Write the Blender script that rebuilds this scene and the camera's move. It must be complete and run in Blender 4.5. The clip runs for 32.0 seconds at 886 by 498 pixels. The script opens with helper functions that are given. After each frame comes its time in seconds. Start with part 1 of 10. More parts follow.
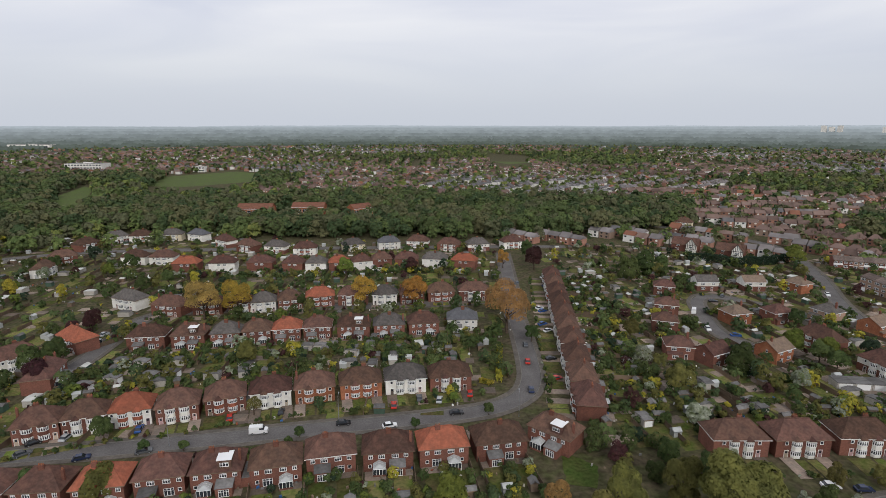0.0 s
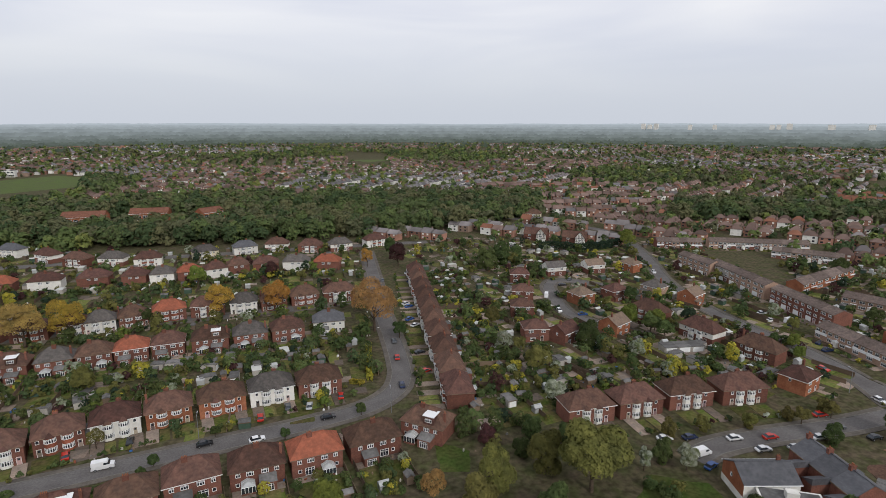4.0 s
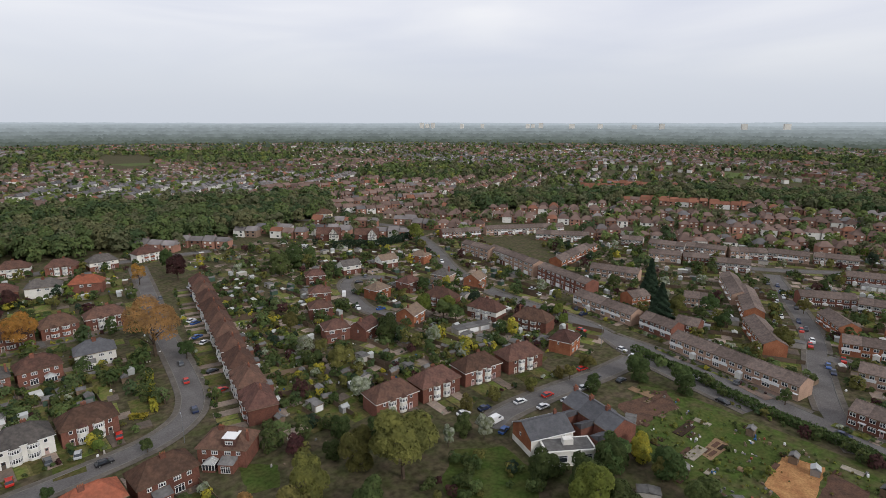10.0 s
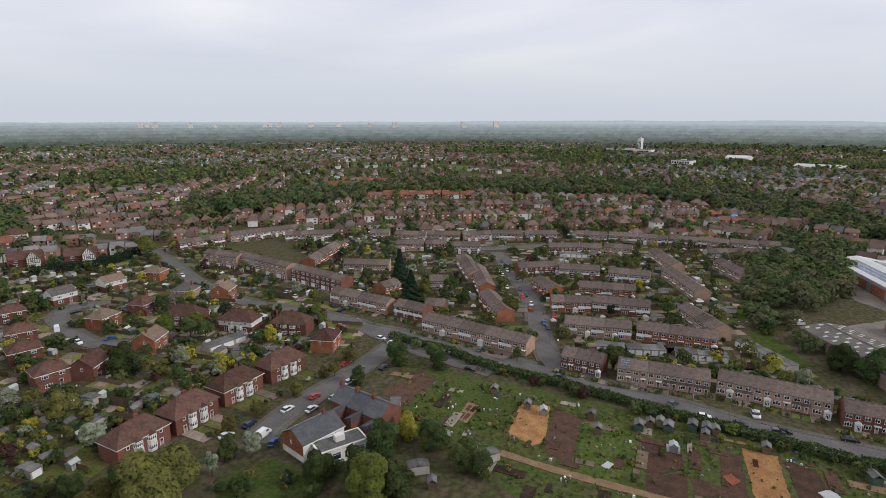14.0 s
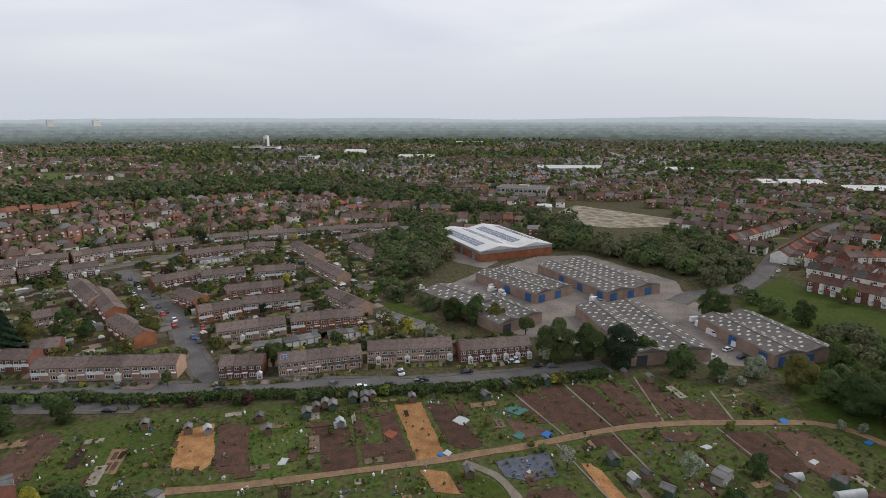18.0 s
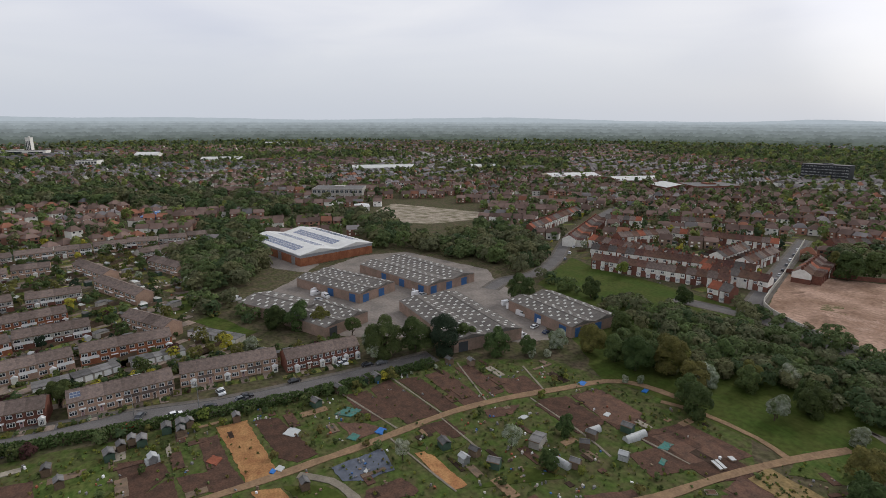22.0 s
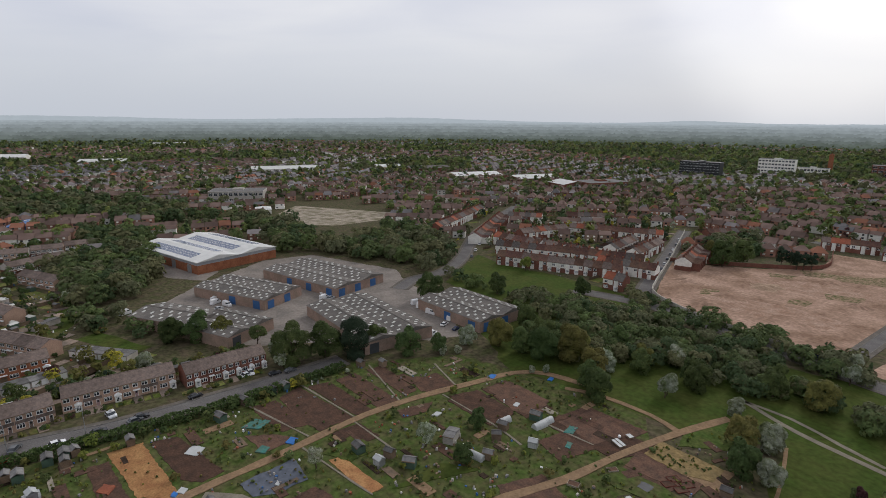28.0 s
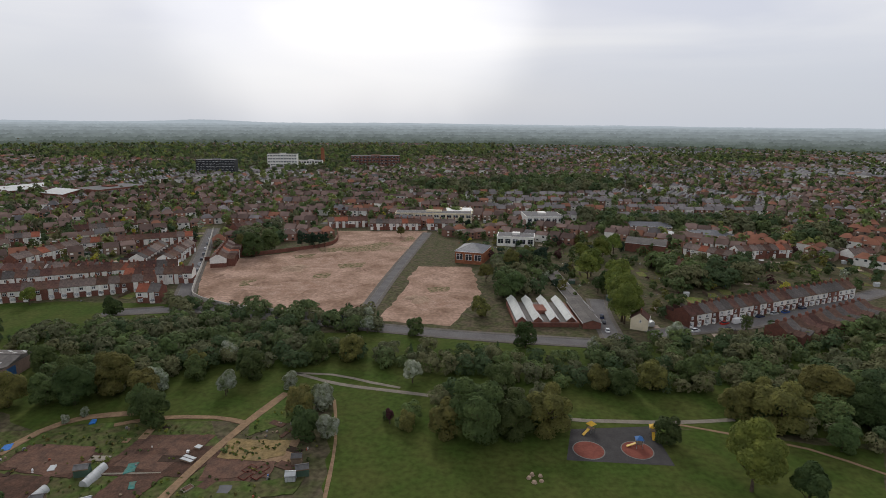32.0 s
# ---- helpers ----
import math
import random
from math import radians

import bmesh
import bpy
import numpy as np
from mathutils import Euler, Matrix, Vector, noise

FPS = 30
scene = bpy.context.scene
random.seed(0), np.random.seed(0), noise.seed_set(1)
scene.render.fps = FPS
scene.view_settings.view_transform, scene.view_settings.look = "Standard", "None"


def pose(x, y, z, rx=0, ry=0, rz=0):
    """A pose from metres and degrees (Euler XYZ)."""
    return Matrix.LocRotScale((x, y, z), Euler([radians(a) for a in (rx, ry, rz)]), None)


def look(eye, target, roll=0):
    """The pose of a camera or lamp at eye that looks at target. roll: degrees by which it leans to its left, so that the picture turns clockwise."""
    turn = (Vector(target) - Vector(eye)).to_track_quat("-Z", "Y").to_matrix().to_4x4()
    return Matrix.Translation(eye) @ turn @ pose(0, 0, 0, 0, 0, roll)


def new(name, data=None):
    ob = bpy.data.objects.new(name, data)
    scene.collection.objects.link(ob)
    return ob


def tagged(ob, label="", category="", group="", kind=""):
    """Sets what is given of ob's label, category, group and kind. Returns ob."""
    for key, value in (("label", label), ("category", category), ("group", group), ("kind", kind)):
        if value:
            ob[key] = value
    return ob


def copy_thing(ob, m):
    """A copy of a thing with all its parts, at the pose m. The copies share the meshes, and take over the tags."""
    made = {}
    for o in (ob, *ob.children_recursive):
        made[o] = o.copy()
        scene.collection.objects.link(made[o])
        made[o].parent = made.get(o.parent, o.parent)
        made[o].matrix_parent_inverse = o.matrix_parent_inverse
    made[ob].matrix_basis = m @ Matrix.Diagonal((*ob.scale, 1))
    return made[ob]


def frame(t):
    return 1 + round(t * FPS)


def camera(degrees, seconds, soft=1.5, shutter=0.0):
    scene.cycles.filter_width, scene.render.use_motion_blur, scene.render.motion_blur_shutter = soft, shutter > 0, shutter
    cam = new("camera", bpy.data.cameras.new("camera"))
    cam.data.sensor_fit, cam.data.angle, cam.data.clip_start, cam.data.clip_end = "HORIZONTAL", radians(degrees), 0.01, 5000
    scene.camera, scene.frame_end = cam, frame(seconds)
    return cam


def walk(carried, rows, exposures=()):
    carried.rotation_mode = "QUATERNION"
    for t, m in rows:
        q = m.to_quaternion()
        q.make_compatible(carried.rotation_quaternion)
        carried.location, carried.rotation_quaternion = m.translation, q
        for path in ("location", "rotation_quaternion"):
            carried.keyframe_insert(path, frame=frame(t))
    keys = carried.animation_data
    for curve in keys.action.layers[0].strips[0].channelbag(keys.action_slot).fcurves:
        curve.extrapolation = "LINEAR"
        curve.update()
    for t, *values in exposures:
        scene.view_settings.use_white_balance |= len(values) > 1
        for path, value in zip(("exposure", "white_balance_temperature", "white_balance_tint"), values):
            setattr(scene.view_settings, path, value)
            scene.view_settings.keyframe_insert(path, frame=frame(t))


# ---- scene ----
cam = camera(77.65, 32.0, soft=0.8)
# the aircraft hangs still 85 m up and turns: seconds, tilt, lean, heading
PATH = (
    (0.0, -12.75, 0.00, 0.00),
    (0.5, -12.75, 0.03, -1.74),
    (1.0, -12.82, 0.02, -3.48),
    (1.5, -12.86, 0.01, -5.28),
    (2.0, -12.87, -0.03, -7.09),
    (2.5, -12.85, -0.05, -8.83),
    (3.0, -12.90, -0.06, -10.62),
    (3.5, -12.93, -0.06, -12.57),
    (5.5, -12.94, -0.05, -19.86),
    (6.0, -12.91, -0.04, -21.64),
    (6.5, -12.93, -0.03, -23.44),
    (7.0, -12.92, -0.05, -25.08),
    (7.5, -12.92, -0.06, -26.90),
    (8.0, -12.94, -0.03, -28.80),
    (8.5, -12.93, -0.04, -30.65),
    (9.0, -12.93, -0.08, -32.48),
    (9.5, -12.95, -0.14, -34.31),
    (10.0, -12.99, -0.16, -36.21),
    (10.5, -13.01, -0.20, -38.12),
    (11.0, -13.03, -0.25, -40.03),
    (11.5, -13.04, -0.23, -41.90),
    (12.0, -13.02, -0.23, -44.85),
    (12.5, -13.01, -0.22, -49.09),
    (13.0, -13.00, -0.18, -53.45),
    (13.5, -13.02, -0.14, -57.80),
    (14.0, -13.04, -0.09, -62.28),
    (14.5, -13.05, -0.06, -66.77),
    (16.5, -13.06, 0.00, -85.38),
    (17.0, -13.15, 0.03, -89.94),
    (17.5, -13.21, 0.03, -94.53),
    (18.0, -13.27, 0.02, -99.18),
    (18.5, -13.30, 0.04, -103.88),
    (19.0, -13.28, -0.04, -107.83),
    (19.5, -13.23, -0.09, -108.86),
    (20.0, -13.19, -0.14, -109.55),
    (20.5, -13.21, -0.17, -110.57),
    (21.0, -13.24, -0.17, -113.21),
    (21.5, -13.23, -0.19, -117.40),
    (22.0, -13.22, -0.21, -118.12),
    (22.5, -13.23, -0.24, -118.86),
    (23.0, -13.22, -0.24, -121.11),
    (23.5, -13.23, -0.26, -122.29),
    (24.0, -13.25, -0.26, -122.71),
    (24.5, -13.25, -0.30, -123.17),
    (25.0, -13.24, -0.30, -123.50),
    (25.5, -13.23, -0.32, -123.87),
    (27.5, -13.22, -0.34, -125.23),
    (28.0, -13.16, -0.43, -127.89),
    (28.5, -13.13, -0.48, -131.59),
    (29.0, -13.12, -0.50, -136.72),
    (29.5, -13.08, -0.50, -142.35),
    (30.0, -13.11, -0.52, -147.96),
    (30.5, -13.12, -0.56, -153.65),
    (31.0, -13.07, -0.57, -160.56),
    (31.5, -12.96, -0.55, -168.03),
    (32.0, -12.89, -0.53, -174.97),
)
walk(cam, [(t, pose(0, 0, 85, 90 + tilt, lean, heading)) for t, tilt, lean, heading in PATH],
     ((0.0, 0.0), (8.0, 0.06), (16.0, 0.05), (22.0, -0.02), (28.0, -0.1), (32.0, -0.08)))

# ---- sky and sun ----
SUN_H, SUN_UP = radians(166), radians(32)      # compass-like heading from +y towards +x, height
world = bpy.data.worlds.new("overcast_sky")
scene.world = world
world.use_nodes = True
nt = world.node_tree
nodes, links = nt.nodes, nt.links
bg = nodes["Background"]
sky = nodes.new("ShaderNodeTexSky")
sky.sky_type, sky.sun_disc = "NISHITA", False
sky.sun_elevation, sky.sun_rotation = SUN_UP, SUN_H
sky.air_density, sky.dust_density = 1.2, 2.5
co = nodes.new("ShaderNodeTexCoord")
flat = nodes.new("ShaderNodeMapping")
flat.inputs["Scale"].default_value = (1.3, 1.3, 7.0)
links.new(co.outputs["Generated"], flat.inputs["Vector"])
cloud = nodes.new("ShaderNodeTexNoise")
cloud.inputs["Scale"].default_value, cloud.inputs["Detail"].default_value = 1.5, 4.0
cloud.inputs["Roughness"].default_value, cloud.inputs["Distortion"].default_value = 0.45, 0.6
links.new(flat.outputs[0], cloud.inputs["Vector"])
ramp = nodes.new("ShaderNodeValToRGB")
ramp.color_ramp.elements[0].position, ramp.color_ramp.elements[0].color = 0.34, (0.755, 0.785, 0.90, 1)
ramp.color_ramp.elements[1].position, ramp.color_ramp.elements[1].color = 0.70, (0.97, 0.975, 1.02, 1)
links.new(cloud.outputs[0], ramp.inputs[0])
# the cloud is greyer low down, where more air lies before it
axes, low = nodes.new("ShaderNodeSeparateXYZ"), nodes.new("ShaderNodeMapRange")
links.new(co.outputs["Generated"], axes.inputs[0])
low.interpolation_type = "SMOOTHSTEP"
low.inputs[1].default_value, low.inputs[2].default_value = 0.0, 0.2
low.inputs[3].default_value, low.inputs[4].default_value = 1.0, 0.0
links.new(axes.outputs["Z"], low.inputs[0])
grey = nodes.new("ShaderNodeMixRGB")
grey.inputs[2].default_value = (0.67, 0.715, 0.80, 1)
links.new(low.outputs[0], grey.inputs[0])
links.new(ramp.outputs[0], grey.inputs[1])
# the sun shows as a bright thin place in the cloud
sunv = Vector((math.sin(SUN_H), math.cos(SUN_H), 0)) * math.cos(radians(15)) + Vector((0, 0, math.sin(radians(15))))
dot = nodes.new("ShaderNodeVectorMath")
dot.operation = "DOT_PRODUCT"
dot.inputs[1].default_value = sunv
ragged = nodes.new("ShaderNodeTexNoise")
ragged.inputs["Scale"].default_value, ragged.inputs["Detail"].default_value = 3.2, 3.0
links.new(co.outputs["Generated"], ragged.inputs["Vector"])
shove = nodes.new("ShaderNodeMath")
shove.operation, shove.inputs[1].default_value = "MULTIPLY_ADD", 0.05
links.new(ragged.outputs[0], shove.inputs[0])
links.new(co.outputs["Generated"], dot.inputs[0])
links.new(dot.outputs["Value"], shove.inputs[2])
thin = nodes.new("ShaderNodeMapRange")
thin.interpolation_type = "SMOOTHERSTEP"
thin.inputs[1].default_value, thin.inputs[2].default_value = 0.955, 1.01
thin.inputs[3].default_value, thin.inputs[4].default_value = 0.0, 1.0
links.new(shove.outputs[0], thin.inputs[0])
thin_mul = nodes.new("ShaderNodeMath")
thin_mul.operation = "MULTIPLY"
thin_mul.inputs[1].default_value = 0.25
links.new(thin.outputs[0], thin_mul.inputs[0])
lit = nodes.new("ShaderNodeMixRGB")
lit.blend_type = "ADD"
lit.inputs[2].default_value = (1.0, 0.96, 0.9, 1)
links.new(thin_mul.outputs[0], lit.inputs[0])
links.new(grey.outputs[0], lit.inputs[1])
dim = nodes.new("ShaderNodeMixRGB")
dim.blend_type = "MULTIPLY"
dim.inputs[0].default_value, dim.inputs[2].default_value = 1.0, (0.1, 0.1, 0.1, 1)
links.new(sky.outputs[0], dim.inputs[1])
both = nodes.new("ShaderNodeMixRGB")
both.inputs[0].default_value = 0.93
links.new(dim.outputs[0], both.inputs[1])
links.new(lit.outputs[0], both.inputs[2])
links.new(both.outputs[0], bg.inputs[0])
bg.inputs[1].default_value = 0.92
sun = new("sun", bpy.data.lights.new("sun", "SUN"))
sun.data.energy, sun.data.angle, sun.data.color = 1.5, radians(12), (1, 0.975, 0.95)
sun.matrix_world = look((sunv.x * 300, sunv.y * 300, 300 * math.tan(SUN_UP)), (0, 0, 0))
scene.view_settings.exposure = 0.0

# ---- materials ----
MATS = {}


def mat(name, colour, rough=0.8, vary=0.15, scale=3.0, other=None, fine=30.0, bump=0.0, metal=0.0, obj=0.0, island=0.0, spec=None, stretch=None, hue=0.0):
    """A surface with stains at a large scale, grain at a fine one, and a shift from object to object or from piece to piece."""
    if name in MATS:
        return MATS[name]
    m = MATS[name] = bpy.data.materials.new(name)
    m.use_nodes = True
    n, l = m.node_tree.nodes, m.node_tree.links
    b = n["Principled BSDF"]
    b.inputs["Roughness"].default_value, b.inputs["Metallic"].default_value = rough, metal
    b.inputs["Specular IOR Level"].default_value = (0.04 if rough > 0.8 else 0.3) if spec is None else spec
    tc = n.new("ShaderNodeTexCoord")
    src = tc.outputs["Object"]
    if stretch:
        mp = n.new("ShaderNodeMapping")
        mp.inputs["Scale"].default_value = stretch
        l.new(src, mp.inputs[0])
        src = mp.outputs[0]
    big, small = n.new("ShaderNodeTexNoise"), n.new("ShaderNodeTexNoise")
    big.inputs["Scale"].default_value, big.inputs["Detail"].default_value = 1.0 / scale, 4
    small.inputs["Scale"].default_value, small.inputs["Detail"].default_value = fine / 10, 3
    for x in (big, small):
        l.new(src, x.inputs["Vector"])
    mix = n.new("ShaderNodeMixRGB")
    c2 = other or tuple(v * (1 - 2 * vary) for v in colour)
    mix.inputs[1].default_value, mix.inputs[2].default_value = (*colour, 1), (*c2, 1)
    sh = n.new("ShaderNodeMapRange")
    sh.inputs[1].default_value, sh.inputs[2].default_value = 0.35, 0.65
    l.new(big.outputs[0], sh.inputs[0])
    l.new(sh.outputs[0], mix.inputs[0])
    hs = n.new("ShaderNodeHueSaturation")
    l.new(mix.outputs[0], hs.inputs["Color"])
    val = n.new("ShaderNodeMapRange")
    val.inputs[1].default_value, val.inputs[2].default_value = 0.3, 0.7
    val.inputs[3].default_value, val.inputs[4].default_value = 1 - vary, 1 + vary
    l.new(small.outputs[0], val.inputs[0])
    last = val.outputs[0]
    if obj or island:
        if obj:
            rnd, amount = n.new("ShaderNodeObjectInfo").outputs["Random"], obj
        else:
            rnd, amount = n.new("ShaderNodeNewGeometry").outputs["Random Per Island"], island
        r = n.new("ShaderNodeMapRange")
        r.inputs[3].default_value, r.inputs[4].default_value = 1 - amount, 1 + amount
        l.new(rnd, r.inputs[0])
        mu = n.new("ShaderNodeMath")
        mu.operation = "MULTIPLY"
        l.new(last, mu.inputs[0])
        l.new(r.outputs[0], mu.inputs[1])
        last = mu.outputs[0]
        if hue:
            h = n.new("ShaderNodeMapRange")
            h.inputs[3].default_value, h.inputs[4].default_value = 0.5 + hue, 0.5 - hue
            w = n.new("ShaderNodeTexWhiteNoise")
            w.noise_dimensions = "1D"
            l.new(rnd, w.inputs["W"])
            l.new(w.outputs["Value"], h.inputs[0])
            l.new(h.outputs[0], hs.inputs["Hue"])
    l.new(last, hs.inputs["Value"])
    l.new(hs.outputs[0], b.inputs["Base Color"])
    if bump:
        bp = n.new("ShaderNodeBump")
        bp.inputs["Strength"].default_value, bp.inputs["Distance"].default_value = bump, 0.05
        l.new(small.outputs[0], bp.inputs["Height"])
        l.new(bp.outputs[0], b.inputs["Normal"])
    return m


def lined(m, pitch, depth, axis="Z", strength=0.6):
    """Courses (roof tiles, corrugated sheet) as fine relief across one axis."""
    n, l = m.node_tree.nodes, m.node_tree.links
    tc, wv, bp = n.new("ShaderNodeTexCoord"), n.new("ShaderNodeTexWave"), n.new("ShaderNodeBump")
    wv.bands_direction, wv.wave_profile = axis, "SAW"
    wv.inputs["Scale"].default_value = 0.314 / pitch
    wv.inputs["Distortion"].default_value = 0.6
    bp.inputs["Strength"].default_value, bp.inputs["Distance"].default_value = strength, depth
    l.new(tc.outputs["Object"], wv.inputs[0])
    l.new(wv.outputs[0], bp.inputs["Height"])
    l.new(bp.outputs[0], n["Principled BSDF"].inputs["Normal"])
    return m


BRICK = mat("red_brick", (0.19, 0.083, 0.06), 0.9, 0.18, 2.5, (0.14, 0.066, 0.05), 25, 0.3, obj=0.22)
BROWN_BRICK = mat("brown_brick", (0.40, 0.27, 0.20), 0.9, 0.14, 3, (0.32, 0.215, 0.16), 25, 0.3, obj=0.16)
ORANGE_BRICK = mat("orange_brick", (0.33, 0.138, 0.075), 0.9, 0.15, 3, (0.24, 0.092, 0.05), 25, 0.3, obj=0.15)
RENDER = mat("white_render", (0.74, 0.72, 0.67), 0.85, 0.05, 2.5, (0.62, 0.60, 0.55), 12, obj=0.1)
CREAM = mat("cream_render", (0.66, 0.58, 0.42), 0.85, 0.05, 2.5, (0.58, 0.51, 0.37), 12, obj=0.1)
PEBBLE = mat("grey_pebbledash", (0.42, 0.39, 0.35), 0.9, 0.1, 2.5, (0.33, 0.31, 0.28), 40, obj=0.12)
TILE = lined(mat("brown_roof_tiles", (0.122, 0.067, 0.051), 0.85, 0.2, 2.2, (0.083, 0.05, 0.04), 14, obj=0.28, hue=0.012), 0.32, 0.05)
TILE_RED = lined(mat("red_roof_tiles", (0.30, 0.10, 0.06), 0.85, 0.16, 1.5, (0.22, 0.08, 0.05), 14, obj=0.15), 0.32, 0.05)
TILE_RUSSET = lined(mat("russet_roof_tiles", (0.20, 0.092, 0.062), 0.85, 0.18, 2, (0.15, 0.072, 0.05), 14), 0.32, 0.05)
TILE_GREY = lined(mat("grey_concrete_tiles", (0.115, 0.102, 0.093), 0.85, 0.2, 1.8, (0.082, 0.075, 0.07), 14, obj=0.2), 0.32, 0.05)
TILE_BUFF = lined(mat("buff_concrete_tiles", (0.20, 0.145, 0.105), 0.85, 0.16, 1.8, (0.155, 0.115, 0.09), 14, obj=0.16), 0.32, 0.05)
TILE_EST = lined(mat("grey_brown_estate_tiles", (0.168, 0.128, 0.11), 0.88, 0.22, 1.8, (0.12, 0.095, 0.083), 14, obj=0.22), 0.32, 0.05)
SLATE = lined(mat("blue_grey_slate", (0.092, 0.092, 0.1), 0.55, 0.15, 1.5, (0.066, 0.067, 0.073), 14, obj=0.15), 0.3, 0.03)
UPVC = mat("white_window_plastic", (0.78, 0.78, 0.77), 0.5, 0.03, 2, None, 10)
GLASS = mat("window_glass", (0.035, 0.042, 0.05), 0.08, 0.2, 1.5, (0.02, 0.024, 0.03), 4, spec=0.6, obj=0.3)
DOOR = mat("painted_door", (0.30, 0.22, 0.19), 0.5, 0.08, 2, None, 20, obj=0.7, hue=0.06)
ASPHALT = mat("asphalt", (0.142, 0.133, 0.128), 0.95, 0.16, 7, (0.108, 0.10, 0.096), 20, 0.2)
PAVE = mat("concrete_pavement", (0.135, 0.118, 0.10), 0.9, 0.16, 4, (0.10, 0.09, 0.078), 12)
KERB = mat("concrete_kerb", (0.175, 0.165, 0.15), 0.9, 0.1, 3, None, 12)
DRIVE = mat("block_paving", (0.24, 0.165, 0.13), 0.9, 0.15, 3, (0.17, 0.14, 0.12), 20, obj=0.3)
GRASS = mat("garden_lawn", (0.052, 0.083, 0.019), 0.95, 0.28, 4, (0.074, 0.084, 0.026), 10, 0.4, obj=0.22)
MEADOW = mat("park_grass", (0.042, 0.066, 0.013), 0.95, 0.24, 11, (0.06, 0.07, 0.018), 6, 0.3)
ROUGH_GRASS = mat("rough_ground", (0.056, 0.084, 0.02), 0.95, 0.36, 4, (0.08, 0.073, 0.034), 7, 0.5)
SOIL = mat("dug_soil", (0.108, 0.062, 0.044), 0.95, 0.22, 2.5, (0.07, 0.045, 0.034), 20, 0.6, obj=0.25)
STRAW = mat("straw_mulch", (0.35, 0.195, 0.085), 0.95, 0.22, 3.5, (0.25, 0.12, 0.055), 20, 0.6, obj=0.12)
TRACK = mat("earth_track", (0.24, 0.16, 0.095), 0.95, 0.17, 3, (0.18, 0.12, 0.075), 15, 0.3)
GRAVELLY = mat("gravel_path", (0.21, 0.185, 0.145), 0.95, 0.14, 3, (0.165, 0.145, 0.115), 20)
RUBBLE = mat("crushed_brick_rubble", (0.345, 0.232, 0.172), 0.95, 0.26, 15, (0.195, 0.122, 0.083), 6, 0.6)
WEEDY = mat("weeds_in_rubble", (0.085, 0.088, 0.034), 0.95, 0.3, 2.2, (0.27, 0.18, 0.125), 9, 0.5)
CONC = mat("yard_concrete", (0.225, 0.195, 0.17), 0.9, 0.16, 9, (0.16, 0.142, 0.126), 8)
WOOD = mat("weathered_fence_wood", (0.185, 0.13, 0.088), 0.9, 0.18, 2, (0.13, 0.10, 0.075), 20, obj=0.3)
SHEET = lined(mat("grey_cement_sheet", (0.155, 0.14, 0.126), 0.85, 0.16, 5, (0.115, 0.105, 0.096), 10, obj=0.08), 0.5, 0.06, "X")
SKYLIGHT = mat("translucent_rooflight", (0.52, 0.52, 0.48), 0.4, 0.1, 2, None, 10)
BLUE = mat("blue_painted_steel", (0.035, 0.12, 0.30), 0.5, 0.08, 3, None, 10)
WHITE_METAL = lined(mat("white_steel_roof", (0.58, 0.575, 0.55), 0.5, 0.06, 6, (0.49, 0.485, 0.46), 8), 0.8, 0.04, "X")
SOLAR = mat("solar_panel", (0.06, 0.085, 0.15), 0.25, 0.1, 3, (0.085, 0.11, 0.17), 8, spec=0.5)
BARK = mat("bark", (0.10, 0.075, 0.055), 0.95, 0.2, 1, None, 30)
TYRE = mat("tyre_rubber", (0.02, 0.02, 0.02), 0.8, 0.1, 1, None, 20)
STEEL = mat("galvanised_steel", (0.35, 0.36, 0.37), 0.45, 0.08, 2, None, 20, metal=0.6)
FELT = mat("roofing_felt", (0.16, 0.155, 0.15), 0.9, 0.15, 2, (0.11, 0.105, 0.10), 14, obj=0.35)
DARK = mat("dark_opening", (0.03, 0.03, 0.032), 0.8, 0.1, 2, None, 10)
PLASTIC = mat("polytunnel_film", (0.46, 0.47, 0.46), 0.4, 0.14, 1, (0.33, 0.34, 0.33), 10)


def leaf(name, c, c2, obj=0.2, island=0.0):
    m = mat(name, c, 0.75, 0.2, 2.2, c2, 12, 0, obj=obj, island=island, spec=0.06, hue=0.02)
    n, l = m.node_tree.nodes, m.node_tree.links
    b = n["Principled BSDF"]
    thru, mx = n.new("ShaderNodeBsdfTranslucent"), n.new("ShaderNodeMixShader")
    l.new(b.inputs["Base Color"].links[0].from_socket, thru.inputs[0])
    mx.inputs[0].default_value = 0.22
    l.new(b.outputs[0], mx.inputs[1])
    l.new(thru.outputs[0], mx.inputs[2])
    l.new(mx.outputs[0], n["Material Output"].inputs[0])
    return m


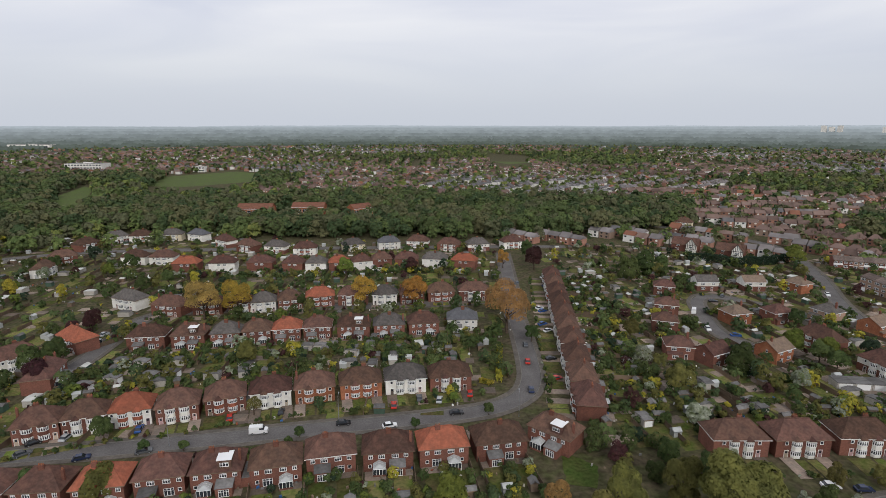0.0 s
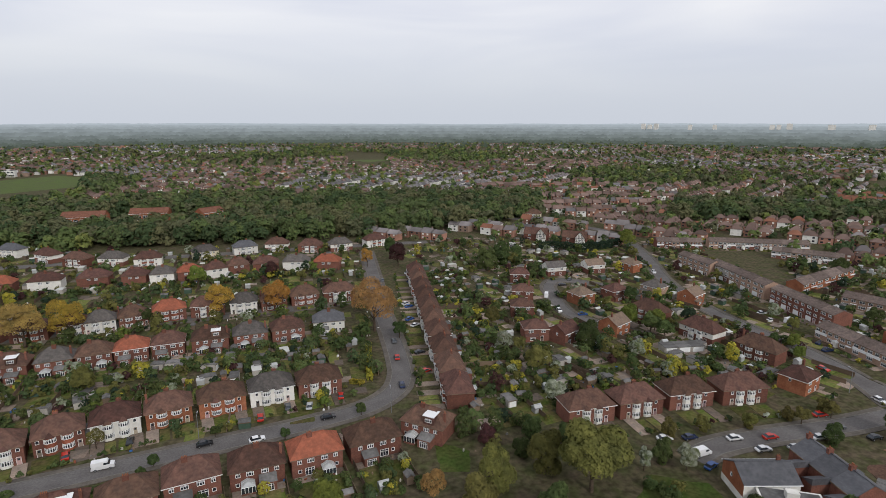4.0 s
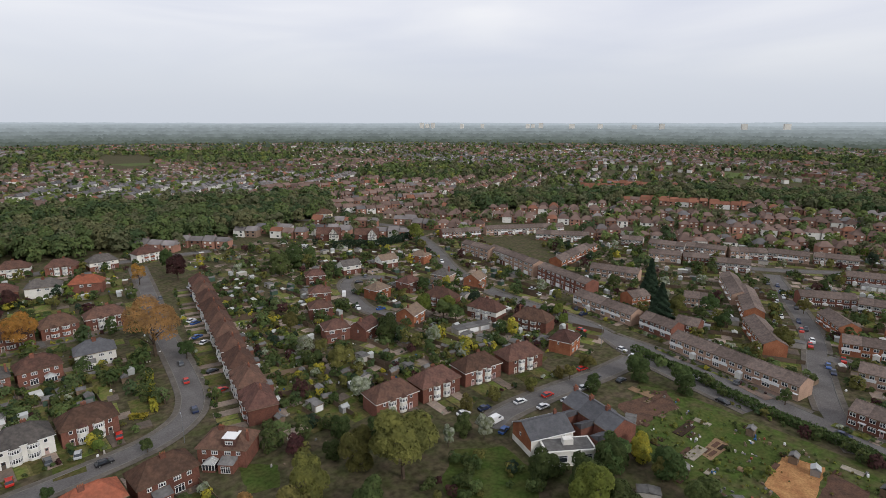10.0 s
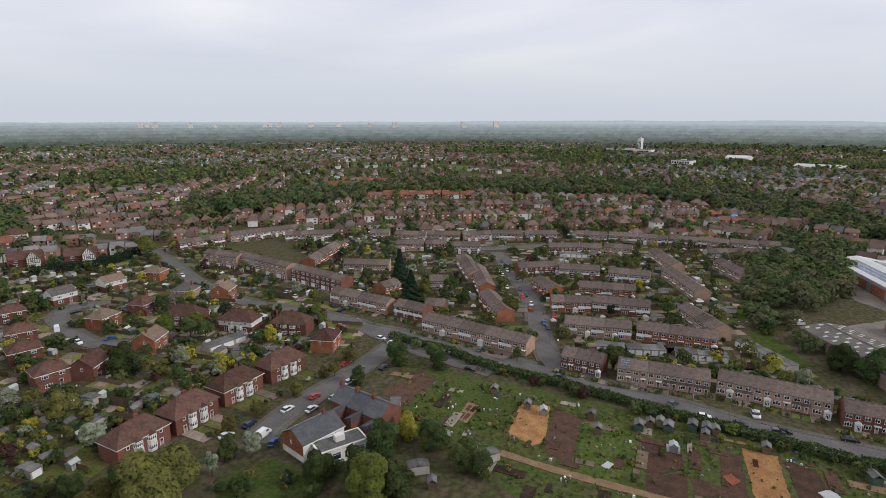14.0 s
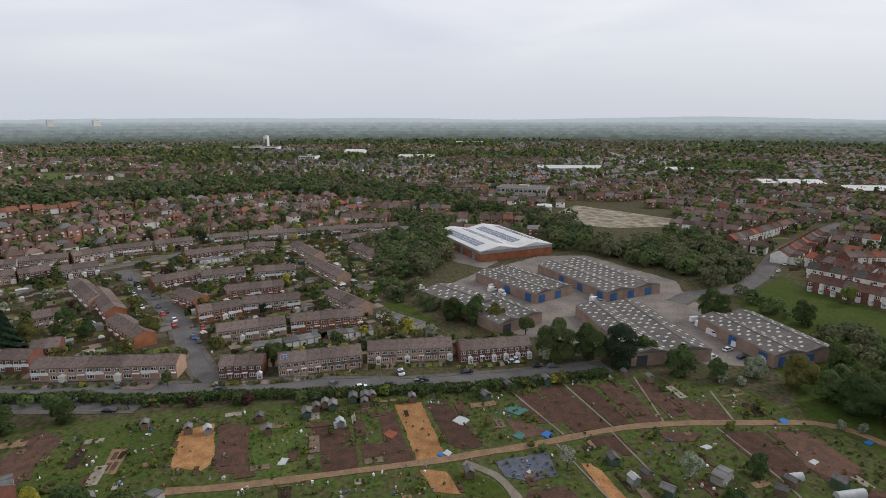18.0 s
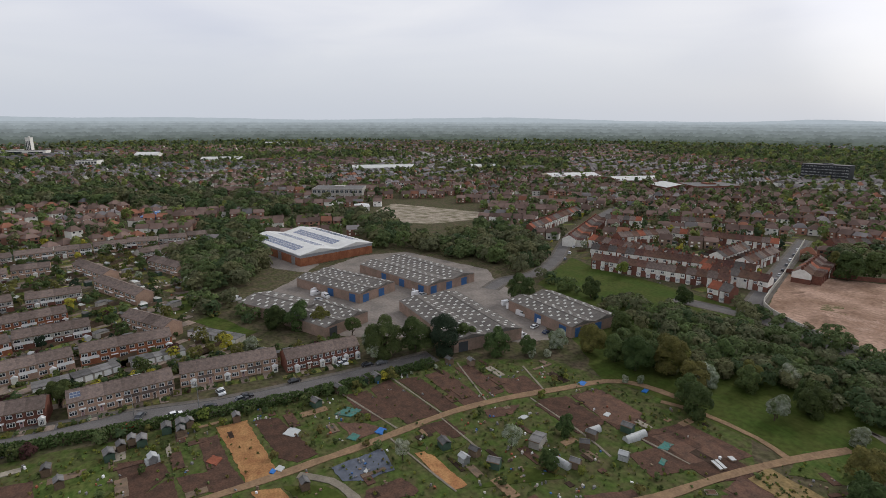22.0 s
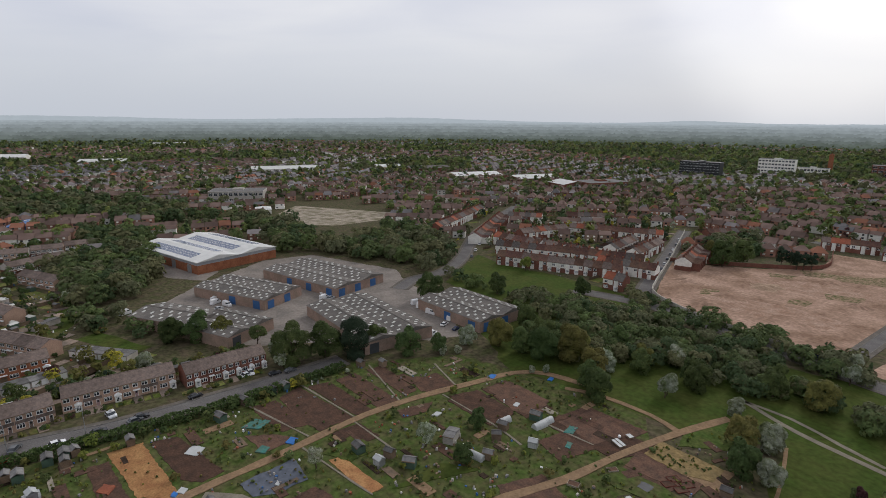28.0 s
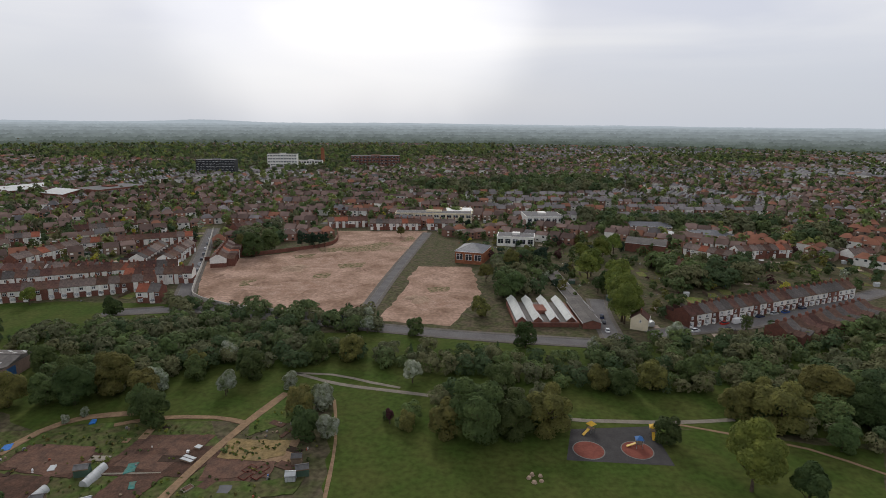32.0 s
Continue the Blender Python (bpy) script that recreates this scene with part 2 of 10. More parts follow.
LEAF = dict(
    green=leaf("green_leaves", (0.078, 0.105, 0.036), (0.046, 0.068, 0.024), 0.3),
    bright=leaf("fresh_green_leaves", (0.15, 0.18, 0.038), (0.09, 0.118, 0.028)),
    olive=leaf("olive_spring_leaves", (0.15, 0.137, 0.042), (0.092, 0.09, 0.03), 0.25),
    dark=leaf("dark_conifer_needles", (0.036, 0.055, 0.032), (0.024, 0.04, 0.024)),
    maroon=leaf("copper_beech_leaves", (0.072, 0.032, 0.03), (0.05, 0.024, 0.024)),
    gold=leaf("golden_orange_leaves", (0.46, 0.27, 0.055), (0.32, 0.19, 0.045)),
    copper=leaf("bronze_budding_leaves", (0.36, 0.22, 0.075), (0.24, 0.155, 0.06)),
    blossom=leaf("white_blossom", (0.36, 0.38, 0.30), (0.12, 0.145, 0.06)),
    yellow=leaf("yellow_flowering_shrub", (0.40, 0.33, 0.045), (0.22, 0.21, 0.04)))
SHRUBS = leaf("garden_shrub_leaves", (0.085, 0.105, 0.036), (0.048, 0.066, 0.024), 0, 0.25)

# ---- helpers of this scene ----


class Build:
    """Collects faces of one mesh."""

    def __init__(self):
        self.v, self.f, self.m = [], [], []

    def face(self, pts, m=0):
        k = len(self.v)
        self.v.extend(pts)
        self.f.append(tuple(range(k, k + len(pts))))
        self.m.append(m)

    def solid(self, pts, faces, m=0):
        k = len(self.v)
        self.v.extend(pts)
        for fc in faces:
            self.f.append(tuple(k + i for i in fc))
            self.m.append(m)

    def box(self, x0, y0, z0, x1, y1, z1, m=0):
        p = [(x, y, z) for z in (z0, z1) for x, y in ((x0, y0), (x1, y0), (x1, y1), (x0, y1))]
        self.solid(p, ((3, 2, 1, 0), (4, 5, 6, 7), (0, 1, 5, 4), (1, 2, 6, 5), (2, 3, 7, 6), (3, 0, 4, 7)), m)

    def prism(self, foot, z0, z1, m=0, top=None):
        """A block on a footprint that runs anticlockwise."""
        n = len(foot)
        p = [(x, y, z0) for x, y in foot] + [(x, y, z1) for x, y in (top or foot)]
        self.solid(p, [tuple(range(n - 1, -1, -1)), tuple(range(n, 2 * n))] + [(i, (i + 1) % n, n + (i + 1) % n, n + i) for i in range(n)], m)

    def tube(self, x, y, z0, z1, r0, r1, n=8, m=0):
        a = [2 * math.pi * i / n for i in range(n)]
        self.prism([(x + r0 * math.cos(t), y + r0 * math.sin(t)) for t in a], z0, z1, m, [(x + r1 * math.cos(t), y + r1 * math.sin(t)) for t in a])

    def mesh(self, name, mats):
        me = bpy.data.meshes.new(name)
        me.from_pydata(self.v, [], self.f)
        for x in mats:
            me.materials.append(x)
        if len(mats) > 1:
            me.polygons.foreach_set("material_index", self.m)
        me.update()
        return me


def part(name, b, mats, parent, label=""):
    me = b.mesh(name, mats if isinstance(mats, (list, tuple)) else [mats]) if isinstance(b, Build) else b
    ob = new(name, me)
    ob.parent = parent
    return tagged(ob, label)


def quads(name, p, u, v, mats, index=None):
    """Many small leaf clumps: centres p, half edges u and v, all n by 3."""
    n = len(p)
    co3 = np.empty((n, 3, 3), np.float32)
    co3[:, 0], co3[:, 1], co3[:, 2] = p - u - v * 0.7, p + u * 1.1 - v * 0.5, p + v * 1.2
    me = bpy.data.meshes.new(name)
    me.vertices.add(3 * n)
    me.vertices.foreach_set("co", co3.ravel())
    me.loops.add(3 * n)
    me.loops.foreach_set("vertex_index", np.arange(3 * n, dtype=np.int32))
    me.polygons.add(n)
    me.polygons.foreach_set("loop_start", np.arange(0, 3 * n, 3, dtype=np.int32))
    for x in mats:
        me.materials.append(x)
    if index is not None:
        me.polygons.foreach_set("material_index", np.asarray(index, np.int32))
    me.update(calc_edges=True)
    return me


RNG = np.random.default_rng(7)
CACHE = {}


def place(key, make, m):
    """The first of a kind is built; the next ones are copies that share its meshes."""
    if key not in CACHE:
        CACHE[key] = ob = make()
        ob.matrix_basis = m
        return ob
    return copy_thing(CACHE[key], m)


BARE, TRACKS, OPEN = [], [], []


def flat_patch(name, pts, z, material, label, category="", thick=0.0, jag=0.0):
    """A piece of the ground: a thin slab on a footprint."""
    b = Build()
    area = sum(pts[i - 1][0] * pts[i][1] - pts[i][0] * pts[i - 1][1] for i in range(len(pts)))
    pts = list(pts) if area > 0 else list(reversed(pts))
    if jag:
        out = []
        for i, (x, y) in enumerate(pts):
            x2, y2 = pts[(i + 1) % len(pts)]
            k = max(1, int(math.hypot(x2 - x, y2 - y) / (jag * 5)))
            for j in range(k):
                s = j / k
                out.append((x + (x2 - x) * s + random.uniform(-jag, jag), y + (y2 - y) * s + random.uniform(-jag, jag)))
        pts = out
    b.prism(pts, z - 0.3 - thick, z)
    if material in (SOIL, STRAW, TRACK):
        BARE.append(pts)
    return tagged(new(name, b.mesh(name, [material])), label, category or name.replace("_", " "), kind="structure")


def smooth(pts, step=6.0):
    """Points along a soft curve through the given ones."""
    p = [Vector((x, y)) for x, y in pts]
    p = [p[0] * 2 - p[1]] + p + [p[-1] * 2 - p[-2]]
    out = []
    for i in range(1, len(p) - 2):
        a, b, c, d = p[i - 1:i + 3]
        n = max(2, int((c - b).length / step))
        for k in range(n):
            s = k / n
            out.append(0.5 * ((2 * b) + (c - a) * s + (2 * a - 5 * b + 4 * c - d) * s * s + (3 * b - a - 3 * c + d) * s ** 3))
    return out + [p[-2]]


def ribbon(name, pts, width, z, material, label, category, shift=0.0, drop=0.3, jag=0.0):
    """A strip along a curve: road, pavement, kerb or path."""
    c = smooth(pts)
    if name in ("track", "path"):
        TRACKS.extend((q.x, q.y) for q in c)
    b = Build()
    left, right = [], []
    for i, q in enumerate(c):
        d = (c[min(i + 1, len(c) - 1)] - c[max(i - 1, 0)]).normalized()
        nrm = Vector((-d.y, d.x))
        w = width / 2 + random.uniform(-jag, jag)
        left.append(q + nrm * (shift + w))
        right.append(q + nrm * (shift - w))
    for i in range(len(c) - 1):
        foot = [right[i], right[i + 1], left[i + 1], left[i]]
        top = [(q.x, q.y, z) for q in foot]
        low = [(q.x, q.y, z - drop) for q in foot]
        b.face(top)
        b.face([low[0], low[1], top[1], top[0]])
        b.face([low[2], low[3], top[3], top[2]])
    return tagged(new(name, b.mesh(name, [material])), label, category, kind="structure")


ROAD_POINTS, ROADS = [], []


def road(name, pts, width=6.6, walks=(1.7, 1.7), z=0.04):
    """Notes a street; its kerbs and pavements are laid once all streets are known."""
    ROAD_POINTS.extend((q.x, q.y) for q in smooth(pts, 4.0))
    ROADS.append((pts, width, walks, z + 0.004 * len(ROADS)))


def lay_roads():
    """Carriageways with kerbs that step up to a pavement on each side, left out where another street comes in."""
    lines = [smooth(r[0], 3.0) for r in ROADS]
    for k, (pts, width, walks, z) in enumerate(ROADS):
        ribbon("road", pts, width, z, ASPHALT, "grey worn asphalt street", "road")
        others = [(q.x, q.y, r[1] / 2 + 0.4) for j, r in enumerate(ROADS) if j != k for q in lines[j]]
        for side, w in zip((1, -1), walks):
            if not w:
                continue
            for nm, sh, wd, top, m, lab in (("kerb", width / 2 + 0.1, 0.2, 0.19, KERB, "pale concrete kerb along the street"), ("pavement", width / 2 + 0.2 + w / 2, w, 0.17, PAVE, "grey concrete pavement beside the street")):
                run = []
                c = lines[k]
                runs = []
                for i, q in enumerate(c):
                    d = (c[min(i + 1, len(c) - 1)] - c[max(i - 1, 0)]).normalized()
                    e = q + Vector((-d.y, d.x)) * side * sh
                    if any(abs(e.x - ox) < rr and abs(e.y - oy) < rr for ox, oy, rr in others):
                        if len(run) > 2:
                            runs.append(run)
                        run = []
                    else:
                        run.append((q.x, q.y))
                if len(run) > 2:
                    runs.append(run)
                for rn in runs:
                    ribbon(nm, rn, wd, top + 0.001 * k, m, lab, nm, side * sh)

# ---- parts of houses ----


def panel(cols, zs, glass):
    """One joined panel of frame and glass: cols are pairs of outer and inner points along the foot, zs heights; glass says which cells are panes."""
    b, seen = Build(), {}

    def vert(i, j, layer):
        if (i, j, layer) not in seen:
            x, y = cols[i][layer]
            seen[i, j, layer] = len(b.v)
            b.v.append((x, y, zs[j]))
        return seen[i, j, layer]

    kind = {}
    for i in range(len(cols) - 1):
        for j in range(len(zs) - 1):
            g = kind[i, j] = 1 if glass(i, j) else 0
            b.f.append((vert(i, j, g), vert(i + 1, j, g), vert(i + 1, j + 1, g), vert(i, j + 1, g)))
            b.m.append(g)
    for i in range(len(cols) - 1):
        for j in range(len(zs) - 1):
            if i and kind[i, j] != kind[i - 1, j]:
                b.f.append((vert(i, j, 0), vert(i, j, 1), vert(i, j + 1, 1), vert(i, j + 1, 0)))
                b.m.append(0)
            if j and kind[i, j] != kind[i, j - 1]:
                b.f.append((vert(i, j, 0), vert(i + 1, j, 0), vert(i + 1, j, 1), vert(i, j, 1)))
                b.m.append(0)
    return b


def window(parent, w, h, x, y, z, rot=0, n=2, name="window"):
    """A framed window, facing -y before it is turned; the centre of its foot is at x, y, z."""
    key = ("win", w, h, n)
    if key not in CACHE:
        t = 0.11
        xs = [-w / 2]
        for i in range(n):
            xs += [-w / 2 + w * i / n + t * (1 if i == 0 else 0.5), -w / 2 + w * (i + 1) / n - t * (1 if i == n - 1 else 0.5)]
        xs.append(w / 2)
        zs = [0, t, h - t, h] if h < 1.05 else [0, t, h * 0.68, h * 0.68 + 0.07, h - t, h]
        b = panel([((px, -0.09), (px, -0.03)) for px in xs], zs, lambda i, j: i % 2 == 1 and j % 2 == 1)
        CACHE[key] = b.mesh("window", [UPVC, GLASS])
    ob = new(name, CACHE[key])
    ob.parent = parent
    ob.matrix_basis = pose(x, y, z, 0, 0, rot)
    return ob


def bay_foot(w, d):
    return [(-w / 2, 0), (-w / 2 + d * 0.75, -d), (w / 2 - d * 0.75, -d), (w / 2, 0)]


def bay_window(parent, w, d, h, x, y, z):
    key = ("bay", w, d, h)
    if key not in CACHE:
        f = [Vector(p) for p in bay_foot(w, d)]
        outer = [Vector((p.x * 1.05, p.y * 1.1 - 0.04)) for p in f]
        inner = [Vector((p.x * 1.0, p.y * 1.02 - 0.01)) for p in f]
        cols = []
        for i in range(3):
            k = 3 if i == 1 else 2
            ln = (f[i + 1] - f[i]).length
            t = 0.08 / ln
            for q in range(k):
                for s in (q / k + t, (q + 1) / k - t):
                    cols.append((tuple(outer[i].lerp(outer[i + 1], s)), tuple(inner[i].lerp(inner[i + 1], s))))
        cols = [(tuple(outer[0]), tuple(inner[0]))] + cols + [(tuple(outer[3]), tuple(inner[3]))]
        b = panel(cols, [0, 0.14, h * 0.68, h * 0.68 + 0.08, h - 0.13, h], lambda i, j: i % 2 == 1 and j % 2 == 1)
        CACHE[key] = b.mesh("bay_window", [UPVC, GLASS])
    ob = new("bay_window", CACHE[key])
    ob.parent = parent
    ob.matrix_basis = pose(x, y, z)
    return ob


def hip_roof(w, d, eave, ridge, over=0.4, run=None):
    b = Build()
    x, y = w / 2 + over, d / 2 + over
    r = max(0.15, x - (run or y * 0.95))
    b.prism([(-x, -y), (x, -y), (x, y), (-x, y)], eave - 0.2, eave, 1)
    p = [(-x, -y, eave + 0.01), (x, -y, eave + 0.01), (x, y, eave + 0.01), (-x, y, eave + 0.01), (-r, 0, ridge), (r, 0, ridge)]
    b.solid(p, ((0, 1, 5, 4), (2, 3, 4, 5), (1, 2, 5), (3, 0, 4)))
    b.box(-r - 0.1, -0.13, ridge - 0.09, r + 0.1, 0.13, ridge + 0.07)
    for c, e in ((0, 4), (3, 4), (1, 5), (2, 5)):
        a, t = Vector(p[c]), Vector(p[e])
        n = (t - a).normalized().cross(Vector((0, 0, 1))) * 0.12
        up = Vector((0, 0, 0.09))
        b.solid([a - n, a + n, t + n, t - n, a + up, t + up], ((0, 4, 5, 3), (4, 1, 2, 5)))
    return b


def gable_roof(w, d, eave, ridge, over=0.35, side=0.0):
    """Two slopes with thickness; the ridge runs along x."""
    b = Build()
    x, y, t = w / 2 + side, d / 2 + over, 0.16
    e = eave - over * (ridge - eave) / (d / 2)
    for s in (-1, 1):
        p = [(-x, s * y, e), (x, s * y, e), (x, 0, ridge), (-x, 0, ridge)]
        q = [(a, c, z + t) for a, c, z in p]
        fc = ((0, 1, 2, 3), (7, 6, 5, 4), (0, 4, 5, 1), (1, 5, 6, 2), (3, 2, 6, 7), (3, 7, 4, 0))
        b.solid(p + q, fc if s > 0 else [tuple(reversed(k)) for k in fc])
        b.box(-x, s * y - 0.06, e - 0.12, x, s * y + 0.06, e + t - 0.01, 1)
    b.box(-x, -0.14, ridge + t - 0.1, x, 0.14, ridge + t + 0.07)
    return b


def chimney(parent, x, y, z0, z1, w=0.9, d=0.6, pots=3, brick=None):
    key = ("chimney", w, d, round(z1 - z0, 1), pots, (brick or BRICK).name)
    if key not in CACHE:
        b = Build()
        h = z1 - z0
        b.box(-w / 2, -d / 2, 0, w / 2, d / 2, h)
        b.box(-w / 2 - 0.07, -d / 2 - 0.07, h - 0.25, w / 2 + 0.07, d / 2 + 0.07, h - 0.08)
        for i in range(pots):
            b.tube(-w / 2 + w * (i + 0.5) / pots, 0, h - 0.05, h + 0.45, 0.12, 0.09, 7, 1)
        CACHE[key] = b.mesh("chimney", [brick or BRICK, ORANGE_BRICK])
    ob = new("chimney", CACHE[key])
    ob.parent = parent
    ob.matrix_basis = pose(x, y, z0)
    return ob


def door(parent, x, y, z, rot=0, w=0.95, h=2.05):
    if ("door", w, h) not in CACHE:
        b = Build()
        b.box(-w / 2, -0.05, 0, w / 2, 0.03, h)
        b.box(-w / 2 - 0.08, -0.08, 0, -w / 2, 0.03, h + 0.08, 1)
        b.box(w / 2, -0.08, 0, w / 2 + 0.08, 0.03, h + 0.08, 1)
        b.box(-w / 2, -0.08, h, w / 2, 0.03, h + 0.08, 1)
        b.box(-w / 2 + 0.2, -0.065, h * 0.6, w / 2 - 0.2, 0.02, h * 0.9, 2)
        CACHE["door", w, h] = b.mesh("front_door", [DOOR, UPVC, GLASS])
    ob = new("front_door", CACHE["door", w, h])
    ob.parent = parent
    ob.matrix_basis = pose(x, y, z, 0, 0, rot)
    return ob


WALLS = dict(brick=(BRICK, BRICK), white=(RENDER, RENDER), half=(BRICK, RENDER), cream=(CREAM, CREAM), brown=(BROWN_BRICK, BROWN_BRICK),
             orange=(ORANGE_BRICK, ORANGE_BRICK), front=(ORANGE_BRICK, ORANGE_BRICK), pebble=(BRICK, PEBBLE))
ROOFS = dict(tile=TILE, red=TILE_RED, grey=TILE_GREY, buff=TILE_BUFF, slate=SLATE, est=TILE_EST)
WORDS = dict(brick="red-brick", white="white-rendered", half="white-over-brick", cream="cream-rendered", brown="brown-brick", orange="orange-brick", front="white-fronted orange-brick",
             pebble="pebble-dashed brick", tile="brown-tiled", red="bright red-tiled", grey="grey-tiled", buff="buff-tiled", slate="slate", est="grey-brown tiled")


def wall_block(w, d, eave, gable=0.0, floor=2.7):
    """Walls of two storeys with a band between, and gable ends where there is a ridge."""
    b = Build()
    x, y = w / 2, d / 2
    b.prism([(-x, -y), (x, -y), (x, y), (-x, y)], -0.3, floor, 0)
    b.prism([(-x, -y), (x, -y), (x, y), (-x, y)], floor, eave - 0.01, 1)
    if gable:
        for s in (-1, 1):
            b.solid([(s * x, -y, eave - 0.01), (s * x, y, eave - 0.01), (s * x, 0, gable), (s * (x - 0.25), -y, eave - 0.01), (s * (x - 0.25), y, eave - 0.01), (s * (x - 0.25), 0, gable)],
                    ((0, 1, 2), (5, 4, 3), (0, 2, 5, 3), (1, 4, 5, 2)) if s > 0 else ((2, 1, 0), (3, 4, 5), (3, 5, 2, 0), (2, 5, 4, 1)), 1)
    return b


def semi_house(wall, roof, kind, w=12.4, d=8.4):
    """A pair of joined houses under one hipped roof, bays in front; kind changes the back and the loft."""
    e = new("semi_detached_house")
    tagged(e, "%s semi-detached pair with %s hipped roof and white bays" % (WORDS[wall], WORDS[roof]), "house", "houses along the streets")
    a, c = WALLS[wall]
    part("wall", wall_block(w, d, 5.1), [a, c], e)
    part("roof", hip_roof(w, d, 5.1, 8.9, 0.45), [ROOFS[roof], UPVC if kind == 0 else WOOD], e)
    chimney(e, -0.2 if kind % 2 else 1.2, 0.6, 7.2, 9.4, 1.3, 0.6, 4)
    far, kind = kind >= 20, kind % 20
    if kind % 3 == 1 and not far:
        chimney(e, -w / 2 + 0.5, 1.2, 5.6, 8.4, 0.6, 0.6, 2)
    for s in (-1, 1):
        bx = s * 1.9
        b = Build()
        f = bay_foot(2.7, 0.75)
        g = [(px * 0.99 + bx, py * 0.97 - d / 2) for px, py in f]
        b.prism(g, -0.2, 4.9)
        k = len(b.v)
        top = [(bx - 1.5, -d / 2, 4.9), (bx - 0.9, -d / 2 - 0.95, 4.9), (bx + 0.9, -d / 2 - 0.95, 4.9), (bx + 1.5, -d / 2, 4.9), (bx, -d / 2 + 0.3, 5.9)]
        b.solid(top, ((0, 1, 4), (1, 2, 4), (2, 3, 4), (3, 2, 1, 0)), 1)
        bay = part("bay", b, [RENDER if kind % 3 == 0 else (c if kind % 3 == 1 else TILE_RED), ROOFS[roof]], e)
        bay_window(bay, 2.7, 0.75, 1.45, bx, -d / 2, 0.75)
        bay_window(bay, 2.7, 0.75, 1.3, bx, -d / 2, 3.35)
        window(e, 0.9, 1.0, s * 4.6, -d / 2 - 0.01, 3.6, 0, 1)
        door(e, s * 4.5, -d / 2 - 0.01, 0)
        window(e, 1.7, 1.15, s * 1.7, d / 2 + 0.01, 3.4, 180, 3)
        if far:
            continue
        window(e, 1.1, 1.1, s * 4.4, d / 2 + 0.01, 3.45, 180, 2)
        if (kind + (s > 0)) % 3 == 0:
            window(e, 2.3, 2.05, s * 2.0, d / 2 + 0.01, 0.1, 180, 3, "patio_door")
            window(e, 0.9, 1.0, s * 4.4, d / 2 + 0.01, 1.0, 180, 1)
        elif (kind + (s > 0)) % 3 == 1:
            x0, x1 = (0.3, 4.1) if s > 0 else (-4.1, -0.3)
            b = Build()
            b.box(x0, d / 2, -0.2, x1, d / 2 + 2.8, 2.5, 0)
            b.solid([(x0 - .15, d / 2, 2.5), (x1 + .15, d / 2, 2.5), (x1 + .15, d / 2 + 3, 2.5), (x0 - .15, d / 2 + 3, 2.5), (x0 - .15, d / 2, 3.2), (x1 + .15, d / 2, 3.2)],
                    ((0, 1, 5, 4), (3, 0, 4), (1, 2, 5), (2, 3, 4, 5), (3, 2, 1, 0)), 1)
            ext = part("extension", b, [a, FELT], e)
            window(ext, 2.4, 1.9, (x0 + x1) / 2, d / 2 + 2.81, 0.2, 180, 4, "patio_door")
        else:
            conservatory(e, s * 2.3, d / 2, 3.2, 2.6)
            window(e, 0.9, 1.0, s * 4.6, d / 2 + 0.01, 1.0, 180, 1)
    if kind == 4:
        b = Build()
        b.box(-3.8, 0.6, 5.4, -0.6, d / 2 - 0.1, 7.9)
        b.box(-3.95, 0.4, 7.9, -0.45, d / 2 + 0.1, 8.05, 1)
        dormer = part("dormer", b, [TILE_RED if roof == "red" else ROOFS[roof], UPVC], e)
        window(dormer, 2.0, 1.1, -2.2, d / 2 - 0.09, 6.2, 180, 3)
    if kind == 5:
        b = Build()
        b.box(w / 2, -d / 2 + 0.8, -0.2, w / 2 + 2.5, d / 2 - 1, 2.5)
        b.box(w / 2, -d / 2 + 0.7, 2.5, w / 2 + 2.6, d / 2 - 0.9, 2.68, 1)
        b.box(w / 2 + 0.2, -d / 2 + 0.77, 0, w / 2 + 2.3, -d / 2 + 0.82, 2.1, 2)
        part("garage", b, [a, FELT, UPVC], e)
    return e


def conservatory(parent, x, y, w, d):
    b = Build()
    b.box(x - w / 2, y, -0.2, x + w / 2, y + d, 0.6, 0)
    b.box(x - w / 2 + 0.05, y, 0.6, x + w / 2 - 0.05, y + d - 0.05, 2.1, 1)
    for i in range(5):
        px = x - w / 2 + w * i / 4
        b.box(px - 0.05, y + d - 0.08, 0.6, px + 0.05, y + d + 0.01, 2.1, 2)
    b.box(x - w / 2, y, 2.08, x + w / 2, y + d, 2.2, 2)
    b.solid([(x - w / 2, y, 2.2), (x + w / 2, y, 2.2), (x + w / 2, y + d, 2.2), (x - w / 2, y + d, 2.2), (x, y, 3.0), (x, y + d * 0.6, 3.0)],
            ((0, 4, 5, 3), (4, 1, 2, 5), (3, 5, 2), (0, 1, 4)), 3)
    for i in range(4):
        for s in (-1, 1):
            py = y + d * i / 3.2
            b.solid([(x + s * w / 2, py, 2.22), (x + s * w / 2, py + 0.08, 2.22), (x, min(py, y + d * 0.6), 3.04), (x, min(py + 0.08, y + d * 0.6), 3.04)], ((0, 1, 3, 2),), 2)
    return part("conservatory", b, [BRICK, GLASS, UPVC, PLASTIC], parent, "white-framed glazed conservatory")


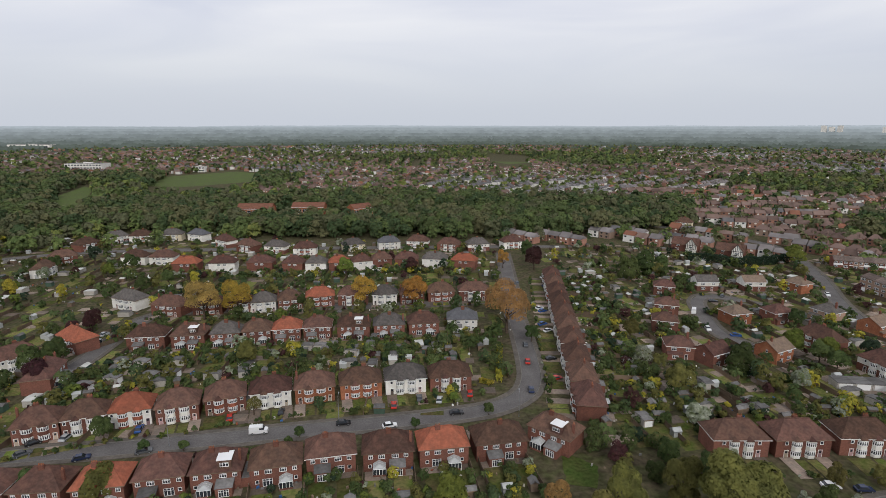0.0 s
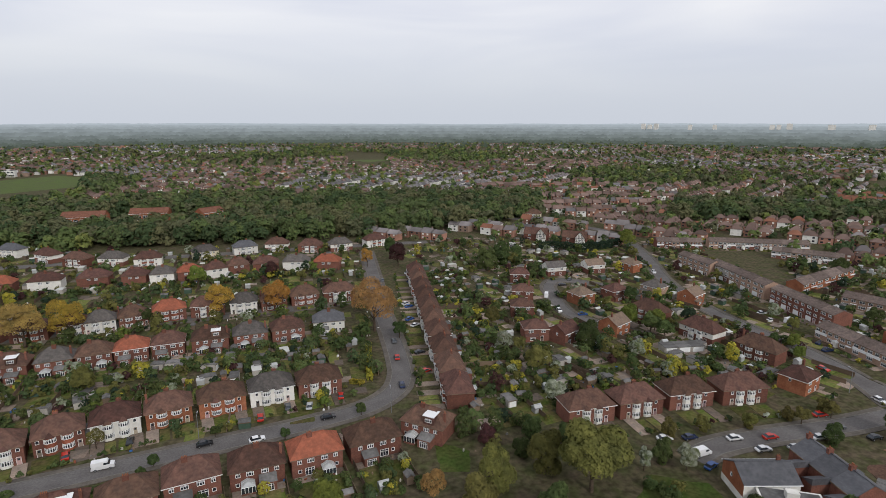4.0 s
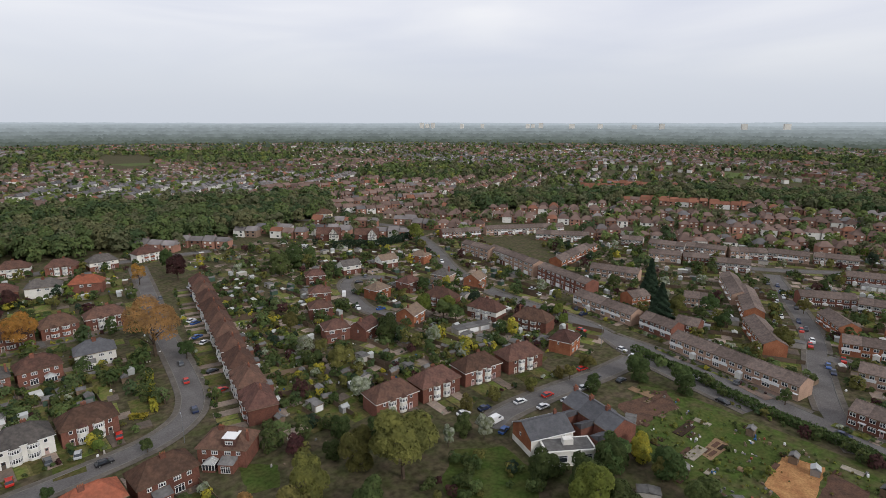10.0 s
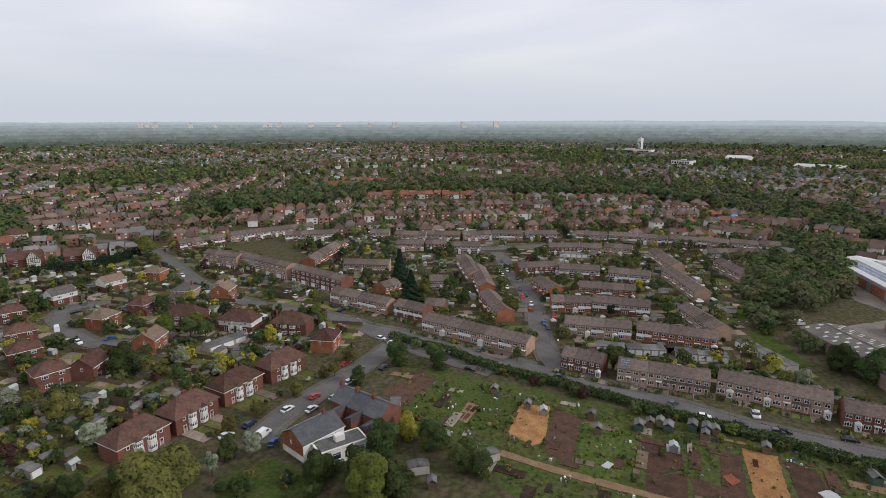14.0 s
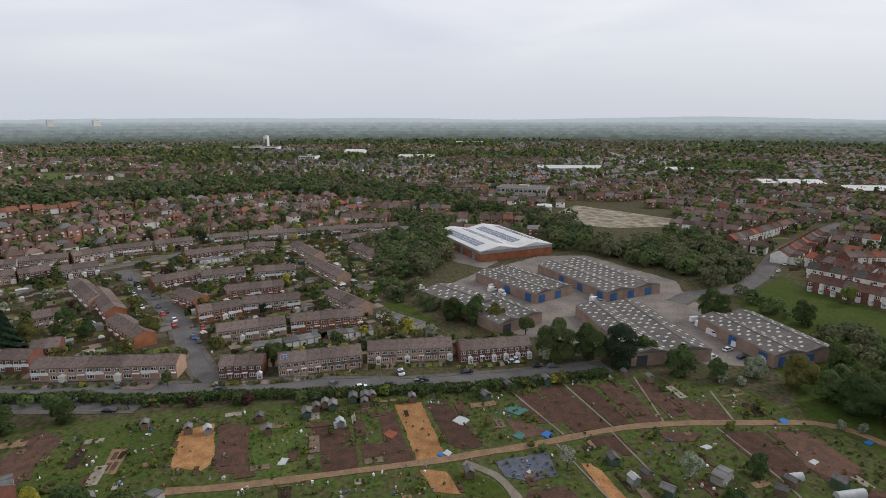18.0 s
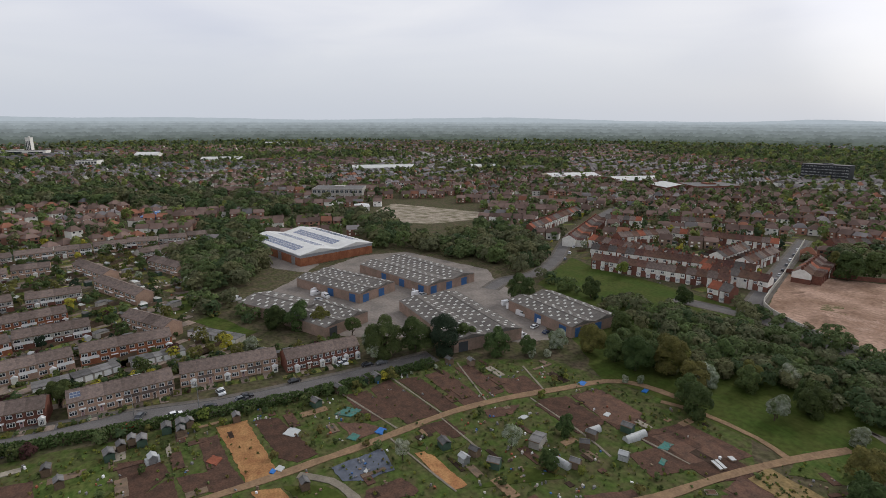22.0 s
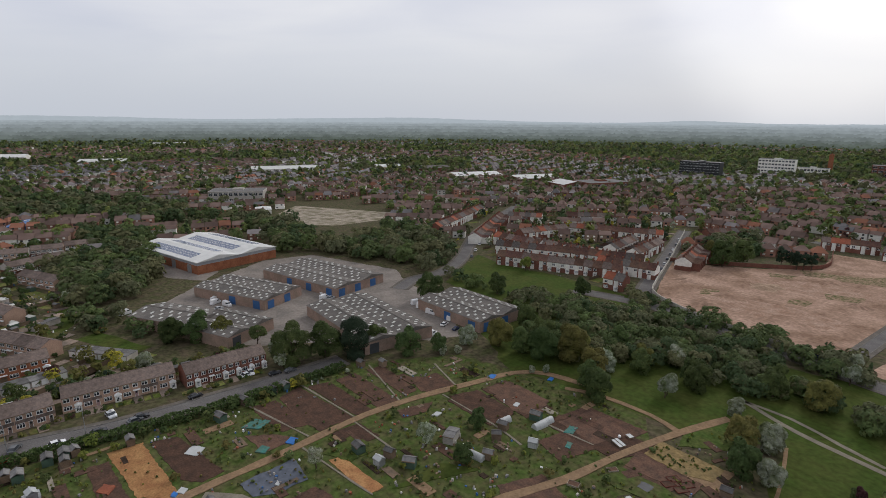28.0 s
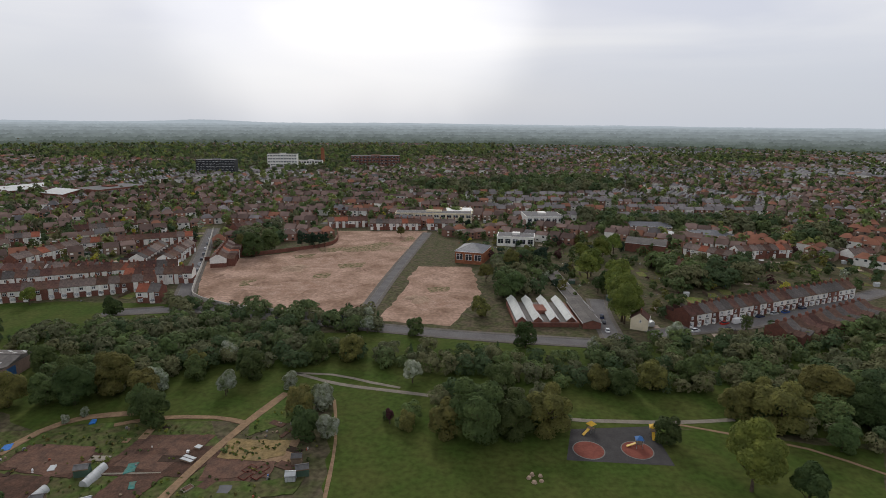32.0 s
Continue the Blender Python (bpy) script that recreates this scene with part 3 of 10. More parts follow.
def terrace_house(wall, roof, kind, w=5.7, d=8.2):
    """One house of a post-war terrace: shallow gabled roof, wide windows, a porch."""
    e = new("terraced_house")
    tagged(e, "%s post-war terraced house with shallow %s roof" % (WORDS[wall], WORDS[roof]), "house", "post-war terraces")
    a, c = WALLS[wall]
    part("wall", wall_block(w, d, 5.0, 7.0), [a, c], e)
    part("roof", gable_roof(w, d, 5.0, 7.05), [ROOFS[roof], WOOD], e)
    y = -d / 2 - 0.01
    window(e, 1.9, 1.3, -1.45, y, 3.25, 0, 2)
    window(e, 1.6, 1.3, 1.35, y, 3.25, 0, 2)
    window(e, 2.4, 1.45, -1.3, y, 0.75, 0, 3)
    if kind < 10:
        door(e, 1.5, y, 0)
    if kind % 3 == 0:
        b = Build()
        b.box(0.6, y - 1.2, -0.2, 2.6, y, 2.25)
        b.solid([(0.45, y - 1.35, 2.25), (2.75, y - 1.35, 2.25), (2.75, y, 2.25), (0.45, y, 2.25), (1.6, y - 1.35, 2.9), (1.6, y, 2.9)],
                ((0, 1, 4), (0, 4, 5, 3), (1, 2, 5, 4), (3, 2, 1, 0)), 1)
        porch = part("porch", b, [RENDER, UPVC], e, "white front porch")
        if kind < 10:
            window(porch, 1.3, 1.6, 1.6, y - 1.21, 0.4, 0, 3)
    elif kind % 3 == 1:
        b = Build()
        b.box(0.5, y - 0.9, 2.3, 2.7, y, 2.48)
        part("canopy", b, [UPVC], e)
    else:
        b = Build()
        b.box(-w / 2 + 0.1, y - 0.12, 2.2, w / 2 - 0.1, y, 3.2)
        part("cladding", b, [UPVC if kind > 3 else TILE_EST], e)
    if kind < 10:
        window(e, 1.8, 1.1, -1.2, d / 2 + 0.01, 3.4, 180, 2)
        window(e, 2.0, 2.0, -1.3, d / 2 + 0.01, 0.1, 180, 2, "patio_door")
    if kind == 4:
        b = panel([((-1.7 + 0.1 * (i % 2) + 1.1 * (i // 2), 0.0), (-1.7 + 0.1 * (i % 2) + 1.1 * (i // 2), 0.03)) for i in range(7)], [0.2, 0.3, 1.2, 1.3, 2.2, 2.3], lambda i, j: i % 2 == 1 and j % 2 == 1)
        slope = math.atan2(2.05, d / 2)
        b.v = [(px, -d / 2 + 0.9 + pz * math.cos(slope) - py * math.sin(slope), 5.0 + 0.9 * math.tan(slope) + 0.27 + pz * math.sin(slope) - py * math.cos(slope)) for px, py, pz in b.v]
        part("solar_array", b, [STEEL, SOLAR], e, "blue solar panels")
    return e


def town_house(wall, roof, kind, w=5.8, d=8.5):
    """Three storeys with a garage below."""
    e = new("town_house")
    tagged(e, "%s three-storey town house with white garage door" % WORDS[wall], "house", "town houses")
    a, c = WALLS[wall]
    part("wall", wall_block(w, d, 7.2, 8.9), [a, c], e)
    part("roof", gable_roof(w, d, 7.2, 8.95), [ROOFS[roof], WOOD], e)
    y = -d / 2 - 0.01
    for z in (3.0, 5.5):
        window(e, 2.0, 1.25, -1.3, y, z, 0, 3)
        window(e, 1.4, 1.25, 1.5, y, z, 0, 2)
        window(e, 1.8, 1.2, -1.3, d / 2 + 0.01, z, 180, 2)
        window(e, 1.2, 1.2, 1.5, d / 2 + 0.01, z, 180, 2)
    b = Build()
    b.box(-2.5, y - 0.04, 0, -0.1, y + 0.02, 2.1)
    for i in range(1, 5):
        b.box(-2.48, y - 0.06, i * 0.42 - 0.02, -0.12, y, i * 0.42 + 0.02)
    part("garage_door", b, [UPVC], e, "white garage door")
    door(e, 1.2, y, 0)
    return e


def villa(wall, roof, kind, w=10.0, d=8.6, hip=True):
    """A detached house of the cul-de-sac, hipped or gabled."""
    e = new("detached_house")
    tagged(e, "%s detached house with %s roof" % (WORDS[wall], WORDS[roof]), "house", "detached houses")
    a, c = WALLS[wall]
    part("wall", wall_block(w, d, 5.0, 0 if hip else 7.6), [a, c], e)
    part("roof", hip_roof(w, d, 5.0, 7.9) if hip else gable_roof(w, d, 5.0, 7.65, 0.4, 0.25), [ROOFS[roof], UPVC], e)
    if wall == "front":
        b = Build()
        b.box(-w / 2, -d / 2 - 0.04, -0.2, w / 2, -d / 2 - 0.003, 4.9)
        b.box(-w / 2 - 0.04, -d / 2 - 0.04, -0.2, -w / 2 - 0.003, d / 2, 1.7)
        part("render_coat", b, [RENDER], e, "white-painted render on the front")
    chimney(e, w * 0.3, 0.4, 6.2, 8.9, 0.8, 0.6, 2)
    for s, rot in ((-1, 0), (1, 180)):
        y = s * (d / 2 + 0.01)
        window(e, 2.0, 1.2, -w * 0.24, y, 3.4, rot, 3)
        window(e, 1.6, 1.2, w * 0.25, y, 3.4, rot, 2)
        window(e, 2.2, 1.4, -w * 0.22, y, 0.8, rot, 3)
        if s < 0:
            door(e, w * 0.2, y, 0)
        else:
            window(e, 2.0, 2.0, w * 0.22, y, 0.1, rot, 2, "patio_door")
    window(e, 0.8, 1.1, w / 2 + 0.01, 0.5, 3.5, 90, 1)
    window(e, 0.8, 1.1, -w / 2 - 0.01, 0.5, 3.5, -90, 1)
    if kind % 2:
        b = Build()
        b.box(-w / 2 + 0.3, -d / 2 - 1.4, -0.2, w * 0.05, -d / 2, 2.4)
        b.solid([(-w / 2 + .1, -d / 2 - 1.6, 2.4), (w * .05 + .2, -d / 2 - 1.6, 2.4), (w * .05 + .2, -d / 2, 2.4), (-w / 2 + .1, -d / 2, 2.4), (-w / 2 + .1, -d / 2, 3.1), (w * .05 + .2, -d / 2, 3.1)],
                ((0, 1, 5, 4), (0, 4, 3), (1, 2, 5), (3, 2, 1, 0)), 1)
        part("front_extension", b, [a, ROOFS[roof]], e)
        window(e, 2.2, 1.3, -w * 0.2, -d / 2 - 1.41, 0.8, 0, 3)
    return e


def old_terrace(wall, roof, kind, w=5.0, d=9.0):
    """One house of a Victorian or Edwardian terrace, far off, with a wing at the back."""
    e = new("old_terraced_house")
    tagged(e, "%s old terraced house with %s roof and chimney" % (WORDS[wall], WORDS[roof]), "house", "old terraces")
    a, c = WALLS[wall]
    b = wall_block(w, d, 5.6, 8.3)
    b.box(-w / 2, d / 2, -0.2, -0.2, d / 2 + 4.5, 4.6)
    part("wall", b, [a, c], e)
    b = gable_roof(w, d, 5.6, 8.35, 0.25)
    b.solid([(-w / 2 - .1, d / 2, 4.6), (-0.05, d / 2, 4.6), (-0.05, d / 2 + 4.6, 4.6), (-w / 2 - .1, d / 2 + 4.6, 4.6), (-w / 2 - .1, d / 2, 6.2), (-w / 2 - .1, d / 2 + 4.6, 6.2)],
            ((1, 2, 5, 4), (2, 3, 5), (0, 1, 4), (3, 2, 1, 0), (0, 4, 5, 3)))
    part("roof", b, [ROOFS[roof], WOOD], e)
    chimney(e, w / 2 - 0.3, 0, 7.6, 9.5, 0.6, 1.3, 3)
    y = -d / 2 - 0.01
    b = Build()
    b.prism([(px - 0.8, py + y) for px, py in bay_foot(2.2, 0.7)], -0.2, 2.9 if kind % 2 else 5.4)
    b.prism([(px * 1.08 - 0.8, py * 1.1 + y) for px, py in bay_foot(2.2, 0.7)], 2.9 if kind % 2 else 5.4, 3.1 if kind % 2 else 5.6, 1)
    bay = part("bay", b, [RENDER if kind % 10 < 3 else a, ROOFS[roof]], e)
    if kind < 10:
        bay_window(bay, 2.2, 0.7, 1.6, -0.8, y, 0.8)
    window(e, 1.6, 1.4, -0.8 if kind % 2 else 1.4, y, 3.5, 0, 2)
    return e


def timbered_house(x, y, rot):
    """A dark-roofed house whose white front gable is striped with black beams."""
    TAKEN.append((x, y, 8))
    e = tagged(new("timbered_house"), "half-timbered house with black beams on a white gable", "house", "timbered houses")
    e.matrix_basis = pose(x, y, 0, 0, 0, rot)
    part("wall", wall_block(17, 8, 5.2, 9.0), [BRICK, BRICK], e)
    part("roof", gable_roof(17, 8, 5.2, 9.1, 0.4, 0.3), [TILE, WOOD], e)
    b = Build()
    b.prism([(1.5, -6.5), (8.0, -6.5), (8.0, -3.9), (1.5, -3.9)], -0.2, 5.4)
    b.solid([(1.5, -6.5, 5.4), (8.0, -6.5, 5.4), (4.75, -6.5, 9.6), (1.5, 0, 5.4), (8.0, 0, 5.4), (4.75, 0, 9.6)], ((0, 1, 2), (0, 2, 5, 3), (1, 4, 5, 2), (3, 5, 4)))
    wing = part("wing", b, [RENDER], e, "white rendered gable")
    b = Build()
    for s in (-1, 1):
        b.solid([(4.75, -6.9, 9.75), (4.75 + s * 3.7, -6.9, 5.1), (4.75 + s * 3.7, 0, 5.1), (4.75, 0, 9.75), (4.75, -6.9, 9.95), (4.75 + s * 3.7, -6.9, 5.3), (4.75 + s * 3.7, 0, 5.3), (4.75, 0, 9.95)],
                ((4, 5, 6, 7), (0, 1, 5, 4), (1, 2, 6, 5), (3, 2, 1, 0)))
    part("wing_roof", b, [TILE], e)
    beam = mat("black_beams", (0.025, 0.022, 0.02), 0.7, 0.1, 2, None, 15)
    for k in range(7):
        px = 1.6 + 6.3 * k / 6
        b = Build()
        b.box(px - 0.13, -6.56, 2.7, px + 0.13, -6.49, 5.3 + max(0.0, 3.9 - abs(px - 4.75) * 1.25))
        part("beam", b, [beam], wing)
    for z in (2.7, 5.3):
        b = Build()
        b.box(1.5, -6.58, z - 0.14, 8.0, -6.5, z + 0.14)
        part("beam", b, [beam], wing)
    window(e, 2.0, 1.3, 4.75, -6.6, 3.3, 0, 3)
    window(e, 2.4, 1.4, 4.75, -6.51, 0.8, 0, 3)
    window(e, 2.0, 1.3, -4.0, -4.01, 3.3, 0, 3)
    window(e, 2.2, 1.4, -4.5, -4.01, 0.8, 0, 3)
    chimney(e, -3.0, 0.3, 7.6, 10.6, 1.2, 0.7, 3)
    return e


TAKEN = []
MAKERS = dict(semi=semi_house, terrace=terrace_house, town=town_house, villa=villa, old=old_terrace)


def house(style, x, y, rot, wall="brick", roof="tile", kind=0, **more):
    """A house of that style at x, y; rot 0 has its front to the south (-y)."""
    TAKEN.append((x, y, 6.5))
    return place((style, wall, roof, kind, tuple(more.items())), lambda: MAKERS[style](wall, roof, kind, **more), pose(x, y, 0, 0, 0, rot))


def terrace(style, x0, y0, x1, y1, n, walls, roofs, kinds, flip=0, **more):
    """A row of n houses between the two ends of its ridge. The front lies to the right of the way from the first end to the second."""
    dx, dy = (x1 - x0) / n, (y1 - y0) / n
    rot = math.degrees(math.atan2(dy, dx)) + flip
    w = math.hypot(dx, dy)
    for i in range(n):
        wl, rf, kd = random.choice(walls), random.choice(roofs), random.choice(kinds)
        ob = house(style, x0 + dx * (i + 0.5), y0 + dy * (i + 0.5), rot, wl, rf, kd, **more)
        base = more.get("w", dict(terrace=5.7, town=5.8, old=5.0)[style])
        ob.scale = (w / base * 0.999, 1, 1 + 0.004 * (i % 2))


# ---- trees ----


def crown_cards(rng, h, r, base, n, size, shape, k=11):
    """Leaf clumps over the skin of a lumpy crown: centres and edges, the clumps lying along the skin."""
    if shape == "cone":
        z = rng.random(n) ** 1.4
        a = rng.random(n) * 2 * np.pi
        rad = r * (1 - z) * (0.76 + 0.24 * rng.random(n)) * (0.85 + 0.15 * np.sin(a * 5 + z * 40)) + 0.03 * r
        p = np.stack([rad * np.cos(a), rad * np.sin(a), base + (h - base) * z], 1)
        out = np.stack([np.cos(a), np.sin(a), 0.5 + 0 * a], 1)
    else:
        mid, half = (h + base) / 2, (h - base) / 2
        squeeze = np.array([1, 1, min(1.4, half / r)])
        ca = np.arange(k) * 2.4 + rng.random(k)
        cz = np.linspace(-0.92 if base < 0.5 else -0.55, 0.62, k) + 0.12 * rng.normal(size=k)
        cr = np.sqrt(np.clip(1 - cz ** 2, 0.45 if base < 0.5 else 0.1, 1)) * (0.42 + 0.22 * rng.random(k))
        c = np.stack([r * cr * np.cos(ca), r * cr * np.sin(ca), mid + half * cz], 1)
        c[0] = (0, 0, mid + half * 0.1)
        br = r * (0.34 + 0.2 * rng.random(k))
        br[0] = r * 0.62
        m = 3 * n
        i = rng.choice(k, m, p=br ** 2 / (br ** 2).sum())
        d = rng.normal(size=(m, 3))
        d /= np.linalg.norm(d, axis=1)[:, None]
        d[:, 2] = np.where(d[:, 2] < -0.25, -d[:, 2] * 0.7, d[:, 2])
        p = c[i] + d * (br[i] * (0.88 + 0.2 * rng.random(m)))[:, None] * squeeze
        away = np.linalg.norm((p[:, None] - c[None]) / squeeze, axis=2) / br[None]
        away[np.arange(m), i] = 9
        keep = np.flatnonzero(away.min(1) > 0.86)
        if len(keep) < n:
            keep = np.argsort(-away.min(1))
        keep = keep[:n]
        p, d = p[keep], d[keep]
        p[:, 2] = np.maximum(p[:, 2], base * 0.8)
        out = d + 0.3 * (p - np.array([0, 0, mid])) / r
    n = len(p)
    out = out + np.array([0, 0, 0.3]) + (0.42 if n > 900 else 0.24) * rng.normal(size=(n, 3))
    out /= np.linalg.norm(out, axis=1)[:, None]
    t = rng.normal(size=(n, 3))
    u = np.cross(out, t)
    u /= np.linalg.norm(u, axis=1)[:, None]
    v = np.cross(out, u)
    s = size * (0.6 + 0.8 * rng.random((n, 1)))
    return p, u * s, v * s * 0.85


FORMS = {}


def crown(x, y, z, h, r, base, n, shape="round"):
    """A crown at a place, turned and stretched from one of a few forms; the clumps cover it once."""
    n = max(8, int(round(2 ** (round(math.log2(n) * 2) / 2))))
    form = RNG.integers(10)
    if (shape, n, form) not in FORMS:
        FORMS[shape, n, form] = crown_cards(np.random.default_rng(form * 7 + n), 2.0, 1.0, 0.0, n, 1.0, shape, 4 if n < 40 else (7 if n < 160 else 11))
    p, u, v = FORMS[shape, n, form]
    a = RNG.random() * 6.283
    c, s = math.cos(a), math.sin(a)
    turn = np.array([[c, s, 0], [-s, c, 0], [0, 0, 1]])
    size = 1.05 * math.sqrt(6.283 * r * (0.4 * r + 0.3 * (h - base)) / n) * (0.75 if shape == "cone" else 1)
    p = (p @ turn) * np.array([r, r, (h - base) / 2]) + np.array([x, y, z + base])
    return p, (u @ turn) * size, (v @ turn) * size


def clumps(x, y, h, r, finest=0.3, grain=0.0026):
    """How many clumps a crown needs to look leafy from the middle of the place."""
    size = max(finest, grain * math.hypot(x, y))
    return min(1400, max(10, 6.283 * r * (0.4 * r + 0.3 * h) / size ** 2))


def limb(b, p0, p1, r0, r1, n=6):
    p0, p1 = Vector(p0), Vector(p1)
    d = (p1 - p0).normalized()
    u = d.orthogonal().normalized()
    v = d.cross(u)
    ring = lambda c, r: [tuple(c + (u * math.cos(2 * math.pi * i / n) + v * math.sin(2 * math.pi * i / n)) * r) for i in range(n)]
    b.solid(ring(p0, r0) + ring(p1, r1), [(i, (i + 1) % n, n + (i + 1) % n, n + i) for i in range(n)] + [tuple(range(n, 2 * n))])


TREE_WORDS = dict(green="green broadleaf tree in full leaf", bright="fresh yellow-green tree in young leaf", olive="olive-green tree in young leaf", dark="tall dark evergreen conifer",
                  maroon="dark red copper-leaved garden tree", gold="golden-orange tree beside the houses", copper="bronze budding tree with thin crown", blossom="hawthorn covered in white blossom",
                  yellow="large yellow flowering garden shrub")


def make_tree(kind, form, shape, big=False):
    rng = np.random.default_rng(form * 13 + len(kind))
    h = 10.0
    r, base, n, size = dict(round=(4.2, 1.8, 3000, 0.30), cone=(2.6, 0.6, 2800, 0.27), tall=(2.6, 1.5, 2000, 0.27), bush=(4.6, 0.1, 3200, 0.32), thin=(3.8, 2.0, 2600, 0.20))[shape]
    if kind in ("copper", "gold"):
        n, size = 3000, 0.2
    if big:
        n, size = int(n * 2.6), size / 1.6
    e = tagged(new("tree"), TREE_WORDS[kind], "tree", "trees")
    b = Build()
    limb(b, (0, 0, -0.3), (0.1, 0, 2.2), 0.32, 0.22)
    top = (0.2, 0.1, h * (0.85 if shape == "cone" else 0.6))
    limb(b, (0.1, 0, 2.2), top, 0.22, 0.06)
    if shape != "cone":
        for i in range(6):
            a = i * 1.05 + form
            z = 1.9 + i * 0.5
            limb(b, (0.1, 0, z), (math.cos(a) * r * 0.6, math.sin(a) * r * 0.6, z + 2.4), 0.14, 0.04, 5)
    part("trunk", b, [BARK], e)
    p, u, v = crown_cards(rng, h, r, base, n, size, shape)
    part("crown", quads("crown", p, u, v, [LEAF[kind]]), None, e)
    return e


def tree(kind, x, y, h, shape="round", wide=1.0):
    form = int(abs(x * 7 + y * 3)) % 3
    m = pose(x, y, 0, 0, 0, (x * 37 + y * 11) % 360) @ Matrix.Diagonal((h / 10 * wide, h / 10 * wide, h / 10, 1))
    big = h > 11 and math.hypot(x, y) < 260
    ob = place((kind, form, shape, big), lambda: make_tree(kind, form, shape, big), m)
    ob.matrix_basis = m
    return ob


WOODS, SHRUB, WOOD_LAND = [], [], []


def inside(x, y, poly):
    c = False
    for i in range(len(poly)):
        (x1, y1), (x2, y2) = poly[i - 1], poly[i]
        if (y1 > y) != (y2 > y) and x < (x2 - x1) * (y - y1) / (y2 - y1) + x1:
            c = not c
    return c


def wood(poly, gap, h0, h1, low=0.25):
    """Fills a stretch of the plan with woodland trees at about that spacing."""
    WOOD_LAND.append(poly)
    xs, ys = [p[0] for p in poly], [p[1] for p in poly]
    x = min(xs)
    while x < max(xs):
        y = min(ys)
        while y < max(ys):
            px, py = x + random.uniform(-0.45, 0.45) * gap, y + random.uniform(-0.45, 0.45) * gap
            if inside(px, py, poly) and not any(inside(px, py, q) for q in OPEN):
                WOODS.append((px, py, random.uniform(h0, h1) * (1.0 if random.random() > low else 0.6), gap))
            y += gap
        x += gap


def grow(name, spots, label, mats, category, squash=0.62, finest=0.3):
    """One mesh of many crowns, for woods and shrubs that nobody could count."""
    ps, us, vs, ix = [], [], [], []
    for k, (x, y, h, gap) in enumerate(spots):
        shape = "cone" if (squash > 0.6 and k % 23 == 5 and h > 5) else "round"
        r = min(h * 0.6, gap * squash)
        if shape == "cone":
            r *= 0.55
        p, u, v = crown(x, y, 0, h, r, h * 0.06, clumps(x, y, h, r, finest, 0.0021), shape)
        ps.append(p)
        us.append(u)
        vs.append(v)
        ix.append(np.full(len(p), 1 % len(mats) if shape == "cone" else random.choice(range(len(mats)))))
    me = quads(name, np.concatenate(ps), np.concatenate(us), np.concatenate(vs), mats, np.concatenate(ix))
    return tagged(new(name, me), label, category, kind="stuff")


# ---- cars, sheds, gardens ----
FENCES, SHEDS = Build(), Build()
KEPT = set()
PAINT = dict(white=(0.72, 0.72, 0.72), black=(0.018, 0.018, 0.02), red=(0.42, 0.03, 0.02), blue=(0.03, 0.08, 0.24), silver=(0.42, 0.43, 0.44), grey=(0.10, 0.105, 0.11), navy=(0.02, 0.03, 0.07))


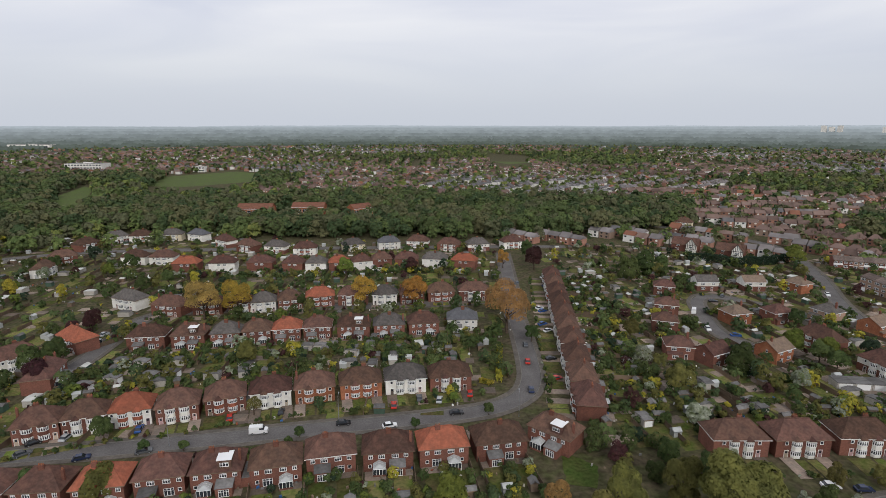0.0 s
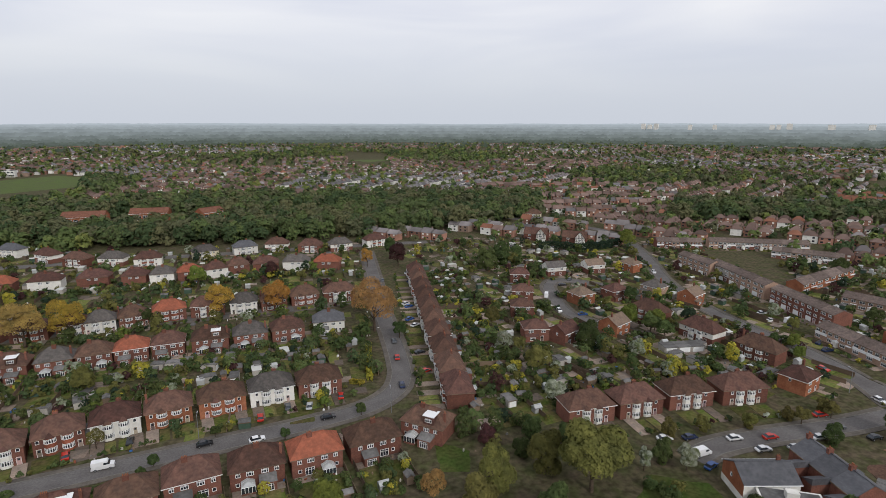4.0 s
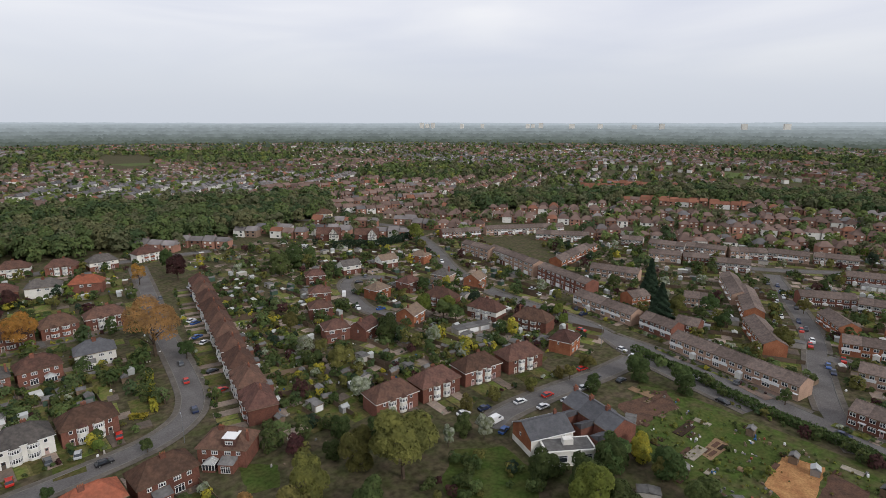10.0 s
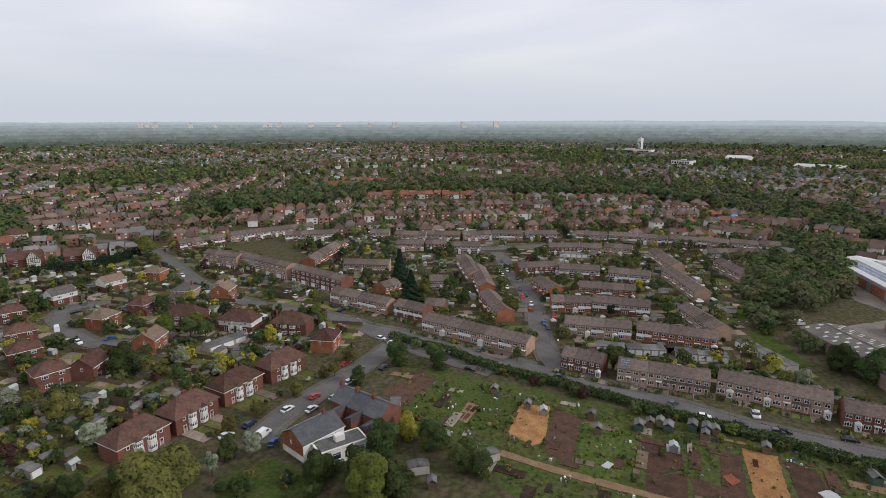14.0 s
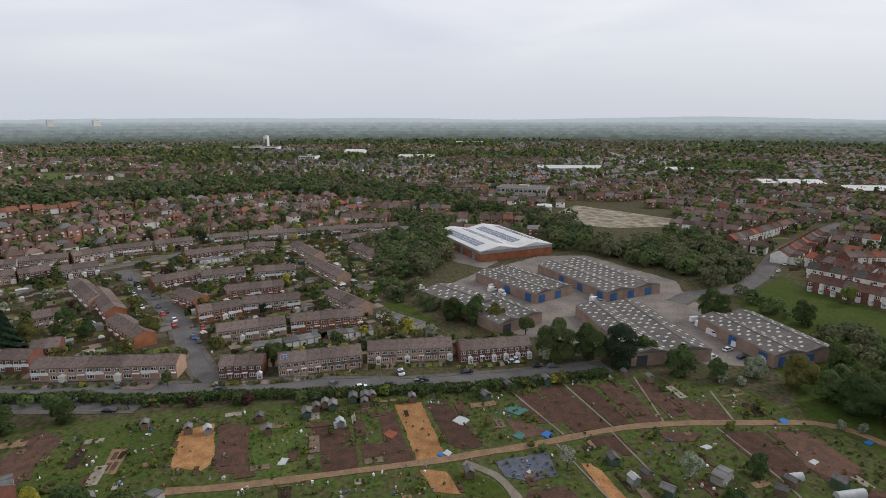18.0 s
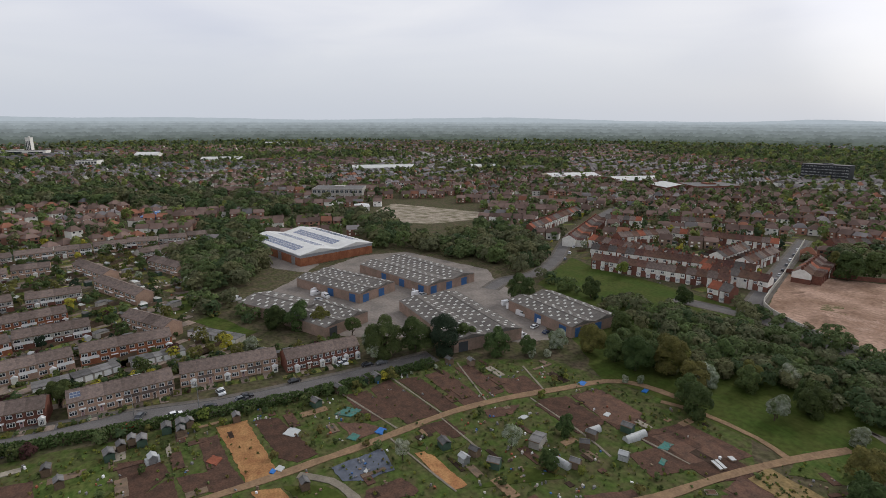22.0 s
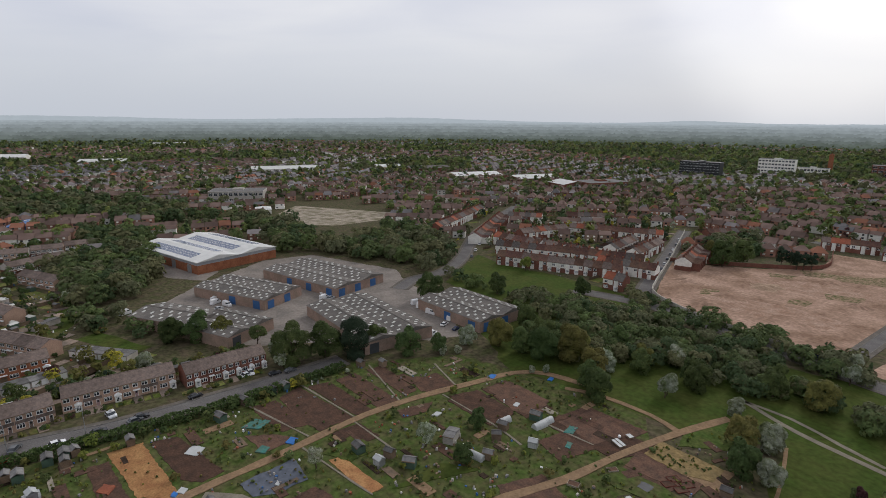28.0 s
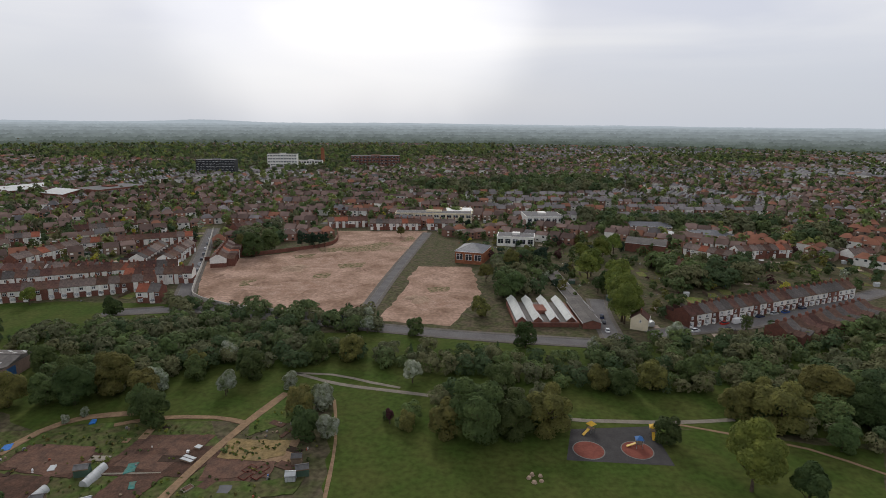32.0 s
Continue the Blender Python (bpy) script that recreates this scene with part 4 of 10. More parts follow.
def make_car(colour, van, far):
    e = tagged(new("van" if van else "car"), "%s %s parked by the kerb" % (colour, "panel van" if van else "hatchback car"), "van" if van else "car", "parked vehicles")
    m = mat("car_paint_" + colour, PAINT[colour], 0.25, 0.03, 3, None, 5, spec=0.5)
    L, W, H = (5.2, 1.95, 2.3) if van else (4.3, 1.78, 1.46)
    b = Build()
    prof = [(-L / 2, 0.12 if far else 0.32), (-L / 2 + 0.05, 0.75), (-L / 2 + 0.25, H * 0.6), (L / 2 - 1.1, H * 0.62), (L / 2 - 0.1, H * 0.5), (L / 2, 0.12 if far else 0.35)]
    for s in (1,):
        n = len(prof)
        pts = [(x, -W / 2 * (0.93 if i in (0, n - 1) else 1), z) for i, (x, z) in enumerate(prof)] + [(x, W / 2 * (0.93 if i in (0, n - 1) else 1), z) for i, (x, z) in enumerate(prof)]
        b.solid(pts, [tuple(range(n)), tuple(range(2 * n - 1, n - 1, -1))] + [(i, n + i, n + (i + 1) % n, (i + 1) % n) for i in range(n)])
    z0 = H * 0.6
    x0, x1 = (-L / 2 + 0.1, L / 2 - 1.0) if van else (-L / 2 + 0.35, L / 2 - 1.15)
    rx0, rx1 = (x0 + 0.05, x1 - 0.5) if van else (x0 + 0.5, x1 - 0.75)
    w0, w1 = W / 2 - 0.04, W / 2 - (0.1 if van else 0.22)
    part("body", b, [m], e)
    g = Build()
    lo = [(x0, -w0), (x1, -w0), (x1, w0), (x0, w0)]
    hi = [(rx0, -w1), (rx1, -w1), (rx1, w1), (rx0, w1)]
    g.prism(lo, z0, H - 0.05, 1 if van else 0, hi)
    if van:
        g.prism([(x1 - 1.3, -w0 - .01), (x1 + 0.02, -w0 - .01), (x1 + .02, w0 + .01), (x1 - 1.3, w0 + .01)], z0 + 0.05, H - 0.35, 0, [(x1 - 1.3, -w1 - .03), (x1 - .32, -w1 - .03), (x1 - .32, w1 + .03), (x1 - 1.3, w1 + .03)])
    part("glazing", g, [GLASS, m], e)
    r = Build()
    r.prism([(px * 1.0, py * 1.01) for px, py in hi], H - 0.07, H, 0)
    part("roof", r, [m], e)
    key = "wheel"
    if far:
        return e
    if key not in CACHE:
        k = Build()
        a = [2 * math.pi * i / 12 for i in range(12)]
        pts = [(0.32 * math.cos(t), -0.1, 0.32 + 0.32 * math.sin(t)) for t in a] + [(0.32 * math.cos(t), 0.1, 0.32 + 0.32 * math.sin(t)) for t in a]
        k.solid(pts, [tuple(range(12)), tuple(range(23, 11, -1))] + [(i, 12 + i, 12 + (i + 1) % 12, (i + 1) % 12) for i in range(12)])
        pts = [(0.19 * math.cos(t), s * 0.11, 0.32 + 0.19 * math.sin(t)) for s in (-1, 1) for t in a]
        k.solid(pts, [tuple(range(12)), tuple(range(23, 11, -1))], 1)
        CACHE[key] = k.mesh("wheel", [TYRE, STEEL])
    for sx in (-1, 1):
        for sy in (-1, 1):
            w = new("wheel", CACHE[key])
            w.parent = e
            w.matrix_basis = pose(sx * L * 0.31, sy * (W / 2 - 0.08), 0)
    return e


def car(x, y, rot, colour="silver", van=False, z=0.04):
    far = math.hypot(x, y) > 230
    return place(("car", colour, van, far), lambda: make_car(colour, van, far), pose(x, y, z, 0, 0, rot))


def make_shed(kind):
    names = ("wooden garden shed with felt roof", "pale concrete garage with grey sheet roof", "small greenhouse of glass and aluminium", "green-painted timber garden shed")
    e = tagged(new(("garden_shed", "garage", "greenhouse", "garden_shed")[kind]), names[kind], ("shed", "garage", "greenhouse", "shed")[kind], "garden buildings")
    w, d, h = ((2.6, 2.0, 2.0), (3.0, 5.2, 2.2), (2.4, 2.0, 1.8), (3.2, 2.4, 2.1))[kind]
    b = Build()
    b.box(-w / 2, -d / 2, -0.1, w / 2, d / 2, h)
    if kind == 2:
        for i in range(5):
            px = -w / 2 + w * i / 4
            b.box(px - 0.04, -d / 2 - 0.02, 0, px + 0.04, d / 2 + 0.02, h, 1)
    part("cladding", b, [(WOOD, PEBBLE, PLASTIC, mat("green_timber", (0.07, 0.11, 0.08), 0.85, 0.12, 2, None, 20))[kind], STEEL], e)
    b = gable_roof(w + 0.2, d, h, h + (0.35 if kind == 1 else 0.6), 0.12)
    part("roof", b, [(FELT, FELT, PLASTIC, FELT)[kind], STEEL if kind == 2 else WOOD], e)
    b = Build()
    b.box(-w * 0.38 if kind == 1 else -0.4, -d / 2 - 0.05, 0, w * 0.38 if kind == 1 else 0.4, -d / 2, h - 0.15)
    part("door", b, [UPVC if kind == 1 else WOOD], e)
    return e


def shed(x, y, rot, kind=0):
    if math.hypot(x, y) > 185 and (x, y) not in KEPT:
        w, d, h = ((2.6, 2.0, 2.0), (3.0, 5.2, 2.2), (2.4, 2.0, 1.8), (3.2, 2.4, 2.1))[kind]
        a = radians(rot)
        c, s = math.cos(a), math.sin(a)
        P = lambda u, v: (x + c * u - s * v, y + s * u + c * v)
        SHEDS.prism([P(-w / 2, -d / 2), P(w / 2, -d / 2), P(w / 2, d / 2), P(-w / 2, d / 2)], -0.1, h, (0, 1, 2, 3)[kind])
        e = [(*P(i * (w / 2 + .12), j * (d / 2 + .12)), h) for i, j in ((-1, -1), (1, -1), (1, 1), (-1, 1))] + [(*P(i * (w / 2 + .12), 0), h + (0.35 if kind == 1 else 0.6)) for i in (-1, 1)]
        SHEDS.solid(e, ((0, 1, 5, 4), (2, 3, 4, 5), (1, 2, 5), (3, 0, 4)), 2 if kind == 2 else random.choice((4, 4, 5)))
        return None
    return place(("shed", kind), lambda: make_shed(kind), pose(x, y, 0, 0, 0, rot))




def fence(x0, y0, x1, y1, h=1.7):
    """Timber panels between posts."""
    n = max(1, round(math.hypot(x1 - x0, y1 - y0) / 2.4))
    if math.hypot(x0, y0) > 225:
        dx, dy = (x1 - x0) / n, (y1 - y0) / n
        k = math.hypot(dx, dy)
        nx, ny = -dy / k * 0.04, dx / k * 0.04
        for i in range(n):
            a, c = (x0 + dx * i, y0 + dy * i), (x0 + dx * (i + 0.97), y0 + dy * (i + 0.97))
            FENCES.prism([(a[0] - nx, a[1] - ny), (c[0] - nx, c[1] - ny), (c[0] + nx, c[1] + ny), (a[0] + nx, a[1] + ny)], 0.05, h)
        return None
    key = ("fence", n)
    if key not in CACHE:
        b = Build()
        up = []
        for i in range(n + 1):
            c, e = i / n, 0.05 / n
            up += [(c - e, 0.03), (c - e, 0.08), (c + e, 0.08), (c + e, 0.03)]
        b.prism([(px, -py) for px, py in up] + [(px, py) for px, py in reversed(up)], 0, 1)
        CACHE[key] = b.mesh("garden_fence", [WOOD])
    ob = tagged(new("garden_fence", CACHE[key]), "weathered timber panel fence between gardens", "fence", "garden fences")
    ob.matrix_basis = pose(x0, y0, 0, 0, 0, math.degrees(math.atan2(y1 - y0, x1 - x0))) @ Matrix.Diagonal((math.hypot(x1 - x0, y1 - y0), 1, h, 1))
    return ob


LAWNS, DRIVES, CLUTTER = [], [], []


def garden(x, y, rot, w, d, back, front, busy=1.0, sheds=0.7):
    """Plots before and behind a house whose middle is at x, y: lawn, beds, fences, a shed and shrubs at the back, a drive and a hedge in front."""
    m = pose(x, y, 0, 0, 0, rot)
    P = lambda a, c: tuple((m @ Vector((a, c, 0))).xy)
    y0, y1 = d / 2 + 0.2, d / 2 + back
    for s in (-1, 1):
        xa, xb = (s * 0.3, s * (w / 2)) if w > 8 else ((-w / 2, w / 2) if s < 0 else (0, 0))
        if xa == xb:
            continue
        g = (xa + xb) / 2
        hw = abs(xb - xa) / 2
        ya = y0 + random.uniform(2, 4)
        LAWNS.append([P(g - hw * 0.75, ya), P(g + hw * 0.75, ya), P(g + hw * 0.75, y1 - random.uniform(1.5, 6)), P(g - hw * 0.75, y1 - random.uniform(1.5, 6))])
        DRIVES.append([P(g - hw * 0.85, y0), P(g + hw * 0.85, y0), P(g + hw * 0.85, ya), P(g - hw * 0.85, ya)])
        if random.random() < 0.75:
            fence(*P(xb, y0), *P(xb, y1))
        if random.random() < sheds:
            sx, sy = P(g + random.uniform(-0.4, 0.4) * hw, y1 - random.uniform(2, 4))
            shed(sx, sy, rot + random.choice((0, 90, 180)), random.choice((0, 0, 0, 3, 1, 2)))
        for i in range(int(back * 0.75 * busy)):
            side = random.choice((-1, 1))
            px, py = P(g + side * hw * random.uniform(0.6, 1.0), random.uniform(y0 + 2, y1))
            SHRUB.append((px, py, random.uniform(0.9, 3.0), 3.2))
        for i in range(int(5 * busy)):
            px, py = P(random.uniform(-hw, hw) + g, y0 + (y1 - y0) * random.random() ** 1.6)
            CLUTTER.append((px, py, rot + random.choice((0, 30, 90))))
        for i in range(3):
            px, py = P(random.uniform(-hw, hw) + g, y1 - random.uniform(-0.5, 1.5))
            SHRUB.append((px, py, random.uniform(1.5, 4.0), 3.4))
        if front > 2:
            f0 = -d / 2 - 0.3
            f1 = -d / 2 - front
            if random.random() < 0.65:
                DRIVES.append([P(xb * 0.98, f0), P(xb * 0.98, f1), P(g - (xb - xa) * 0.05, f1), P(g - (xb - xa) * 0.05, f0)])
                LAWNS.append([P(g - (xb - xa) * 0.08, f0 - 1.2), P(g - (xb - xa) * 0.08, f1 + 0.3), P(xa, f1 + 0.3), P(xa, f0 - 1.2)])
            else:
                LAWNS.append([P(xb * 0.97, f0 - 1), P(xb * 0.97, f1 + .3), P(xa, f1 + .3), P(xa, f0 - 1)])
            for i in range(int(4 * busy)):
                px, py = P(random.uniform(min(xa, xb), max(xa, xb)), f1 + random.uniform(0.2, 1.2))
                SHRUB.append((px, py, random.uniform(0.6, 1.6), 2.2))


def garden_hedges(poly, step, th, n):
    """Short runs of low clipped hedge between garden plots, as rows of small bushes."""
    xs, ys = [p[0] for p in poly], [p[1] for p in poly]
    a = radians(th)
    for k in range(n):
        px, py = random.uniform(min(xs), max(xs)), random.uniform(min(ys), max(ys))
        if not inside(px, py, poly) or not clear(px, py, 7, 2):
            continue
        for i in range(random.randint(5, 12)):
            SHRUB.append((px + math.cos(a) * i * step, py + math.sin(a) * i * step, random.uniform(1.3, 1.9), 2.4))


def hedge(pts, h, w, leafkind="green", label="clipped green hedge"):
    """A clipped hedge: leaf clumps over a long block."""
    c = smooth(pts, 2.0)
    rng = RNG
    ps, ds = [], []
    for i in range(len(c) - 1):
        a, b = c[i], c[i + 1]
        d = (b - a)
        nrm = Vector((-d.y, d.x)).normalized()
        lump = 1 + 0.3 * noise.noise(Vector((a.x / 4, a.y / 4, 7)))
        k = int(max(6, d.length * (2 * h + w) * 9))
        s, q = rng.random(k), rng.random(k) * (2 * h + w)
        off = np.where(q < h, -w / 2, np.where(q < h + w, q - h - w / 2, w / 2))
        z = np.where(q < h, q, np.where(q < h + w, h, 2 * h + w - q)) * lump + rng.normal(size=k) * 0.15
        off = off * lump + rng.normal(size=k) * 0.2
        ps.append(np.stack([a.x + d.x * s + nrm.x * off, a.y + d.y * s + nrm.y * off, z], 1))
    p = np.concatenate(ps)
    n = len(p)
    u = rng.normal(size=(n, 3))
    v = np.cross(u, rng.normal(size=(n, 3)))
    u *= (0.36 / np.linalg.norm(u, axis=1))[:, None]
    v *= (0.32 / np.linalg.norm(v, axis=1))[:, None]
    return tagged(new("hedge", quads("hedge", p, u, v, [LEAF[leafkind]])), label, "hedge")


def clear(x, y, road=5.5, gap=0.0):
    for a, c, r in TAKEN:
        if abs(x - a) < r + gap and abs(y - c) < r + gap:
            return False
    for a, c in ROAD_POINTS:
        if abs(x - a) < road and abs(y - c) < road:
            return False
    return True


def fill(poly, gap, th=0.0, trees=0.12, lawns=0.25, sheds=0.05, paved=0.12):
    """Back gardens where no house stands: shrubs, lawns, sheds, fences and odds and ends."""
    xs, ys = [p[0] for p in poly], [p[1] for p in poly]
    x = min(xs)
    while x < max(xs):
        y = min(ys)
        while y < max(ys):
            px, py = x + random.uniform(-0.5, 0.5) * gap, y + random.uniform(-0.5, 0.5) * gap
            y += gap
            if not inside(px, py, poly) or not clear(px, py):
                continue
            k = random.random()
            a = radians(th)
            u, v = (math.cos(a), math.sin(a)), (-math.sin(a), math.cos(a))
            if k < lawns:
                l, w = random.uniform(3, 7), random.uniform(2, 3.5)
                LAWNS.append([(px + u[0] * i * w + v[0] * j * l, py + u[1] * i * w + v[1] * j * l) for i, j in ((-1, -1), (1, -1), (1, 1), (-1, 1))])
                if random.random() < 0.4:
                    fence(px - v[0] * l + u[0] * w, py - v[1] * l + u[1] * w, px + v[0] * l + u[0] * w, py + v[1] * l + u[1] * w)
            elif k < lawns + sheds:
                shed(px, py, th + random.choice((0, 90, 180)), random.choice((0, 0, 3, 1, 2)))
            elif k < lawns + sheds + trees:
                SHRUB.append((px, py, random.uniform(3.5, 7.5), 5.5))
            elif k < 0.6:
                SHRUB.append((px, py, 0.8 + 3.2 * random.random() ** 2, 4.5))
            elif k < 0.6 + paved:
                w = random.uniform(1.2, 3)
                DRIVES.append([(px + u[0] * i * w + v[0] * j * 2, py + u[1] * i * w + v[1] * j * 2) for i, j in ((-1, -1), (1, -1), (1, 1), (-1, 1))])
            elif k > 0.86:
                for i in range(2):
                    CLUTTER.append((px + random.uniform(-2, 2), py + random.uniform(-2, 2), th + random.choice((0, 40, 90))))
        x += gap


def allotment(poly, gap, th):
    """Low plants in rows, small beds, canes, barrels and odds and ends over the plots."""
    xs, ys = [p[0] for p in poly], [p[1] for p in poly]
    a = radians(th)
    u, v = (math.cos(a), math.sin(a)), (-math.sin(a), math.cos(a))
    x = min(xs)
    while x < max(xs):
        y = min(ys)
        while y < max(ys):
            px, py = x + random.uniform(-0.5, 0.5) * gap, y + random.uniform(-0.5, 0.5) * gap
            y += gap
            k = noise.noise(Vector((px / 9, py / 9, 2))) + random.uniform(-0.25, 0.25)
            if not inside(px, py, poly) or not clear(px, py, 5):
                continue
            bare = any(inside(px, py, q) for q in BARE)
            if random.random() < (0.02 if bare else 0.05) and not any(math.hypot(px - a2, py - b2) < 4.5 for a2, b2 in TRACKS):
                l, w = random.choice(((1.8, 0.6), (3.2, 0.6), (2.4, 1.1), (4.0, 1.4), (1.0, 0.8)))
                if random.random() < 0.3:
                    l, w = w, l
                BEDS.append([(px + u[0] * i * l + v[0] * j * w, py + u[1] * i * l + v[1] * j * w) for i, j in ((-1, -1), (1, -1), (1, 1), (-1, 1))])
                for i in range(random.choice((0, 3, 5))):
                    q = random.uniform(-1, 1) * l
                    PLANTS.append((px + u[0] * q, py + u[1] * q, random.uniform(0.3, 0.7), 1.2))
                continue
            if any(math.hypot(px - a2, py - b2) < 3 for a2, b2 in TRACKS) or bare and random.random() < 0.86:
                continue
            if k > -0.12:
                PLANTS.append((px, py, random.uniform(0.2, 0.8) * (3.0 if random.random() < 0.06 else 1), 2.6))
            elif k < -0.22 and random.random() < 0.5:
                for i in range(2):
                    CLUTTER.append((px + random.uniform(-1, 1), py + random.uniform(-1, 1), th + random.choice((0, 90, 30))))
        x += gap


BEDS = []
PLANTS = []

BLUE_TARP = mat('blue_grey_sheeting', (0.085, 0.095, 0.12), 0.6, 0.15, 2, (0.06, 0.07, 0.09), 8, 0.4)

# ---- the industrial estate ----


SHUTTER = lined(mat("blue_roller_shutter", (0.035, 0.11, 0.27), 0.5, 0.08, 3, None, 10), 0.3, 0.04)


def industrial_unit(x, y, rot, L, W, eave, ridge, bays, kind):
    """A low shed with brown walls and shallow cement-sheet roofs set with rooflights."""
    e = tagged(new("industrial_unit"), "long low industrial unit, grey sheet roof with rooflights" + (" and blue doors" if kind == "blue" else ""), "industrial unit", "industrial units")
    e.matrix_basis = pose(x, y, 0, 0, 0, rot)
    wall = mat("buff_unit_brick", (0.31, 0.215, 0.17), 0.9, 0.1, 4, (0.22, 0.165, 0.13), 15, 0.2)
    dark = mat("dark_cladding", (0.05, 0.055, 0.06), 0.6, 0.1, 4, None, 8)
    part("wall", wall_block(L, W, eave, 0, eave * 0.6), [wall, wall], e)
    bw = W / bays
    for i in range(bays):
        c = -W / 2 + bw * (i + 0.5)
        b = Build()
        y0, y1 = c - bw / 2 - 0.2, c + bw / 2 + 0.2
        xs = L / 2 + 0.3
        p = [(-xs, y0, eave), (xs, y0, eave), (xs, y1, eave), (-xs, y1, eave), (-xs, c, ridge), (xs, c, ridge)]
        b.solid(p, ((0, 1, 5, 4), (2, 3, 4, 5), (1, 2, 5), (3, 0, 4), (3, 2, 1, 0)))
        b.box(-xs, c - 0.3, ridge - 0.1, xs, c + 0.3, ridge + 0.12)
        roof = part("roof", b, [SHEET], e)
        n = max(3, int(L / 4.5))
        for s in (-1, 1):
            for k in range(n):
                for q in (0.22, 0.5, 0.78):
                    px = -L / 2 + L * (k + (0.75 if q == 0.5 else 0.3)) / n + random.uniform(-0.2, 0.2)
                    if random.random() < 0.12:
                        continue
                    py, pz = c + s * (bw / 2) * (1 - q), eave + (ridge - eave) * q + 0.05
                    dz = (ridge - eave) * 0.085
                    key = ("rooflight", round(bw, 1), s)
                    if key not in CACHE:
                        g = Build()
                        a = bw / 2 * 0.085
                        g.solid([(-0.5, -a, s * dz), (0.5, -a, s * dz), (0.5, a, -s * dz), (-0.5, a, -s * dz), (-0.5, -a, s * dz + 0.08), (0.5, -a, s * dz + 0.08), (0.5, a, -s * dz + 0.08), (-0.5, a, -s * dz + 0.08)],
                                ((4, 5, 6, 7), (0, 1, 5, 4), (1, 2, 6, 5), (2, 3, 7, 6), (3, 0, 4, 7)))
                        CACHE[key] = g.mesh("rooflight", [SKYLIGHT])
                    o = new("rooflight", CACHE[key])
                    o.parent = e
                    o.matrix_basis = pose(px, py, pz)
    doors = [(1, k) for k in range(int(W / 11))] + [(-2, k) for k in range(int(L / 18))] if kind == "blue" else [(1, 0)]
    for s, k in doors:
        b = Build()
        m2 = SHUTTER if kind == "blue" else dark
        if abs(s) == 1:
            py = -W / 2 + 4 + 11 * k
            b.box(s * L / 2 - 0.05, py - 2, 0, s * L / 2 + 0.12, py + 2, 3.9)
        else:
            sy = s / 2
            px = L / 2 - 5 - 15 * k
            b.box(px - 2, sy * W / 2 - 0.12, 0, px + 2, sy * W / 2 + 0.12, 3.9)
        part("shutter_door", b, [m2], e, "blue roller shutter" if kind == "blue" else "dark roller shutter")
    return e


def warehouse(x, y, rot, L, W):
    """Two broad white roofs with solar panels over brick and grey walls."""
    e = tagged(new("warehouse"), "brick warehouse with wide white roofs and solar panels", "warehouse")
    e.matrix_basis = pose(x, y, 0, 0, 0, rot)
    part("wall", wall_block(L, W, 7.0, 0, 5.0), [ORANGE_BRICK, mat("grey_steel_cladding", (0.3, 0.31, 0.33), 0.6, 0.06, 4, None, 8)], e)
    for i in range(2):
        c = -W / 4 + W / 2 * i
        bw = W / 2
        xs = L / 2 + 1.0
        b = Build()
        p = [(-xs, c - bw / 2 - 0.5, 7.0), (xs, c - bw / 2 - 0.5, 7.0), (xs, c + bw / 2 + 0.2, 7.0), (-xs, c + bw / 2 + 0.2, 7.0), (-xs, c, 9.4), (xs, c, 9.4)]
        b.solid(p, ((0, 1, 5, 4), (2, 3, 4, 5), (1, 2, 5), (3, 0, 4), (3, 2, 1, 0)))
        b.box(-xs - 0.1, c - bw / 2 - 0.6, 6.6, xs + 0.1, c - bw / 2 - 0.4, 7.05)
        part("roof", b, [WHITE_METAL], e, "white ribbed steel roof")
        for s in (-1, 1):
            sl = 2.4 / (bw / 2)
            n = int(L * 0.78 / 1.7)
            cols = [((-L * 0.4 + 1.7 * (k // 2) + 0.08 * (k % 2), 0.0),) * 2 for k in range(2 * n)]
            b = panel(cols, [bw / 2 * (0.28 + 0.17 * (k // 2) + 0.012 * (k % 2)) for k in range(8)], lambda ii, jj: ii % 2 == 1 and jj % 2 == 1)
            b.v = [(px, c + s * pz, 9.4 - sl * pz + 0.08) for px, py, pz in b.v]
            part("solar_panel", b, [WHITE_METAL, SOLAR], e, "blue-grey solar panels")
    for k in range(4):
        b = Build()
        px = -L / 2 + L * (k + 0.5) / 4
        b.box(px - 2.2, -W / 2 - 0.1, 0, px + 2.2, -W / 2 + 0.05, 4.6)
        part("loading_door", b, [STEEL], e)
    return e


def garages(x, y, rot, L, n):
    """A row of lock-up garages."""
    for i in range(n):
        w = L / n
        def make():
            e = tagged(new("lock_up_garage"), "concrete lock-up garage with white door and flat roof", "garage", "lock-up garages")
            b = Build()
            b.box(-1.45, 0, -0.1, 1.45, 5.4, 2.3)
            part("shell", b, [PEBBLE], e)
            b = Build()
            b.box(-1.5, -0.2, 2.3, 1.5, 5.6, 2.45)
            part("roof", b, [FELT], e)
            b = Build()
            b.box(-1.15, -0.05, 0, 1.15, 0.02, 2.05)
            for k in range(1, 5):
                b.box(-1.13, -0.07, k * 0.4 - 0.02, 1.13, 0, k * 0.4 + 0.02)
            part("door", b, [UPVC], e)
            return e
        a = radians(rot)
        ob = place("lockup", make, pose(x + math.cos(a) * w * (i + 0.5), y + math.sin(a) * w * (i + 0.5), 0, 0, 0, rot))
        ob.scale = (w / 3.0, 1, 1)


